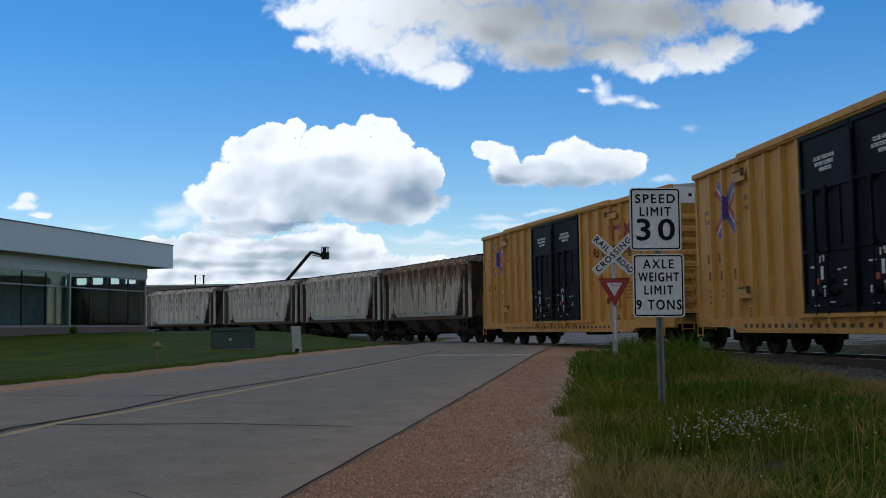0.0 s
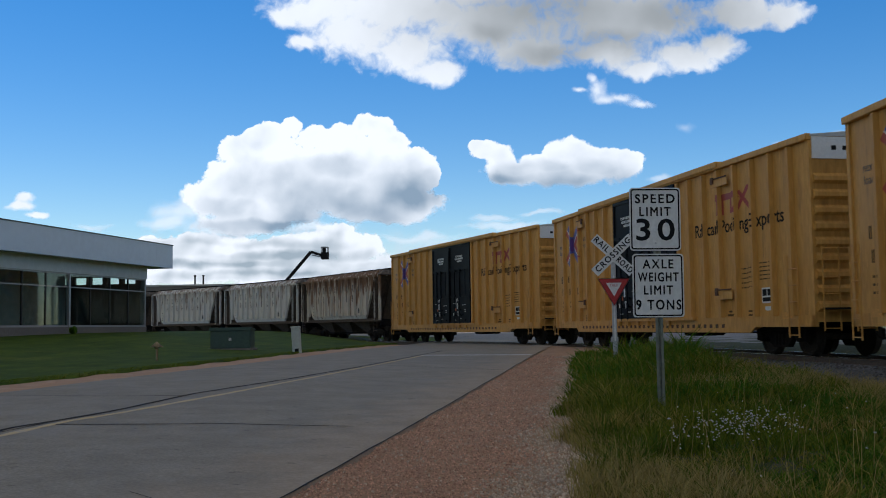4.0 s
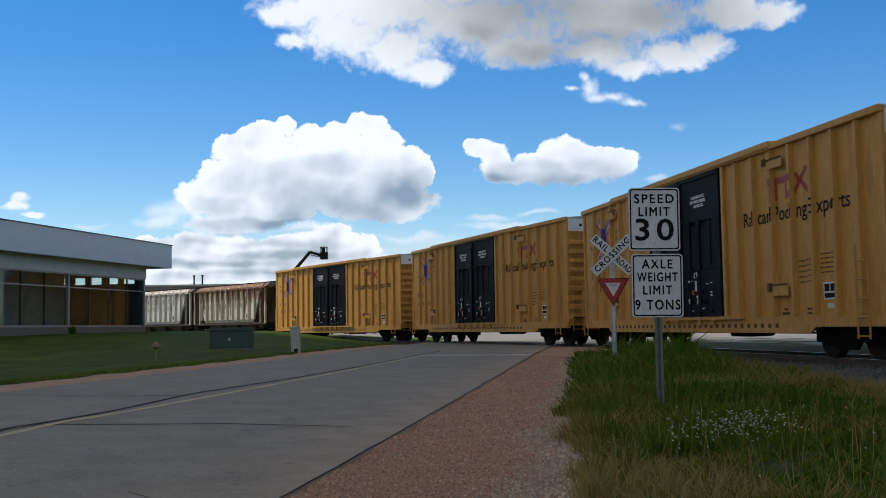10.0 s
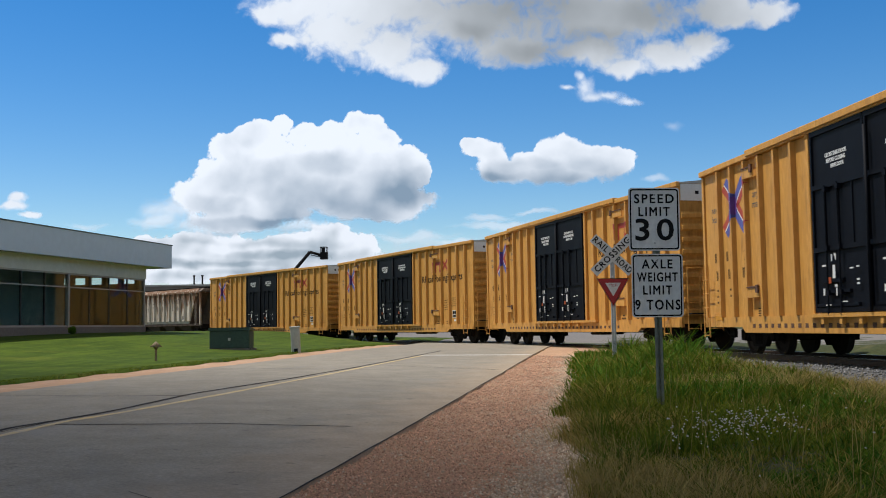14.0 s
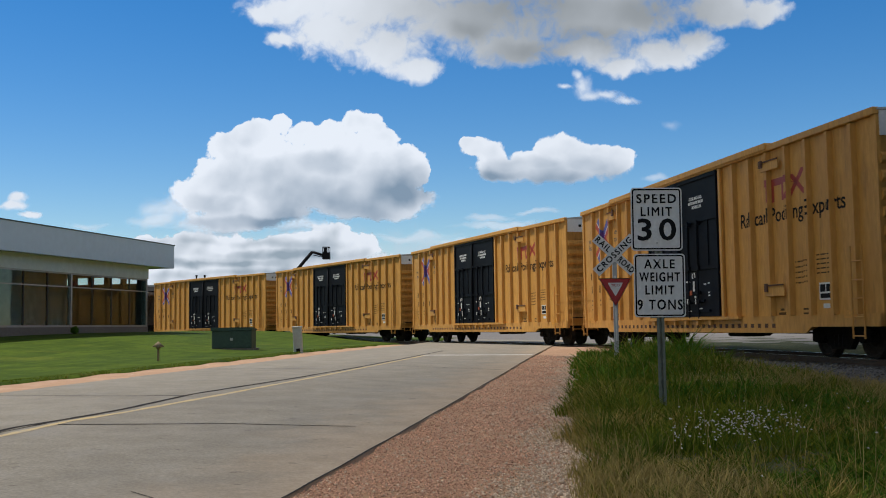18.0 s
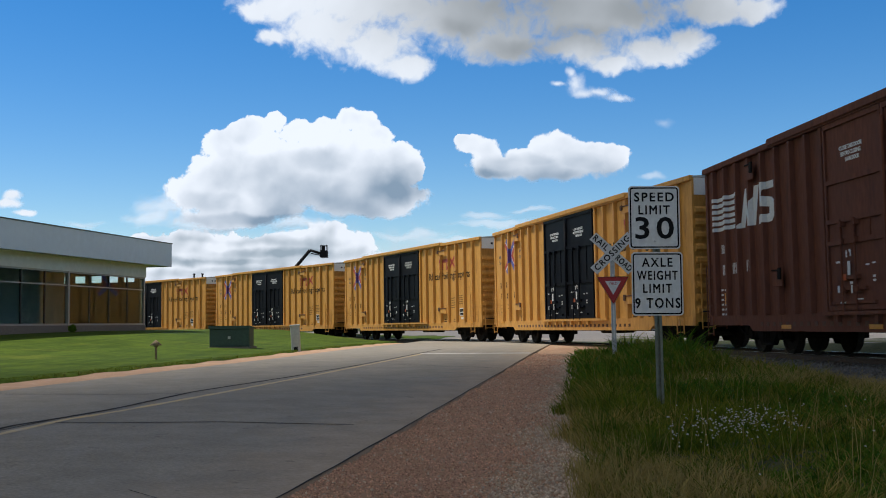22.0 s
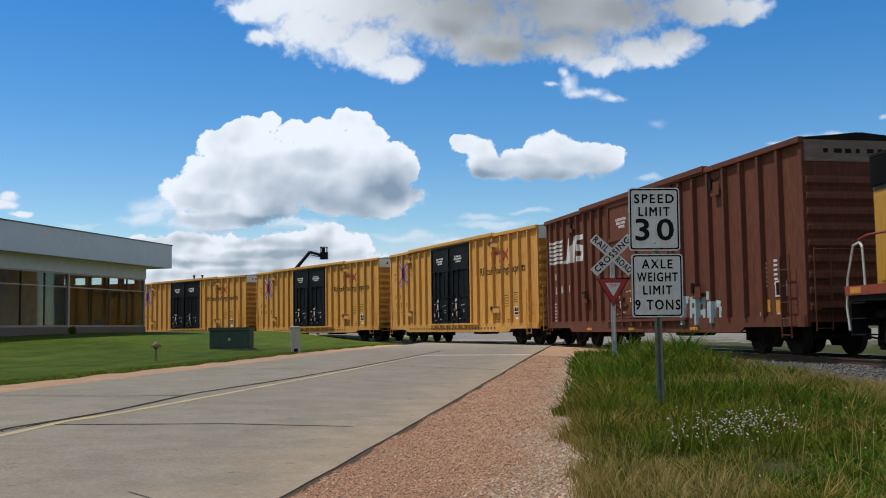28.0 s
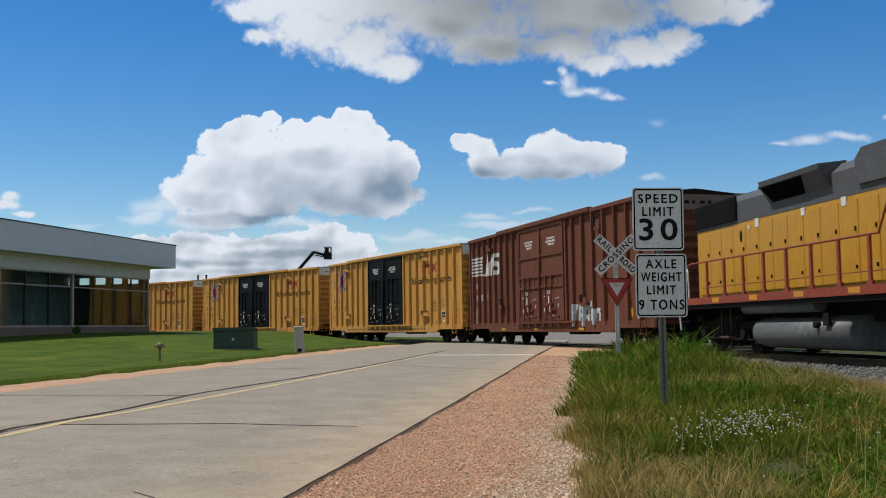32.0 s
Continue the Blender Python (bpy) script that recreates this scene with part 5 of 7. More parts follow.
PITCH = 20.7
first = boxcar(True)
for i in range(4):
    car = first if i == 0 else copy_thing(first, Matrix.Identity(4))
    TRAIN.append((car, 9.54 - PITCH * (1 - i), 7.05))
    wheels_of(car)
brown = boxcar(False)
TRAIN.append((brown, 71.1, 7.05))
wheels_of(brown)


# ---- covered hoppers ----
def hopper(paint, label):
    L, Z1 = 5.95, 4.32
    car = thing("hopper_car", label, "hopper car", group="freight train")
    bm = bmesh.new()
    # side walls full length above, drawn in towards the discharge bays below
    sec = [(-1.36, 1.32), (-1.5, 1.62), (-1.5, 3.95), (-1.2, Z1), (1.2, Z1), (1.5, 3.95), (1.5, 1.62), (1.36, 1.32)]
    rows = []
    for k in (-1, -0.93, 0.93, 1):
        row = []
        for y, z in sec:
            reach = 3.9 + (L - 0.65 - 3.9) * min(max((z - 1.32) / 2.3, 0), 1) ** 0.9
            row.append(bm.verts.new((k * reach, y, z)))
        rows.append(row)
    for a, b in zip(rows, rows[1:]):
        for i in range(len(sec)):
            j = (i + 1) % len(sec)
            bm.faces.new((a[i], a[j], b[j], b[i]))
    bm.faces.new(rows[0])
    bm.faces.new(rows[-1][::-1])
    bmesh.ops.recalc_face_normals(bm, faces=bm.faces[:])
    part("body", bm, paint, car, "welded grey hopper body with rust streaks")
    for sy in (-1, 1):
        for k in range(11):
            def rib(bm):
                prism(bm, [(-0.05, 0), (-0.04, -0.15), (0.04, -0.15), (0.05, 0)], 1.62, 3.95, "z")
            part("rib", shared("hopper_rib", paint, rib), paint, car, "", pose(-4.4 + 0.88 * k, sy * 1.5, 0, 0, 0, 0 if sy < 0 else 180))
        bm = bmesh.new()
        box(bm, -L + 0.3, L - 0.3, min(sy * 1.45, sy * 1.56), max(sy * 1.45, sy * 1.56), 3.92, 4.06)
        part("top_chord", bm, paint, car)
        bm = bmesh.new()
        box(bm, -L, L, min(sy * 1.30, sy * 1.42), max(sy * 1.30, sy * 1.42), 1.22, 1.40)
        part("side_sill", bm, M_HOPBAY, car, "rusty side sill")
        bm = bmesh.new()
        if sy < 0:
            y = -1.502
            for row, n, x0 in ((3.12, 9, -3.84), (2.50, 7, -2.96)):
                for i in range(n):
                    for a, b, c, d in ((-0.16, -0.08, 0.0, 0.42), (0.08, 0.16, 0.0, 0.42), (-0.08, 0.08, (0.17, 0.34, 0.0)[i % 3], (0.25, 0.42, 0.08)[i % 3])):
                        box(bm, x0 + i * 0.88 + a, x0 + i * 0.88 + b, y - 0.003, y, row + c, row + d)
            for i in range(4):
                box(bm, -3.98, -3.7, y - 0.003, y, 2.3 - i * 0.2, 2.38 - i * 0.2)
            box(bm, 3.0, 3.35, y - 0.003, y, 1.75, 2.05)
            tagged(part("stencil", bm, M_FADED, car, "faded dark lettering bars"), kind="stuff")
        for sx in (-1, 1):
            bm = bmesh.new()
            box(bm, min(sx * L, sx * (L - 0.12)), max(sx * L, sx * (L - 0.12)), min(sy * 1.4, sy * 1.54), max(sy * 1.4, sy * 1.54), 1.3, 3.95)
            part("end_post", bm, paint, car)
            bm = bmesh.new()
            ladder(bm, sx * (L - 0.5), sy * 1.56, 0.6, 3.9, 0.45)
            part("ladder", bm, M_HOPBAY, car)
    bm = bmesh.new()
    prism(bm, [(-1.4, 4.04), (-1.0, 4.34), (1.0, 4.34), (1.4, 4.04)], -L + 0.2, L - 0.2, "x")
    roof = part("roof", bm, M_HOPROOF, car, "grimy curved roof")
    bm = bmesh.new()
    box(bm, -L + 0.1, L - 0.1, -0.55, -0.25, 4.42, 4.46)
    box(bm, -L + 0.1, L - 0.1, 0.25, 0.55, 4.42, 4.46)
    for k in range(12):
        x = -L + 0.4 + k * (2 * L - 0.8) / 11
        box(bm, x - 0.04, x + 0.04, -0.9, 0.9, 4.33, 4.43)
    part("running_board", bm, M_UNDER, roof, "dark roof walkway")
    for k in range(3):
        bm = bmesh.new()
        c = -2.75 + 2.75 * k
        v = [bm.verts.new(p) for p in ((c - 1.3, -1.34, 1.34), (c + 1.3, -1.34, 1.34), (c + 1.3, 1.34, 1.34), (c - 1.3, 1.34, 1.34),
                                        (c - 0.35, -0.6, 0.55), (c + 0.35, -0.6, 0.55), (c + 0.35, 0.6, 0.55), (c - 0.35, 0.6, 0.55))]
        for q in ((0, 1, 5, 4), (1, 2, 6, 5), (2, 3, 7, 6), (3, 0, 4, 7), (4, 5, 6, 7)):
            bm.faces.new([v[i] for i in q])
        bmesh.ops.recalc_face_normals(bm, faces=bm.faces[:])
        bay = part("hopper_bay", bm, M_HOPBAY, car, "dirty discharge hopper")
        bm = bmesh.new()
        box(bm, c - 0.45, c + 0.45, -0.75, 0.75, 0.45, 0.56)
        part("outlet_gate", bm, M_UNDER, bay)
    bm = bmesh.new()
    box(bm, -L, L, -0.3, 0.3, 0.85, 1.2)
    for sx in (-1, 1):
        box(bm, min(sx * L, sx * (L - 0.2)), max(sx * L, sx * (L - 0.2)), -1.4, 1.4, 1.0, 1.35)
    part("underframe", bm, M_UNDER, car)
    for sx in (-1, 1):
        bm = bmesh.new()
        prism(bm, [(sx * 3.95, 1.34), (sx * 4.02, 1.34), (sx * (L - 0.6), 3.98), (sx * (L - 0.7), 3.98)], -1.36, 1.36)
        part("slope_sheet", bm, M_HOPBAY, car, "rusty sloping end sheet")
        # added dark block stands in for the shade in the open end
        bm = bmesh.new()
        prism(bm, [(sx * 4.1, 1.3), (sx * 5.8, 1.3), (sx * 5.8, 3.9), (sx * 5.36, 3.9)], -0.4, 0.4)
        part("end_frame", bm, M_HOPBAY, car, "dark filler added for the shaded gap under the slope sheet")
        for sy in (-1, 1):
            bm = bmesh.new()
            box(bm, min(sx * (L - 0.95), sx * (L - 0.85)), max(sx * (L - 0.95), sx * (L - 0.85)), sy * 1.42 - 0.05, sy * 1.42 + 0.05, 1.3, 3.95)
            part("end_post", bm, paint, car)
    for x in (-4.6, 4.6):
        add_truck(car, x)
    add_couplers(car, L - 0.1)
    return car


HOPPER_SPOTS = (-28.2, -40.75, -53.4, -66.8)
clean = hopper(M_HOPPER, "light grey covered hopper car streaked with dirt")
rusty = hopper(M_HOPRUST, "rust-streaked pale covered hopper car")
for i, spot in enumerate(HOPPER_SPOTS):
    car = (rusty, clean, None, None)[i] or copy_thing(clean, Matrix.Identity(4))
    TRAIN.append((car, spot, 4.6))
    wheels_of(car)


# ---- locomotive ----
def locomotive():
    loco = thing("locomotive", "yellow and grey diesel road-switcher locomotive with red sill stripe", "locomotive", group="freight train")
    HW = 1.0
    # frame and walkway
    bm = bmesh.new()
    box(bm, 0.15, 17.8, -1.5, 1.5, 1.22, 1.42)
    box(bm, 0.3, 17.6, -0.8, 0.8, 0.8, 1.22)
    part("frame", bm, M_LOCODARK, loco)
    for s in (-1, 1):
        bm = bmesh.new()
        box(bm, 0.05, 17.85, min(s * 1.5, s * 1.55), max(s * 1.5, s * 1.55), 1.34, 1.53)
        stripe = part("sill_stripe", bm, M_LOCORED, loco, "red sill stripe")
        for k in range(7):
            bm = bmesh.new()
            a = 0.30 + k * 2.43
            box(bm, a, a + 0.47, min(s * 1.55, s * 1.556), max(s * 1.55, s * 1.556), 1.375, 1.505)
            part("reflector", bm, M_ORANGE, stripe, "yellow reflective panel")
        bm = bmesh.new()
        box(bm, 0.1, 17.85, min(s * 0.9, s * 1.5), max(s * 0.9, s * 1.5), 1.42, 1.46)
        part("walkway", bm, M_LOCODARK, loco)
        bm = bmesh.new()
        y = s * 1.48
        for k in range(9):
            x = 2.23 + k * 1.222
            box(bm, x - 0.05, x + 0.05, y - 0.025, y + 0.025, 1.5, 2.54)
            box(bm, x - 0.10, x + 0.10, y - 0.03, y + 0.03, 1.5, 1.62)
        bar(bm, [(0.60, y, 2.46), (1.0, y, 2.53), (11.15, y, 2.53), (11.75, y, 3.5), (12.6, y, 3.5)], 0.026)
        bar(bm, [(1.9, y, 1.80), (12.4, y, 1.80)], 0.014)
        part("handrail", bm, M_LOCORED, loco, "dark red walkway handrail")
    # long hood
    bm = bmesh.new()
    box(bm, 0.36, 13.2, -HW, HW, 1.46, 3.5, 0.02)
    hood = part("hood", bm, M_LOCOYEL, loco, "yellow engine hood")
    bm = bmesh.new()
    o = [(-HW, 3.5), (-HW, 4.08), (-0.72, 4.32), (0.72, 4.32), (HW, 4.08), (HW, 3.5)]
    prism(bm, o, 0.36, 13.2, "x")
    part("hood_top", bm, M_LOCOGREY, loco, "grey upper hood")
    for k in range(15):
        x = 0.98 + k * 0.82
        for s in (-1, 1):
            bm = bmesh.new()
            box(bm, x - 0.40, x + 0.40, min(s * HW, s * (HW + 0.022)), max(s * HW, s * (HW + 0.022)), 1.62, 3.40, 0.008)
            d = part("access_door", bm, M_LOCOYEL, hood)
            bm = bmesh.new()
            box(bm, x + 0.28, x + 0.32, min(s * (HW + 0.022), s * (HW + 0.05)), max(s * (HW + 0.022), s * (HW + 0.05)), 2.72, 2.82)
            part("latch", bm, M_LOCODARK, d)
            bm = bmesh.new()
            box(bm, x + 0.28, x + 0.32, min(s * (HW + 0.022), s * (HW + 0.05)), max(s * (HW + 0.022), s * (HW + 0.05)), 1.92, 2.0)
            part("latch", bm, M_LOCODARK, d)
    for s in (-1, 1):
        # radiator grille at the end of the hood
        bm = bmesh.new()
        box(bm, 0.38, 3.32, min(s * HW, s * (HW + 0.06)), max(s * HW, s * (HW + 0.06)), 3.58, 4.24)
        g = part("radiator_grille", bm, M_LOCODARK, loco, "dark radiator grille")
        bm = bmesh.new()
        for k in range(11):
            box(bm, 0.42, 3.28, min(s * (HW + 0.06), s * (HW + 0.08)), max(s * (HW + 0.06), s * (HW + 0.08)), 3.61 + k * 0.056, 3.635 + k * 0.056)
        part("louvre", bm, M_LOCODARK, g)
        # dynamic brake flare with an intake below
        bm = bmesh.new()
        prism(bm, [(s * 0.6, 4.40), (s * 1.30, 4.32), (s * 1.28, 4.20), (s * 1.0, 3.78), (s * 0.6, 3.78)], 5.36, 8.45, "x")
        fl = part("brake_housing", bm, M_LOCOGREY, loco, "flared grey brake grid housing")
        bm = bmesh.new()
        bm.faces.new([bm.verts.new(p) for p in ((5.6, s * 1.03, 3.80), (7.3, s * 1.03, 3.80), (7.6, s * 1.275, 4.17), (5.42, s * 1.275, 4.17))])
        bmesh.ops.solidify(bm, geom=bm.faces[:], thickness=0.012)
        part("intake_screen", bm, M_LOCODARK, fl)
        for x, z, w in ((4.50, 3.28, 0.22), (4.05, 3.26, 0.12), (7.06, 3.30, 0.18), (8.94, 3.30, 0.2)):
            bm = bmesh.new()
            box(bm, x, x + w, min(s * (HW + 0.022), s * (HW + 0.036)), max(s * (HW + 0.022), s * (HW + 0.036)), z, z + w)
            part("notice_label", bm, M_WHITE, hood, "small white notice")
    for x, r in ((1.9, 0.52), (3.9, 0.62), (6.6, 0.6)):
        bm = bmesh.new()
        cyl(bm, (x, 0, 4.30), (x, 0, 4.46), r, r * 0.92, n=20)
        part("roof_fan", bm, M_LOCODARK, loco, "round roof fan housing")
    bm = bmesh.new()
    prism(bm, [(9.6, 4.2), (9.9, 4.5), (12.6, 4.5), (13.0, 4.2)], -0.7, 0.7)
    part("exhaust_housing", bm, M_LOCOGREY, loco)
    bm = bmesh.new()
    prism(bm, [(9.7, 3.68), (13.2, 3.68), (13.2, 4.44), (9.9, 4.44), (9.6, 4.22)], -1.06, 1.06)
    part("blower_housing", bm, M_LOCOGREY, loco, "raised grey blower housing")
    for s in (-1, 1):
        bm = bmesh.new()
        prism(bm, [(3.58 + 0.075 * math.cos(radians(a)), 3.12 + 0.16 * math.sin(radians(a))) for a in range(0, 360, 24)], min(s * (HW + 0.022), s * (HW + 0.034)), max(s * (HW + 0.022), s * (HW + 0.034)))
        part("oval_vent", bm, M_LOCODARK, hood, "small dark oval opening")
        bm = bmesh.new()
        for x in (3.04, 3.66):
            cyl(bm, (x, s * 1.42, 0.15), (x, s * 1.42, 1.3), 0.018, n=6)
        part("side_ladder", bm, M_WHEEL, loco, "short grimy side ladder")
        bm = bmesh.new()
        box(bm, 3.04, 3.66, min(s * 1.32, s * 1.5), max(s * 1.32, s * 1.5), 0.42, 0.46)
        part("ladder_step", bm, M_RUST_SHADE, loco, "rusty step board")
    # cab and short nose
    bm = bmesh.new()
    prism(bm, [(-1.5, 1.46), (-1.5, 4.1), (-0.9, 4.6), (0.9, 4.6), (1.5, 4.1), (1.5, 1.46)], 13.2, 15.6, "x")
    cab = part("cab", bm, M_LOCOYEL, loco, "yellow driver's cab")
    for s in (-1, 1):
        for x in (13.5, 14.5):
            bm = bmesh.new()
            box(bm, x, x + 0.75, min(s * 1.5, s * 1.52), max(s * 1.5, s * 1.52), 3.0, 3.9, 0.02)
            part("window", bm, M_LOCODARK, cab)
    bm = bmesh.new()
    box(bm, 15.6, 17.3, -0.9, 0.9, 1.46, 3.0, 0.08)
    part("short_hood", bm, M_LOCOYEL, loco)
    # rear platform: steps, grab irons, plow
    for s in (-1, 1):
        for z in (0.55, 0.88, 1.2):
            bm = bmesh.new()
            box(bm, 0.2, 0.8, min(s * 1.2, s * 1.5), max(s * 1.2, s * 1.5), z - 0.03, z)
            part("step", bm, M_LOCODARK, loco)
        bm = bmesh.new()
        box(bm, 0.17, 0.2, min(s * 1.15, s * 1.5), max(s * 1.15, s * 1.5), 0.5, 1.4)
        part("step_side", bm, M_LOCODARK, loco)
    for s in (-1, 1):
        bm = bmesh.new()
        bar(bm, [(0.12, s * 1.5, 0.62), (0.02, s * 1.5, 1.1), (0.10, s * 1.5, 1.7), (0.40, s * 1.5, 2.36), (0.60, s * 1.45, 2.42)], 0.025)
        bar(bm, [(0.86, s * 1.5, 1.5), (0.80, s * 1.5, 2.3), (0.60, s * 1.45, 2.42)], 0.025)
        part("grab_iron", bm, M_WHITE, loco, "white bent grab iron")
    bm = bmesh.new()
    box(bm, 0.05, 0.15, -1.45, 1.45, 0.75, 1.5)
    part("end_plate", bm, M_LOCODARK, loco)
    # fuel tank and air reservoir
    bm = bmesh.new()
    o = []
    for k in range(28):
        a = 2 * math.pi * k / 28
        o.append((1.42 * math.copysign(abs(math.cos(a)) ** 0.55, math.cos(a)), 0.56 + 0.41 * math.copysign(abs(math.sin(a)) ** 0.75, math.sin(a))))
    prism(bm, o, 4.95, 9.67, "x")
    bmesh.ops.bevel(bm, geom=[e for e in bm.edges if abs(e.verts[0].co.x - e.verts[1].co.x) < 0.01], offset=0.05, segments=2, affect="EDGES")
    for f in bm.faces:
        f.smooth = len(f.verts) == 4
    tank = part("fuel_tank", bm, M_TANK, loco, "grimy grey fuel tank")
    bm = bmesh.new()
    box(bm, 8.75, 9.0, -1.47, -1.40, 0.72, 1.0)
    cyl(bm, (8.4, -1.36, 0.74), (8.4, -1.50, 0.74), 0.07, n=8)
    part("filler", bm, M_LOCODARK, tank)
    for s in (-1, 1):
        bm = bmesh.new()
        cyl(bm, (4.36, s * 1.27, 1.19), (8.27, s * 1.27, 1.19), 0.165, n=16)
        part("air_reservoir", bm, M_TANK, loco, "long grey air tank")
    for x in (2.55, 13.6):
        t = part("truck", shared("loco_truck", M_UNDER, loco_truck_mesh), M_UNDER, loco, "dark locomotive truck frame with brake gear", pose(x, 0, 0))
        for k in (-1.37, 1.37):
            part("wheelset", shared("loco_wheelset", M_WHEEL, lambda bm: wheelset_mesh(bm, 0.508)), M_WHEEL, t, "", pose(k, 0, 0.508))
    part("coupler", shared("coupler", M_UNDER, coupler_mesh), M_UNDER, loco, "", pose(0.1, 0, 0, 0, 0, 180))
    return loco


def loco_truck_mesh(bm):
    for s in (-1, 1):
        y0, y1 = s * 1.02 - 0.08, s * 1.02 + 0.08
        prism(bm, [(-2.0, 0.62), (-2.0, 0.84), (-0.9, 0.86), (-0.5, 0.98), (0.5, 0.98), (0.9, 0.86), (2.0, 0.84), (2.0, 0.62), (1.0, 0.56), (0.7, 0.36), (-0.7, 0.36), (-1.0, 0.56)], y0, y1)
        for k in (-1.37, 1.37):
            box(bm, k - 0.2, k + 0.2, s * 1.05 - 0.1, s * 1.05 + 0.1, 0.34, 0.66, 0.03)
            cyl(bm, (k - 0.42, s * 1.16, 0.92), (k + 0.1, s * 1.16, 0.98), 0.1, n=10)
            bar(bm, [(k - 0.5, s * 1.14, 0.9), (k - 0.56, s * 1.14, 0.3)], 0.035)
        for k in (-0.3, 0.3):
            cyl(bm, (k, s * 1.1, 0.42), (k, s * 1.1, 0.8), 0.1, n=8)
        bar(bm, [(-1.9, s * 1.14, 0.4), (1.9, s * 1.14, 0.36)], 0.03)
        for k in (-1.37, 1.37):
            box(bm, k - 0.62, k - 0.40, s * 1.02 - 0.1, s * 1.02 + 0.1, 0.22, 0.70, 0.03)
            box(bm, k + 0.40, k + 0.62, s * 1.02 - 0.1, s * 1.02 + 0.1, 0.22, 0.70, 0.03)
            cyl(bm, (k, s * 1.14, 0.5), (k, s * 1.24, 0.5), 0.13, n=12)
        box(bm, -0.55, 0.55, s * 0.9 - 0.1, s * 0.9 + 0.1, 0.18, 0.5, 0.04)
        box(bm, -2.1, 2.1, s * 0.8 - 0.05, s * 0.8 + 0.05, 0.9, 1.22)
    box(bm, -0.25, 0.25, -1.0, 1.0, 0.6, 0.95)
    box(bm, -2.0, 2.0, -0.62, 0.62, 0.18, 0.95)


engine = locomotive()
holder_mid = 82.6 + 8.075


def shift_children(ob, dx):
    for o in ob.children:
        o.location.x += dx


shift_children(engine, -8.075)
TRAIN.append((engine, holder_mid, 5.525))
wheels_of(engine, 0.508)


# ---- signs ----
def rounded(w, h, r, n=4):
    out = []
    for cx, cz, a0 in ((w / 2 - r, h / 2 - r, 0), (-w / 2 + r, h / 2 - r, 90), (-w / 2 + r, -h / 2 + r, 180), (w / 2 - r, -h / 2 + r, 270)):
        out += [(cx + r * math.cos(radians(a0 + 90 * k / n)), cz + r * math.sin(radians(a0 + 90 * k / n))) for k in range(n + 1)]
    return out


def sign_panel(parent, cx, cz, w, h, rows, label, turn=0):
    m = pose(cx, 0, cz, 0, turn, 0)
    bm = bmesh.new()
    prism(bm, rounded(w, h, 0.04), -0.004, 0.004)
    plate = part("sign_panel", bm, M_WHITE, parent, label, m)
    bm = bmesh.new()
    a, b = rounded(w - 0.03, h - 0.03, 0.032), rounded(w - 0.062, h - 0.062, 0.022)
    va, vb = [bm.verts.new((x, -0.0055, z)) for x, z in a], [bm.verts.new((x, -0.0055, z)) for x, z in b]
    for i in range(len(va)):
        j = (i + 1) % len(va)
        bm.faces.new((va[i], va[j], vb[j], vb[i]))
    bmesh.ops.solidify(bm, geom=bm.faces[:], thickness=0.001)
    part("border", bm, M_INK, plate)
    for text, size, z, width in rows:
        letters(text, size, M_INK, plate, pose(0, -0.0065, z), width=width, bold=0.007 if text == "30" else 0.0038, spacing=1.25)
    for z in (h / 2 - 0.09, -h / 2 + 0.09):
        bm = bmesh.new()
        cyl(bm, (0, -0.004, z), (0, -0.012, z), 0.012, n=8)
        part("bolt", bm, M_GALV, plate)
    return plate


gx, gy = 2.545, 12.36
speed = thing("speed_limit_sign", "white speed and axle limit signs on a steel post in grass", "road sign", pose(gx, gy, land1(gx, gy)))
gz = land1(gx, gy)
sign_panel(speed, -0.015, 2.398 - gz, 0.61, 0.755, (("SPEED", 0.15, 0.24, 0.47), ("LIMIT", 0.15, 0.085, 0.37), ("30", 0.36, -0.14, 0.45)), "white speed limit panel", 0.6)
sign_panel(speed, 0.0, 1.605 - gz, 0.61, 0.755, (("AXLE", 0.15, 0.25, 0.36), ("WEIGHT", 0.15, 0.095, 0.48), ("LIMIT", 0.15, -0.06, 0.34), ("9 TONS", 0.165, -0.235, 0.53)), "white axle weight limit panel", 0.6)
bm = bmesh.new()
prism(bm, [(-0.045, 0.008), (-0.045, 0.012), (-0.02, 0.012), (-0.012, 0.04), (0.012, 0.04), (0.02, 0.012), (0.045, 0.012), (0.045, 0.008), (0.015, 0.008), (0.008, 0.034), (-0.008, 0.034), (-0.015, 0.008)], -0.3, 2.72 - gz, "z")
part("post", bm, M_POST, speed, "weathered dark steel channel post")

bx, by = 3.985, 24.45
bz = land1(bx, by)
buck = thing("railroad_crossing_sign", "white railroad crossbuck above a red yield sign on a post", "railroad sign", pose(bx, by, bz))
for i, (text, turn) in enumerate((("CROSSING", -43), ("RAIL   ROAD", 43))):
    m = pose(0, -0.03 - 0.012 * (1 - i), 2.785 - bz, 0, turn, 0)
    bm = bmesh.new()
    box(bm, -0.61, 0.61, -0.005, 0.005, -0.1143, 0.1143)
    blade = part("blade", bm, M_WHITE, buck, "white reflective blade", m)
    if i == 0:
        letters(text, 0.2, M_INK, blade, pose(0, -0.007, 0), width=1.08, bold=0.005, spacing=1.2)
    else:
        letters("RAIL", 0.2, M_INK, blade, pose(-0.36, -0.007, 0), width=0.42, bold=0.005, spacing=1.15)
        letters("ROAD", 0.2, M_INK, blade, pose(0.36, -0.007, 0), width=0.44, bold=0.005, spacing=1.15)


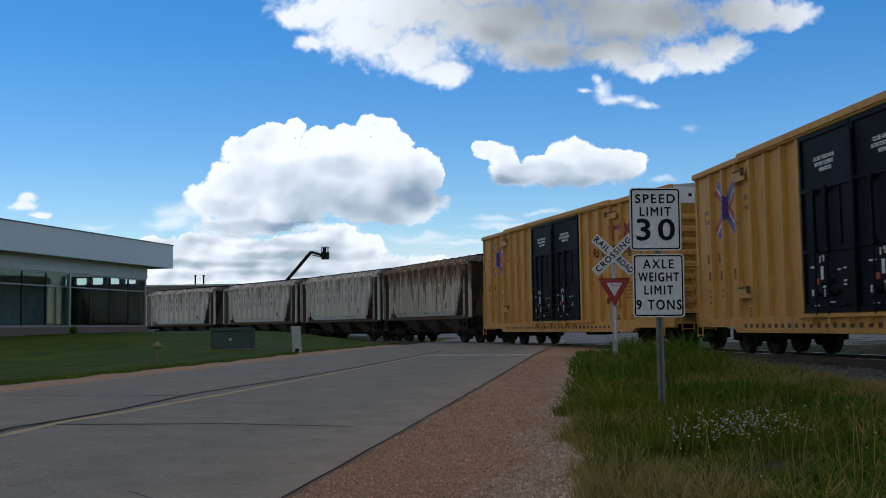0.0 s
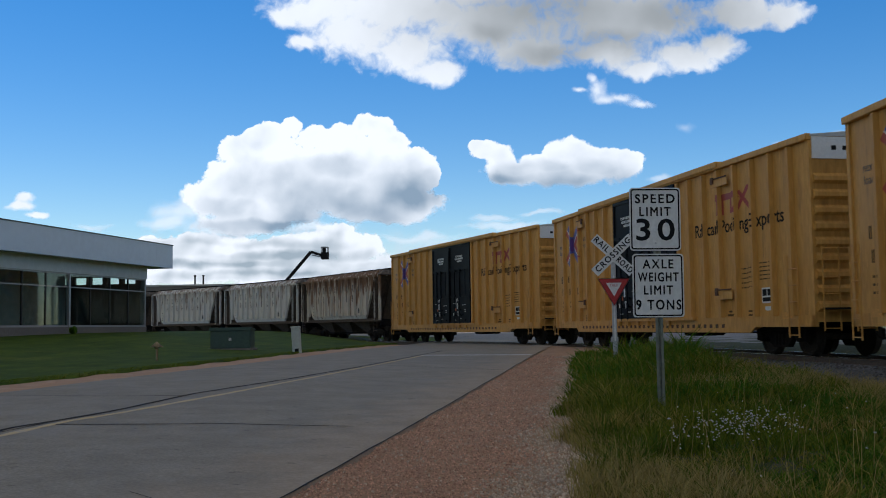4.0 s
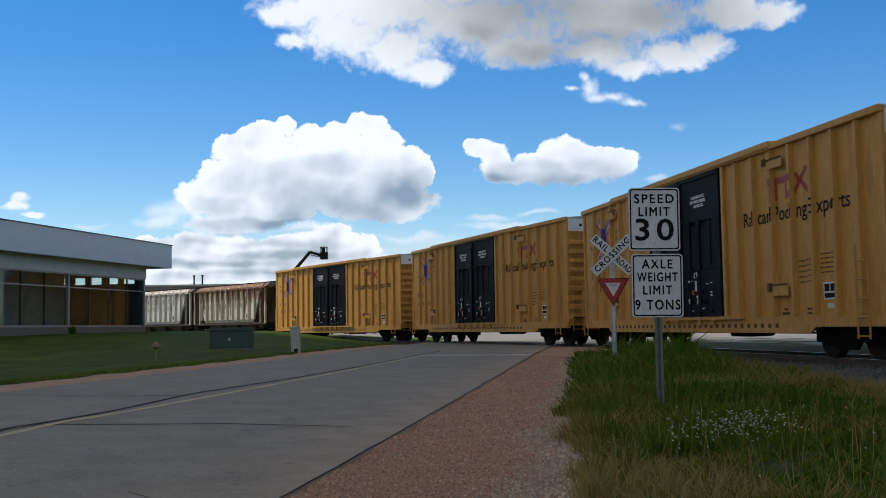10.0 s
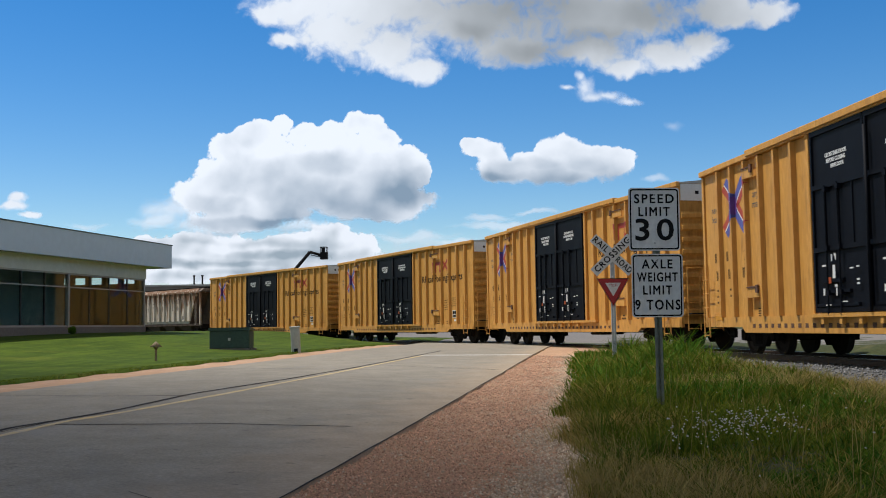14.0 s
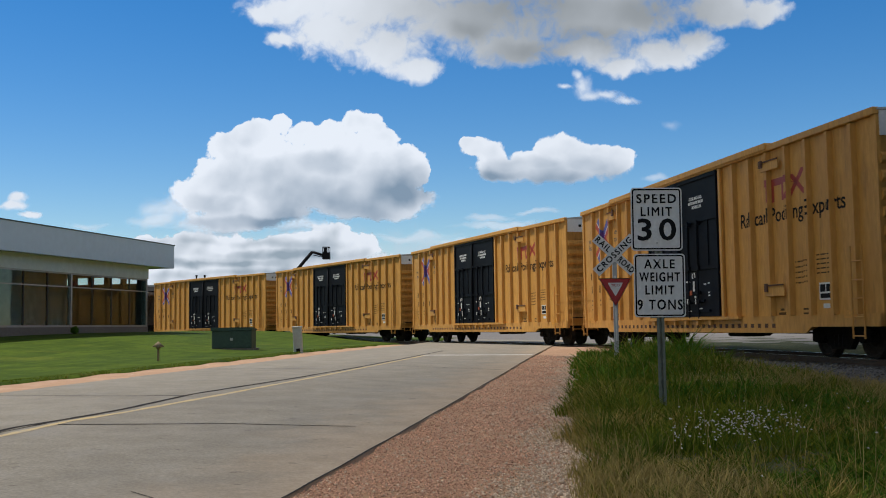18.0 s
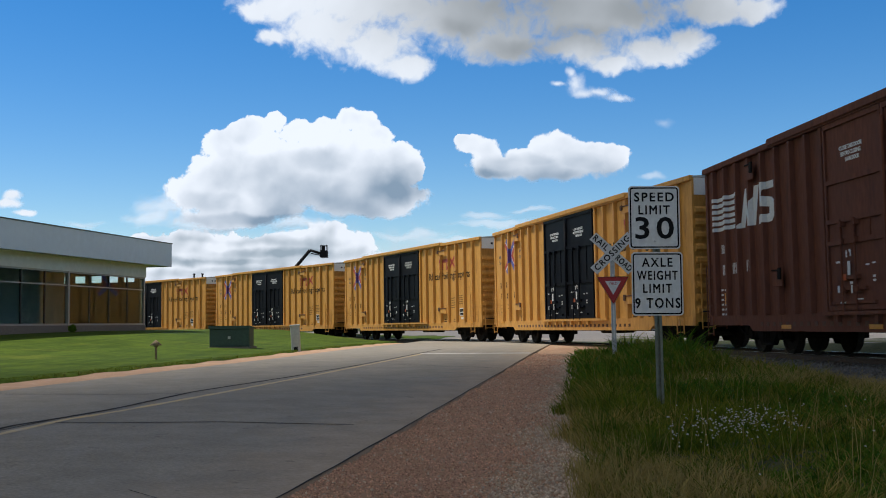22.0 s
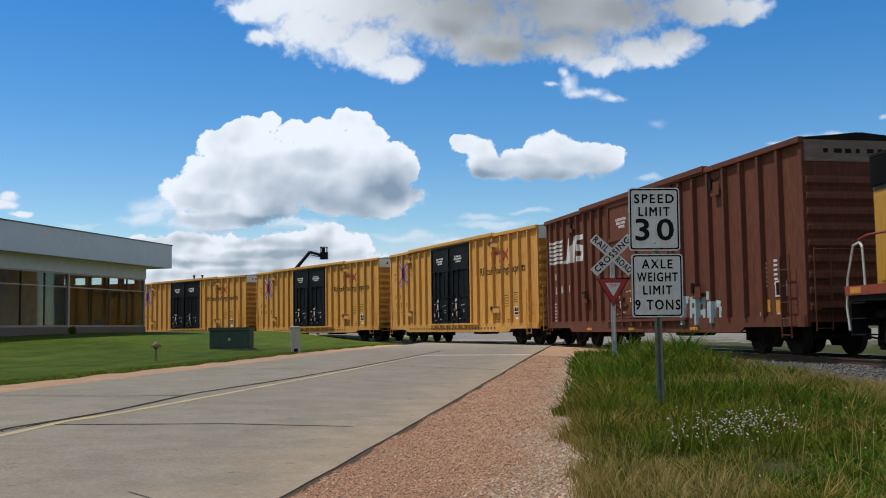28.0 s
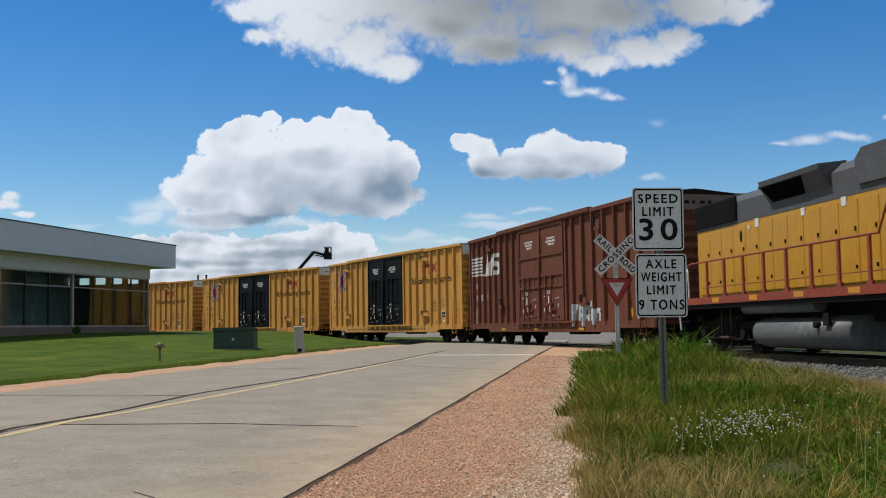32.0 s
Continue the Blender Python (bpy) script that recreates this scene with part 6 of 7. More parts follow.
def tri(r, cz=0.0, round_=0.0):
    return [(-r, cz + r * 0.577), (0, cz - r * 1.155), (r, cz + r * 0.577)]


bm = bmesh.new()
prism(bm, tri(0.385, 2.012 - bz), -0.034, -0.026)
yield_plate = part("yield_panel", bm, M_RED, buck, "red triangular yield panel")
bm = bmesh.new()
prism(bm, tri(0.185, 2.022 - bz), -0.0375, -0.0355)
part("centre", bm, M_WHITE, yield_plate)
bm = bmesh.new()
o, n = tri(0.385, 2.012 - bz), tri(0.362, 2.012 - bz)
va, vb = [bm.verts.new((x, -0.0365, z)) for x, z in o], [bm.verts.new((x, -0.0365, z)) for x, z in n]
for i in range(3):
    bm.faces.new((va[i], va[(i + 1) % 3], vb[(i + 1) % 3], vb[i]))
bmesh.ops.solidify(bm, geom=bm.faces[:], thickness=0.0012)
part("border", bm, M_WHITE, yield_plate)
lettering("YIELD", 0.085, M_RED, yield_plate, pose(0, -0.0395, 2.068 - bz), width=0.2)
bm = bmesh.new()
box(bm, -0.05, 0.05, -0.024, 0.05, -0.3, 2.95 - bz)
part("post", bm, M_GALV, buck, "pale grey square post")
bm = bmesh.new()
box(bm, -0.018, 0.018, -0.027, -0.0245, 0.5, 2.3 - bz)
part("reflective_strip", bm, M_WHITE, buck)

# ---- low building with storefront glass ----
BT = radians(12.5)
BD = Vector((math.sin(BT), math.cos(BT), 0))
BN = Vector((math.cos(BT), -math.sin(BT), 0))


def bplace(a, n, z):
    """a: metres back from the far corner of the glass, n: out towards the road."""
    return Vector((-16.15, 56.0, 0)) - BD * a + BN * n + Vector((0, 0, z))


BM = Matrix.Translation((-16.15, 56.0, 0)) @ pose(0, 0, 0, 0, 0, 90 - 12.5)   # local x: towards the far corner, -y: to the road
BLEN, BDEEP = 44.0, 20.0
building = thing("low_building", "low flat-roofed office building with a grey fascia and ribbon glass", "building", BM)
GB, GT = 1.40, 3.95


def bbox(name, x0, x1, y0, y1, z0, z1, mat, label="", parent=None, bevel=0.0):
    bm = bmesh.new()
    box(bm, x0, x1, y0, y1, z0, z1, bevel)
    return part(name, bm, mat, parent or building, label)


roof_b = bbox("roof", -BLEN, 1.0, -1.05, BDEEP, 4.62, 5.70, M_SOFFIT, "flat roof with deep overhang")
x = -BLEN
while x < 1.0:
    e = min(x + 3.6, 1.03)
    bbox("fascia_panel", x + 0.0015, e - 0.0015, -1.09, -1.05, 4.56, 5.80, M_FASCIA, "grey metal fascia panel", roof_b)
    x = e
bbox("fascia_panel", 1.0, 1.04, -1.05, BDEEP, 4.56, 5.80, M_FASCIA, "", roof_b)
bbox("roof_coping", -BLEN, 1.06, -1.12, -1.03, 5.80, 5.85, M_DARKMULLION, "metal coping", roof_b)
bbox("lintel", -BLEN, 0.0, -0.12, 0.25, GT, 4.62, M_SOFFIT, "pale band above the glass")
bbox("base_wall", -BLEN, 0.0, -0.10, 0.2, 0.6, GB, M_BASEWALL, "dark low wall beneath the glass")
bbox("end_wall", -0.22, 0.0, 0.2, BDEEP, 0.6, 3.72, M_BASEWALL)
bbox("end_wall", -0.22, 0.0, 0.2, BDEEP, 4.10, 4.62, M_BASEWALL)
for k in range(12):
    bbox("clerestory_pier", -0.22, 0.0, 0.2 + k * 0.98, 0.46 + k * 0.98 + (1.2 if k in (5, 8) else 0), 3.72, 4.10, M_BASEWALL)
bbox("end_wall", -0.22, 0.0, 11.9, BDEEP, 3.72, 4.10, M_BASEWALL)
bbox("back_wall", -BLEN, 0.0, BDEEP - 0.3, BDEEP, 0.6, 4.62, M_INTERIOR)
bbox("near_wall", -BLEN, -BLEN + 0.3, 0.2, BDEEP, 0.6, 4.62, M_INTERIOR)
bbox("floor", -BLEN, 0.0, 0.2, BDEEP, 0.9, 1.15, M_INTERIOR)
bbox("inner_partition", -BLEN, -0.3, 4.6, 4.8, 1.15, 4.6, M_INTERIOR)
BAYS = [0.0, -7.3, -12.75, -17.2, -22.6, -28.0, -33.4, -38.8, -44.0]
for x1, x0, n in zip(BAYS, BAYS[1:], (4, 3, 3, 3, 3, 3, 3, 3)):
    w = bbox("window", x0, x0 + 0.13, -0.08, 0.10, GB, GT, M_MULLION, "aluminium storefront bay")
    bbox("head_rail", x0 + 0.13, x1, -0.04, 0.08, GT - 0.07, GT, M_MULLION, "", w)
    bbox("sill_rail", x0 + 0.13, x1, -0.04, 0.08, GB, GB + 0.09, M_MULLION, "", w)
    bbox("transom", x0 + 0.13, x1, -0.03, 0.06, GB + 1.86, GB + 1.91, M_MULLION, "", w)
    for k in range(n):
        a, b = x0 + 0.13 + (x1 - x0 - 0.13) * k / n, x0 + 0.13 + (x1 - x0 - 0.13) * (k + 1) / n
        if k:
            bbox("thin_mullion", a - 0.025, a + 0.025, -0.03, 0.06, GB + 0.09, GT - 0.07, M_DARKMULLION, "", w)
        pane = bbox("pane", a + 0.025, b - 0.025, 0.0, 0.012, GB + 0.09, GT - 0.07, M_GLASS, "tinted window glass", w)
        pane.visible_shadow = False
bbox("corner_mullion", -0.12, 0.0, -0.06, 0.2, GB, GT, M_MULLION)

# ---- small shrubs against the low wall ----
def shrub(a, wide, tall, seed):
    """A rounded bush of many small leaves on short stems."""
    rnd = random.Random(seed)
    p = bplace(a, 0.75, 0)
    p.z = land1(p.x, p.y) + 0.03
    ob = thing("shrub", "small dark green shrub beside the building wall", "shrub", Matrix.Translation(p), group="shrubs along the building")
    bm = bmesh.new()
    for _ in range(7):
        bar(bm, [(0, 0, -0.05), (rnd.uniform(-0.3, 0.3) * wide, rnd.uniform(-0.3, 0.3) * wide, tall * 0.7)], 0.012)
    part("stems", bm, M_TIE, ob)
    bm = bmesh.new()
    for _ in range(420):
        d = Vector((rnd.gauss(0, 1), rnd.gauss(0, 1), rnd.gauss(0, 1))).normalized() * rnd.uniform(0.55, 1.05)
        c = Vector((d.x * wide / 2, d.y * wide / 2, tall * 0.52 + d.z * tall * 0.5))
        q, w = Vector((rnd.uniform(-1, 1), rnd.uniform(-1, 1), rnd.uniform(-0.4, 1))).normalized(), rnd.uniform(0.04, 0.075)
        s = q.orthogonal().normalized() * w * 0.5
        bm.faces.new([bm.verts.new(v) for v in (c - s, c + q * w, c + s, c - q * w * 0.6)])
    part("crown", bm, M_DARKGRASS, ob)


for a, wide, tall in ((17.3, 0.4, 0.36), (8.0, 0.36, 0.34)):
    shrub(a, wide, tall, int(a * 10))

# ---- lawn furniture ----
def cabinet():
    x, y = -8.2, 40.2
    z = land1(x, y)
    c = thing("utility_cabinet", "dark green utility transformer cabinet on the lawn", "utility box", pose(x, y, z + 0.02, 0, 0, 0))
    bm = bmesh.new()
    box(bm, -0.85, 0.85, -0.55, 0.6, -0.06, 0.06)
    part("pad", bm, M_LOT, c, "concrete pad")
    bm = bmesh.new()
    box(bm, -0.76, 0.76, -0.45, 0.5, 0.06, 0.74, 0.015)
    body = part("body", bm, M_GREENBOX, c)
    bm = bmesh.new()
    prism(bm, [(-0.5, 0.74), (0.55, 0.74), (0.55, 0.80), (-0.5, 0.86)], -0.79, 0.79, "x")
    part("lid", bm, M_GREENBOX, c, "sloped green lid")
    bm = bmesh.new()
    for a in (-0.74, 0.01):
        box(bm, a, a + 0.73, -0.462, -0.45, 0.1, 0.72, 0.004)
    part("door", bm, M_GREENBOX, body)
    bm = bmesh.new()
    box(bm, -0.05, 0.05, -0.49, -0.46, 0.36, 0.46)
    part("latch", bm, M_GALV, body)


cabinet()


def pedestal():
    x, y = -5.4, 38.0
    z = land1(x, y)
    p = thing("cable_pedestal", "pale grey cable pedestal post leaning on the lawn", "pedestal", pose(x, y, z, 0, -3, 0))
    bm = bmesh.new()
    box(bm, -0.16, 0.16, -0.12, 0.12, -0.1, 0.92, 0.02)
    part("housing", bm, M_PEDESTAL, p)
    bm = bmesh.new()
    box(bm, -0.18, 0.18, -0.14, 0.14, 0.90, 0.97, 0.015)
    part("cap", bm, M_PEDESTAL, p)
    bm = bmesh.new()
    box(bm, -0.06, 0.08, -0.135, -0.12, 0.0, 0.16)
    part("vent", bm, M_INK, p)


pedestal()


def garden_post():
    x, y = -8.3, 30.0
    z = land1(x, y)
    g = thing("lawn_light", "small dark lawn light with a peaked cap on a stake", "lawn light", pose(x, y, z))
    bm = bmesh.new()
    cyl(bm, (0, 0, -0.1), (0, 0, 0.42), 0.035, n=8)
    part("stake", bm, M_WOOD, g)
    bm = bmesh.new()
    cyl(bm, (0, 0, 0.40), (0, 0, 0.46), 0.07, n=8)
    cyl(bm, (0, 0, 0.44), (0, 0, 0.60), 0.19, 0.015, n=8)
    part("cap", bm, M_WOOD, g)


garden_post()


# ---- past the track: boom lift, vents, trees ----
def boom_lift():
    lift = thing("boom_lift", "dark articulated boom lift raised above the train", "boom lift", pose(-21.5, 118.0, 0.4))
    bm = bmesh.new()
    box(bm, -1.3, 1.3, -0.9, 0.9, 0.5, 1.3, 0.06)
    part("chassis", bm, M_ORANGE, lift)
    for sx in (-1, 1):
        for sy in (-1, 1):
            bm = bmesh.new()
            cyl(bm, (sx * 0.9, sy * 0.75, 0.45), (sx * 0.9, sy * 1.05, 0.45), 0.45, n=16)
            part("wheel", bm, M_UNDER, lift)
    bm = bmesh.new()
    cyl(bm, (0, 0, 1.3), (0, 0, 1.8), 0.5, n=14)
    part("turret", bm, M_INK, lift)
    bm = bmesh.new()
    bar(bm, [(-0.4, 0, 1.7), (6.35, 0, 9.5)], 0.19, 8)
    part("lower_boom", bm, M_INK, lift)
    bm = bmesh.new()
    bar(bm, [(-0.2, -0.28, 1.6), (3.0, -0.28, 5.3)], 0.10, 8)
    part("ram", bm, M_UNDER, lift)
    bm = bmesh.new()
    bar(bm, [(6.35, 0, 9.5), (7.6, 0, 9.1)], 0.15, 8)
    bar(bm, [(6.45, 0, 9.15), (7.55, 0, 8.9)], 0.06, 6)
    part("upper_boom", bm, M_INK, lift)
    bm = bmesh.new()
    for sx in (7.6, 8.3):
        for sy in (-0.6, 0.6):
            cyl(bm, (sx, sy, 8.75), (sx, sy, 10.0), 0.035, n=6)
    for z in (9.4, 10.0):
        bar(bm, [(7.6, -0.6, z), (8.3, -0.6, z), (8.3, 0.6, z), (7.6, 0.6, z), (7.6, -0.6, z)], 0.035)
    box(bm, 7.55, 8.35, -0.65, 0.65, 8.65, 9.35)
    box(bm, 7.77, 8.15, -0.66, -0.6, 9.35, 9.95)
    part("basket", bm, M_INK, lift, "dark work basket")


boom_lift()


def vent_stack(x, y, top):
    """A yard shed hidden by the train, whose two vent pipes show above it."""
    shed = thing("yard_shed", "low flat shed behind the train with two dark vent pipes", "shed", pose(x, y, 0.3))
    bm = bmesh.new()
    box(bm, -6, 6, -4, 4, 0, top - 1.6)
    part("wall", bm, M_BASEWALL, shed)
    bm = bmesh.new()
    box(bm, -6.2, 6.2, -4.2, 4.2, top - 1.6, top - 1.4)
    part("roof", bm, M_ROOFGREY, shed)
    for dx in (-0.55, 0.55):
        bm = bmesh.new()
        cyl(bm, (dx, 0, top - 1.4), (dx, 0, top - 0.08), 0.11, n=10)
        cyl(bm, (dx, 0, top - 0.14), (dx, 0, top), 0.19, 0.15, n=10)
        part("vent_pipe", bm, M_INK, shed, "dark capped vent pipe")


vent_stack(-32.6, 138.0, 8.2)


def far_tree(x, y, tall, seed):
    """A tapered trunk with limbs and a crown of many small leaf clumps."""
    rnd = random.Random(seed)
    tree = thing("tree", "far green deciduous tree behind the train", "tree", pose(x, y, 0.2), group="far trees")
    bm = bmesh.new()
    cyl(bm, (0, 0, 0), (0.1, 0, tall * 0.55), 0.22, 0.1, n=8)
    tips = []
    for k in range(9):
        a = rnd.uniform(0, 6.28)
        z = tall * rnd.uniform(0.3, 0.6)
        p = (math.cos(a) * tall * 0.22, math.sin(a) * tall * 0.22, z + tall * rnd.uniform(0.1, 0.25))
        cyl(bm, (0.05, 0, z), p, 0.07, 0.025, n=5)
        tips.append(p)
    part("trunk", bm, M_WOOD, tree)
    pts, faces = [], []
    for k in range(900):
        c = Vector(rnd.choice(tips)) if rnd.random() < 0.6 else Vector((rnd.gauss(0, tall * 0.12), rnd.gauss(0, tall * 0.12), tall * rnd.uniform(0.5, 0.95)))
        c += Vector((rnd.gauss(0, 0.5), rnd.gauss(0, 0.5), rnd.gauss(0, 0.5)))
        c.z = min(c.z, tall * rnd.uniform(0.9, 1.0))
        for _ in range(4):
            o = c + Vector((rnd.gauss(0, 0.15), rnd.gauss(0, 0.15), rnd.gauss(0, 0.15)))
            a, b = Vector((rnd.gauss(0, 1), rnd.gauss(0, 1), rnd.gauss(0, 1))).normalized() * 0.22, Vector((rnd.gauss(0, 1), rnd.gauss(0, 1), rnd.gauss(0, 1))).normalized() * 0.16
            i = len(pts)
            pts += [o - a, o + b, o + a, o - b]
            faces.append((i, i + 1, i + 2, i + 3))
    me = bpy.data.meshes.new("crown")
    me.from_pydata([tuple(v) for v in pts], [], faces)
    me.materials.append(M_DARKGRASS)
    part("crown", me, M_DARKGRASS, tree)


far_tree(-18.2, 150.0, 8.3, 1)
far_tree(-16.4, 152.0, 8.7, 2)
far_tree(-14.6, 154.0, 8.6, 3)
far_tree(-10.5, 156.0, 9.3, 4)


# ---- grass, stones, ties ----
def blade_field(name, xy, tall, wide, material, label, lean=0.35, base=0.0, seed=0, heading=None):
    """Grass blades as one object: three small faces a blade."""
    rng = np.random.default_rng(seed)
    n = len(xy)
    z = land(xy[:, 0], xy[:, 1]) + base
    a = rng.uniform(0, 2 * np.pi, n)
    side = np.stack([np.cos(a), np.sin(a), np.zeros(n)], 1)
    b = rng.uniform(0, 2 * np.pi, n) if heading is None else heading
    bend = np.stack([np.cos(b), np.sin(b), np.zeros(n)], 1) * (tall * lean * rng.uniform(0.2, 1.6, n))[:, None]
    root = np.stack([xy[:, 0], xy[:, 1], z - 0.03], 1)
    up = np.array([0, 0, 1.0])
    w = np.broadcast_to(np.asarray(wide, float), (n,))[:, None] * side
    mid = root + up * (tall * 0.6)[:, None] + bend * 0.35
    tip = root + up * tall[:, None] * 0.97 + bend
    co = np.stack([root - w, root + w, mid + w * 0.7, mid - w * 0.7, tip], 1).reshape(-1, 3)
    i = np.arange(n)[:, None] * 5
    me = bpy.data.meshes.new(name)
    me.vertices.add(n * 5)
    me.vertices.foreach_set("co", co.ravel())
    loops = np.concatenate([i + 0, i + 1, i + 2, i + 0, i + 2, i + 3, i + 3, i + 2, i + 4], 1).ravel()
    me.loops.add(len(loops))
    me.loops.foreach_set("vertex_index", loops.astype(np.int32))
    me.polygons.add(n * 3)
    me.polygons.foreach_set("loop_start", np.arange(0, n * 9, 3, dtype=np.int32))
    me.update(calc_edges=True)
    me.materials.append(material)
    return tagged(new(name, me), label, "grass", "", "stuff")


def stone_field(name, xy, z, size, material, label, seed=0):
    """Loose stones as one object: uneven eight-faced lumps."""
    rng = np.random.default_rng(seed)
    n = len(xy)
    octa = np.array([(1, 0, 0), (-1, 0, 0), (0, 1, 0), (0, -1, 0), (0, 0, 0.8), (0, 0, -0.6)], float)
    a = rng.uniform(0, 2 * np.pi, n)
    rot = np.zeros((n, 3, 3))
    rot[:, 0, 0], rot[:, 0, 1], rot[:, 1, 0], rot[:, 1, 1], rot[:, 2, 2] = np.cos(a), -np.sin(a), np.sin(a), np.cos(a), 1
    v = octa[None] * rng.uniform(0.6, 1.25, (n, 6, 3)) + rng.uniform(-0.15, 0.15, (n, 6, 3))
    v = np.einsum("nij,nkj->nki", rot, v) * np.asarray(size)[:, None, None]
    co = (v + np.stack([xy[:, 0], xy[:, 1], z], 1)[:, None]).reshape(-1, 3)
    tri_ = np.array([(0, 2, 4), (2, 1, 4), (1, 3, 4), (3, 0, 4), (2, 0, 5), (1, 2, 5), (3, 1, 5), (0, 3, 5)])
    loops = (np.arange(n)[:, None, None] * 6 + tri_[None]).ravel()
    me = bpy.data.meshes.new(name)
    me.vertices.add(n * 6)
    me.vertices.foreach_set("co", co.ravel())
    me.loops.add(len(loops))
    me.loops.foreach_set("vertex_index", loops.astype(np.int32))
    me.polygons.add(n * 8)
    me.polygons.foreach_set("loop_start", np.arange(0, n * 24, 3, dtype=np.int32))
    me.update(calc_edges=True)
    me.materials.append(material)
    return tagged(new(name, me), label, "gravel", "", "stuff")


def lumps(xy, scale, seed=0.0):
    """Broad smooth patches from 0 to 1."""
    x, y = xy[:, 0] * scale + seed, xy[:, 1] * scale - seed
    return 0.5 + 0.25 * (np.sin(x * 2.1 + 1.7 * np.sin(y * 1.3)) + np.sin(y * 1.9 + 1.3 * np.sin(x * 1.7 + 0.5)))


def scatter(n, u0, u1, v0, v1, power, seed):
    """Places over the road's metres, denser near the camera."""
    rng = np.random.default_rng(seed)
    t = rng.uniform(0, 1, n)
    k = 1 - power
    u = (u0 ** k + t * (u1 ** k - u0 ** k)) ** (1 / k)
    v = rng.uniform(v0, v1, n)
    return np.stack([u * RS + v * RC, u * RC - v * RS], 1), u, v


def verge_edge(u):
    return -0.05 - 0.45 * smooth01(6, 14, u) - 0.35 * smooth01(14, 30, u) + 0.16 * np.sin(u * 2.3) + 0.10 * np.sin(u * 5.1 + 1)


def near_side(xy):
    """Which places lie on the camera's side of the track."""
    i = np.argmin((xy[:, 0, None] - TRACK_X[::12]) ** 2 + (xy[:, 1, None] - TRACK_Y[::12]) ** 2, 1) * 12
    return (xy[:, 0] - TRACK_X[i]) * -np.sin(TRACK_H[i]) + (xy[:, 1] - TRACK_Y[i]) * np.cos(TRACK_H[i]) < 0


rng = np.random.default_rng(5)
xy, u, v = scatter(250000, 3.6, 37, -1.3, 9.5, 1.5, 11)
gap = track_gap(xy[:, 0], xy[:, 1])
soft_edge = verge_edge(u) + rng.exponential(0.10, len(u))
keep = (v > soft_edge) & (gap > 2.8 + 0.6 * lumps(xy, 0.9, 2)) & (np.hypot(xy[:, 0], xy[:, 1]) > 3.2) & (near_side(xy) | (lumps(xy, 0.35, 4) > 0.80))
xy, u, v, gap = xy[keep], u[keep], v[keep], gap[keep]
tall = 0.09 + 0.20 * lumps(xy, 0.8) ** 1.5 + 0.10 * lumps(xy, 2.7, 4)
tall += 0.20 * np.exp(-((u - 12.5) / 3.2) ** 2 - ((v + 0.1) / 0.7) ** 2) + (0.14 + 0.36 * lumps(xy, 1.3, 3)) * smooth01(16.5, 21.5, u) * (1 - smooth01(1.5, 3.4, v)) * (0.45 + 0.55 * smooth01(0.0, 0.6, v))
tall *= (0.55 + 0.45 * smooth01(0.0, 0.5, v - verge_edge(u))) * (0.35 + 0.65 * smooth01(3.2, 5.0, gap)) * rng.uniform(0.5, 1.3, len(u))
wide = 0.0045 + 0.00028 * np.hypot(xy[:, 0], xy[:, 1])
leafy = np.exp(-((u - 12.0) / 3.0) ** 2 - ((v - 3.0) / 1.1) ** 2) + np.exp(-((u - 7.5) / 1.6) ** 2 - ((v - 2.6) / 0.8) ** 2) + 0.7 * (lumps(xy, 0.55, 7) > 0.66) + 0.8 * smooth01(16, 20, u) * (1 - smooth01(1.2, 2.6, v)) + 0.6 * smooth01(0.5, 1.8, v) * (1 - smooth01(6.5, 9.5, u))
weed = rng.uniform(0, 1, len(u)) < 0.85 * np.clip(leafy, 0, 1)
tall *= (0.55 + 0.6 * lumps(xy, 3.3, 9)) * (0.65 + 0.35 * smooth01(8, 12, u))
blade_field("grass", xy[~weed], tall[~weed], wide[~weed], M_GRASS, "tall uncut roadside grass with straw tips", lean=0.8, seed=1)
blade_field("weeds", xy[weed], tall[weed] * 0.8, wide[weed] * 1.9, M_DARKGRASS, "dark green leafy weeds among the grass", lean=0.9, seed=2)
# tufts whose blades arch out from one root, thickest along the gravel's edge
tufts, tu, tv = scatter(620, 4.6, 26, -0.7, 6.5, 1.5, 61)
along = rng.uniform(8.0, 17.0, 110)
across = verge_edge(along) + rng.exponential(0.22, 110) + 0.16
tufts = np.concatenate([tufts[tv > verge_edge(tu) + 0.1], np.stack([along * RS + across * RC, along * RC - across * RS], 1)])
high = np.concatenate([rng.uniform(0.10, 0.26, len(tufts) - 110), rng.uniform(0.16, 0.36, 110)])
ok = (track_gap(tufts[:, 0], tufts[:, 1]) > 3.2) & near_side(tufts)
tufts, high = tufts[ok], high[ok]
turn = rng.uniform(0, 2 * np.pi, (len(tufts), 26))
reach = rng.uniform(0.0, 0.07, (len(tufts), 26))
txy = (tufts[:, None] + np.stack([np.cos(turn), np.sin(turn)], -1) * reach[..., None]).reshape(-1, 2)
tt = (high[:, None] * rng.uniform(0.55, 1.1, (len(tufts), 26))).ravel()
blade_field("grass_tufts", txy, tt, 0.004 + 0.00025 * np.hypot(txy[:, 0], txy[:, 1]), M_TUFT, "arching tufts of deep green grass", lean=0.75, seed=12, heading=turn.ravel() + rng.normal(0, 0.5, turn.size))
# seed stalks stand above the rest
xs, us, vs = scatter(900, 4.5, 30, -0.4, 7.0, 1.3, 21)
ok = (vs > verge_edge(us) + 0.15) & (track_gap(xs[:, 0], xs[:, 1]) > 3.3)
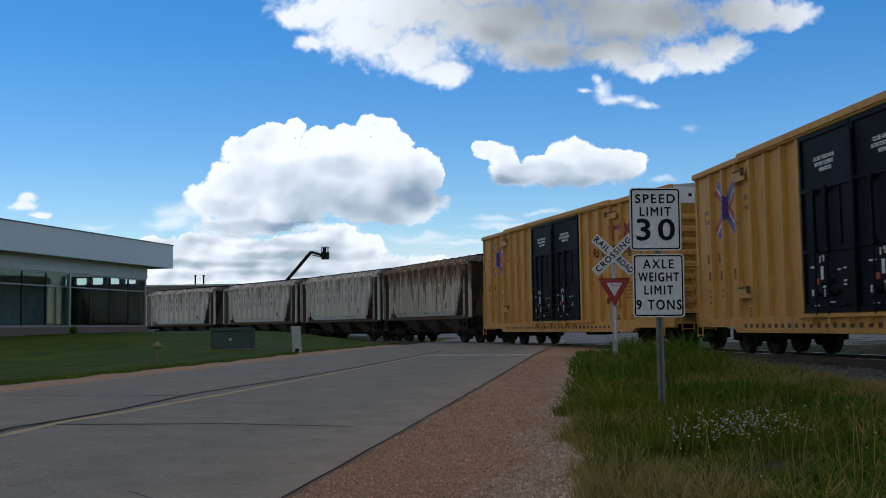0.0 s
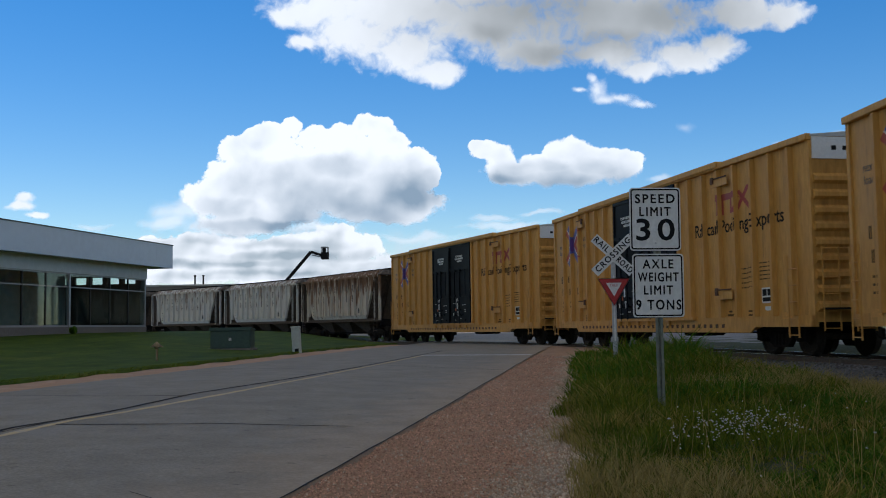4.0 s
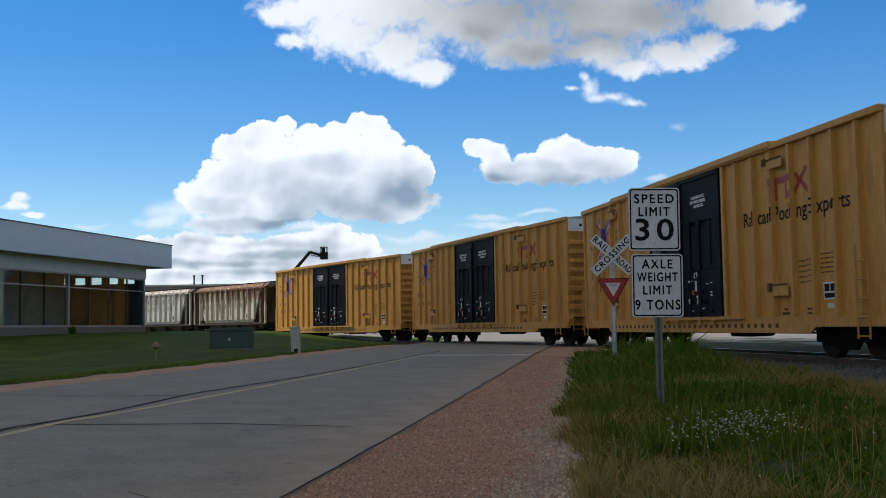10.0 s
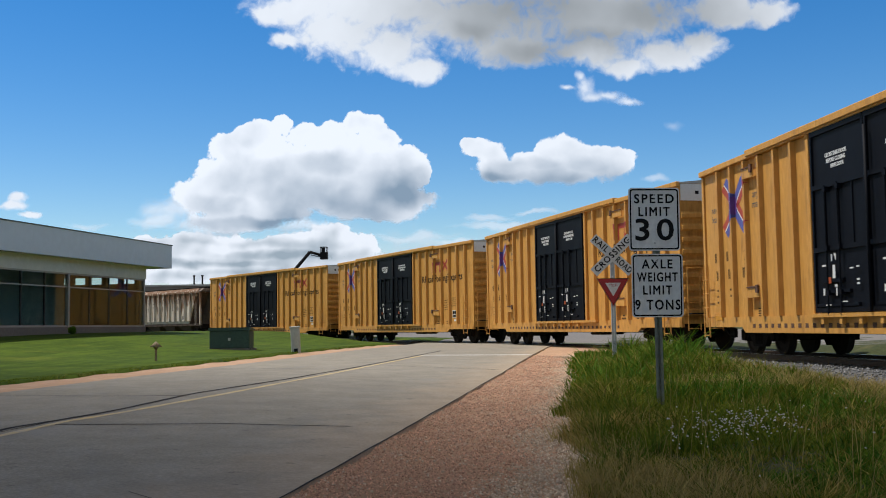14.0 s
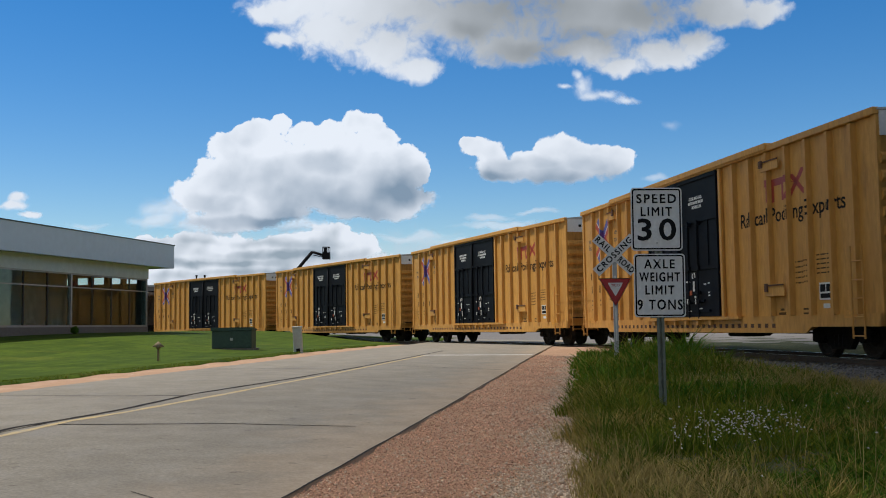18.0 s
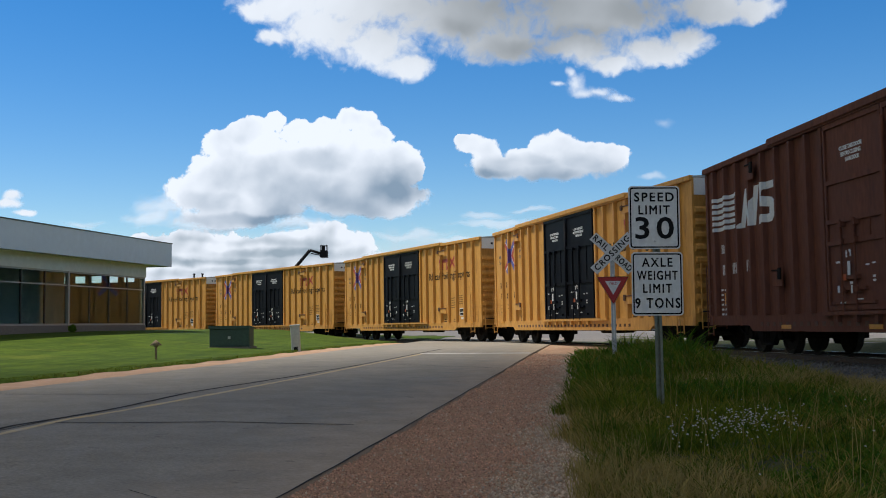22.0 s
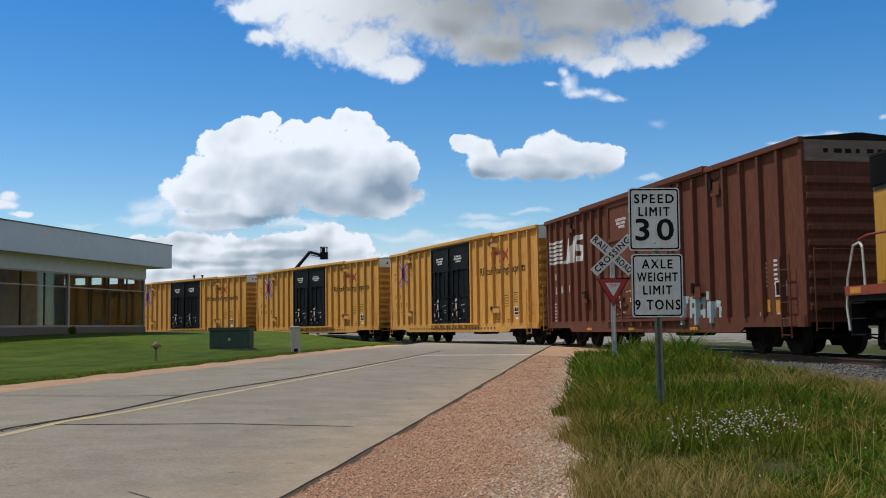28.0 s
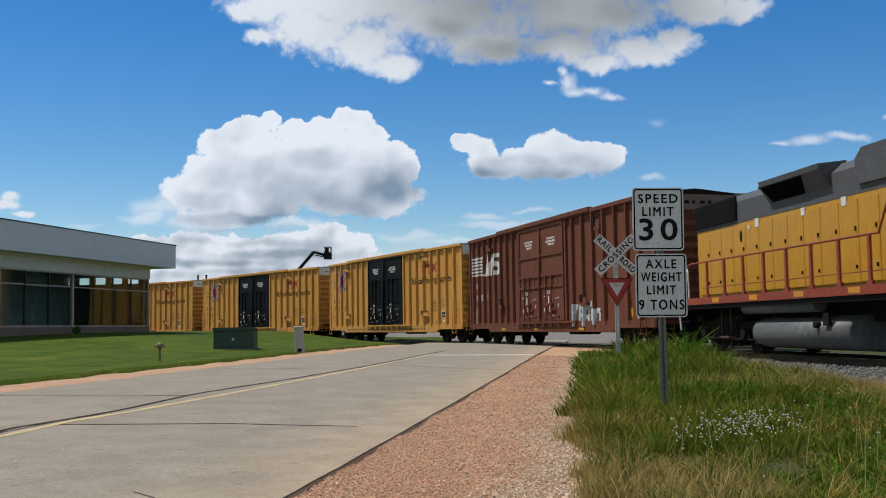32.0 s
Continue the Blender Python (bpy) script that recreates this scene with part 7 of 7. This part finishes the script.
blade_field("grass_stalks", xs[ok], rng.uniform(0.35, 0.62, ok.sum()), np.full(ok.sum(), 0.003), M_STRAW, "dry straw-coloured seed stalks", lean=0.3, seed=3)
# dry tufts along the foot of the ballast
xs, us, vs = scatter(60000, 8, 32, 0.8, 8.0, 1.2, 23)
gs = track_gap(xs[:, 0], xs[:, 1])
ok = (gs > 2.7) & (gs < 4.4 + 2.6 * lumps(xs, 1.1, 3)) & (vs > 0.6) & near_side(xs)
blade_field("dry_grass", xs[ok], rng.uniform(0.12, 0.34, ok.sum()), np.full(ok.sum(), 0.006), M_STRAW, "dry straw-coloured grass beside the ballast", lean=0.7, seed=9)
# straw bleached along the gravel's edge
xs, us, vs = scatter(34000, 3.8, 16, -0.6, 1.9, 1.5, 27)
ok = (vs > verge_edge(us) - 0.05) & (vs < verge_edge(us) + 0.25 + 0.9 * lumps(xs, 1.3, 5) * (1 - smooth01(7.0, 11.0, us))) & (np.hypot(xs[:, 0], xs[:, 1]) > 3.2)
blade_field("dry_grass", xs[ok], rng.uniform(0.06, 0.24, ok.sum()), np.full(ok.sum(), 0.004), M_STRAW, "dry straw-coloured grass along the gravel edge", lean=0.8, seed=10)
# clover heads
c = rng.normal(0, 1, (300, 2)).clip(-1.8, 1.8)
fu, fv = 8.75 + c[:, 1] * 0.42 + 0.25 * c[:, 0], 1.02 + c[:, 0] * 0.29
fxy = np.stack([fu * RS + fv * RC, fu * RC - fv * RS], 1)
extra, eu, ev = scatter(40, 6, 14, 0.6, 3.6, 1.2, 31)
fxy = np.concatenate([fxy, extra])
ob = stone_field("clover_flowers", fxy, land(fxy[:, 0], fxy[:, 1]) + rng.uniform(0.18, 0.32, len(fxy)), rng.uniform(0.006, 0.012, len(fxy)), M_FLOWER, "patch of small white clover flowers", seed=4)
ob["category"] = "flowers"
# longer blades along the lawn's ragged edge
xy, u, v = scatter(9000, 13, 50, -11.5, -10.95, 1.2, 41)
xy = xy[v < -11.02 + 0.07 * np.sin(u * 3) + 0.05 * np.sin(u * 7.3)]
blade_field("lawn_grass", xy, rng.uniform(0.03, 0.08, len(xy)), np.full(len(xy), 0.012), M_LAWNBLADE, "ragged lawn edge grass", lean=0.8, base=0.03, seed=5)

# loose stones of the shoulder
xy, u, v = scatter(46000, 5.0, 32, ROAD_RIGHT + 0.02, 0.35, 1.6, 51)
pale = rng.uniform(0, 1, len(u)) < smooth01(-1.0, -0.4, v + 0.15 * np.sin(u * 1.9) + 0.02 * (u - 8)) * 0.92 + 0.05
size = rng.uniform(0.005, 0.014, len(u)) * (0.8 + 0.025 * u)
z = shoulder_height(xy[:, 0], xy[:, 1]) - 0.10 * smooth01(-0.2, 0.6, v) + 0.002
stone_field("gravel", xy[~pale], z[~pale], size[~pale], M_STONE, "loose reddish shoulder gravel", seed=6)
stone_field("gravel", xy[pale], z[pale], size[pale] * 1.25, M_PALESTONE, "loose pale gravel beside the grass", seed=7)
# ballast stones beside and between the rails
n = 16000
s = rng.uniform(-10.5, 24, n)
off = rng.uniform(-3.1, 1.9, n)
px = np.interp(s, TRACK_S, TRACK_X) - np.sin(np.interp(s, TRACK_S, TRACK_H)) * off
py = np.interp(s, TRACK_S, TRACK_Y) + np.cos(np.interp(s, TRACK_S, TRACK_H)) * off
z = RAIL_Z + np.interp(off, [a for a, _ in BED], [b for _, b in BED]) + 0.005
stone_field("ballast_stones", np.stack([px, py], 1), z, rng.uniform(0.02, 0.05, n), M_BSTONE, "grey crushed ballast stones", seed=8)


def tie_mesh(bm):
    box(bm, -0.115, 0.115, -1.3, 1.3, -0.36, -0.148, 0.012)


TIE = shared("tie", M_TIE, tie_mesh)
s = -100.0
while s < 45:
    if not -25.5 < s < -12.5:
        p, h = track(s)
        part("tie", TIE, M_TIE, railroad, "", Matrix.Translation(p) @ pose(0, 0, 0, 0, 0, math.degrees(h) + random.uniform(-1.2, 1.2)))
    s += 0.53


# ---- motion ----
def rolled(t):
    """Metres that the train has rolled since the start."""
    return 3.13839 * t - 6.46866e-3 * t ** 2 - 9.58743e-4 * t ** 3 + 2.07813e-5 * t ** 4


def on_track(middle, bogie):
    a, _ = track(middle - bogie)
    b, _ = track(middle + bogie)
    d = b - a
    return Matrix.Translation((a + b) / 2) @ pose(0, 0, 0, 0, 0, math.degrees(math.atan2(d.y, d.x)))


def motions():
    beats = [i * 1.0 for i in range(33)]
    for ob, middle, bogie in TRAIN:
        walk(ob, [(t, on_track(middle - rolled(t), bogie)) for t in beats])
    turns = [i * 0.2 for i in range(161)]
    for ob, radius in WHEELS:
        home = ob.matrix_basis.translation.copy()
        walk(ob, [(t, Matrix.Translation(home) @ Matrix.Rotation(-rolled(t) / radius, 4, "Y")) for t in turns])
    still = stance()
    for ob, (dx, dy), far in CLOUDS:
        k = CLOUD_K / 100
        away = Matrix.Translation((0, 0, -CLOUD_FAR - far))
        walk(ob, [(t, still @ away @ Matrix.Translation((dx * k * t / 32, -dy * k * t / 32, 0))) for t in (0.0, 8.0, 16.0, 24.0, 32.0)])
    rise = SUN_TO * (SHADE_HIGH / SUN_TO.z)
    turn = pose(0, 0, 0, 0, 0, math.degrees(math.atan2(BIG_WAY.y, BIG_WAY.x)) + 90)
    walk(big_cloud, [(t, Matrix.Translation(Vector((*big_path(t), 0)) + rise) @ turn) for t in (0.0, 8.0, 11.0, 12.0, 13.0, 14.0, 16.0, 24.0, 32.0)])
    walk(small_cloud, [(t, Matrix.Translation(Vector((x, y, 0)) + rise) @ pose(0, 0, 0, 0, 0, -37)) for t, x, y in SMALL_ROWS])

    walk(veil_cloud, [(t, Matrix.Translation(Vector((x, y, 0)) + rise)) for t, x, y in VEIL_ROWS])


motions()
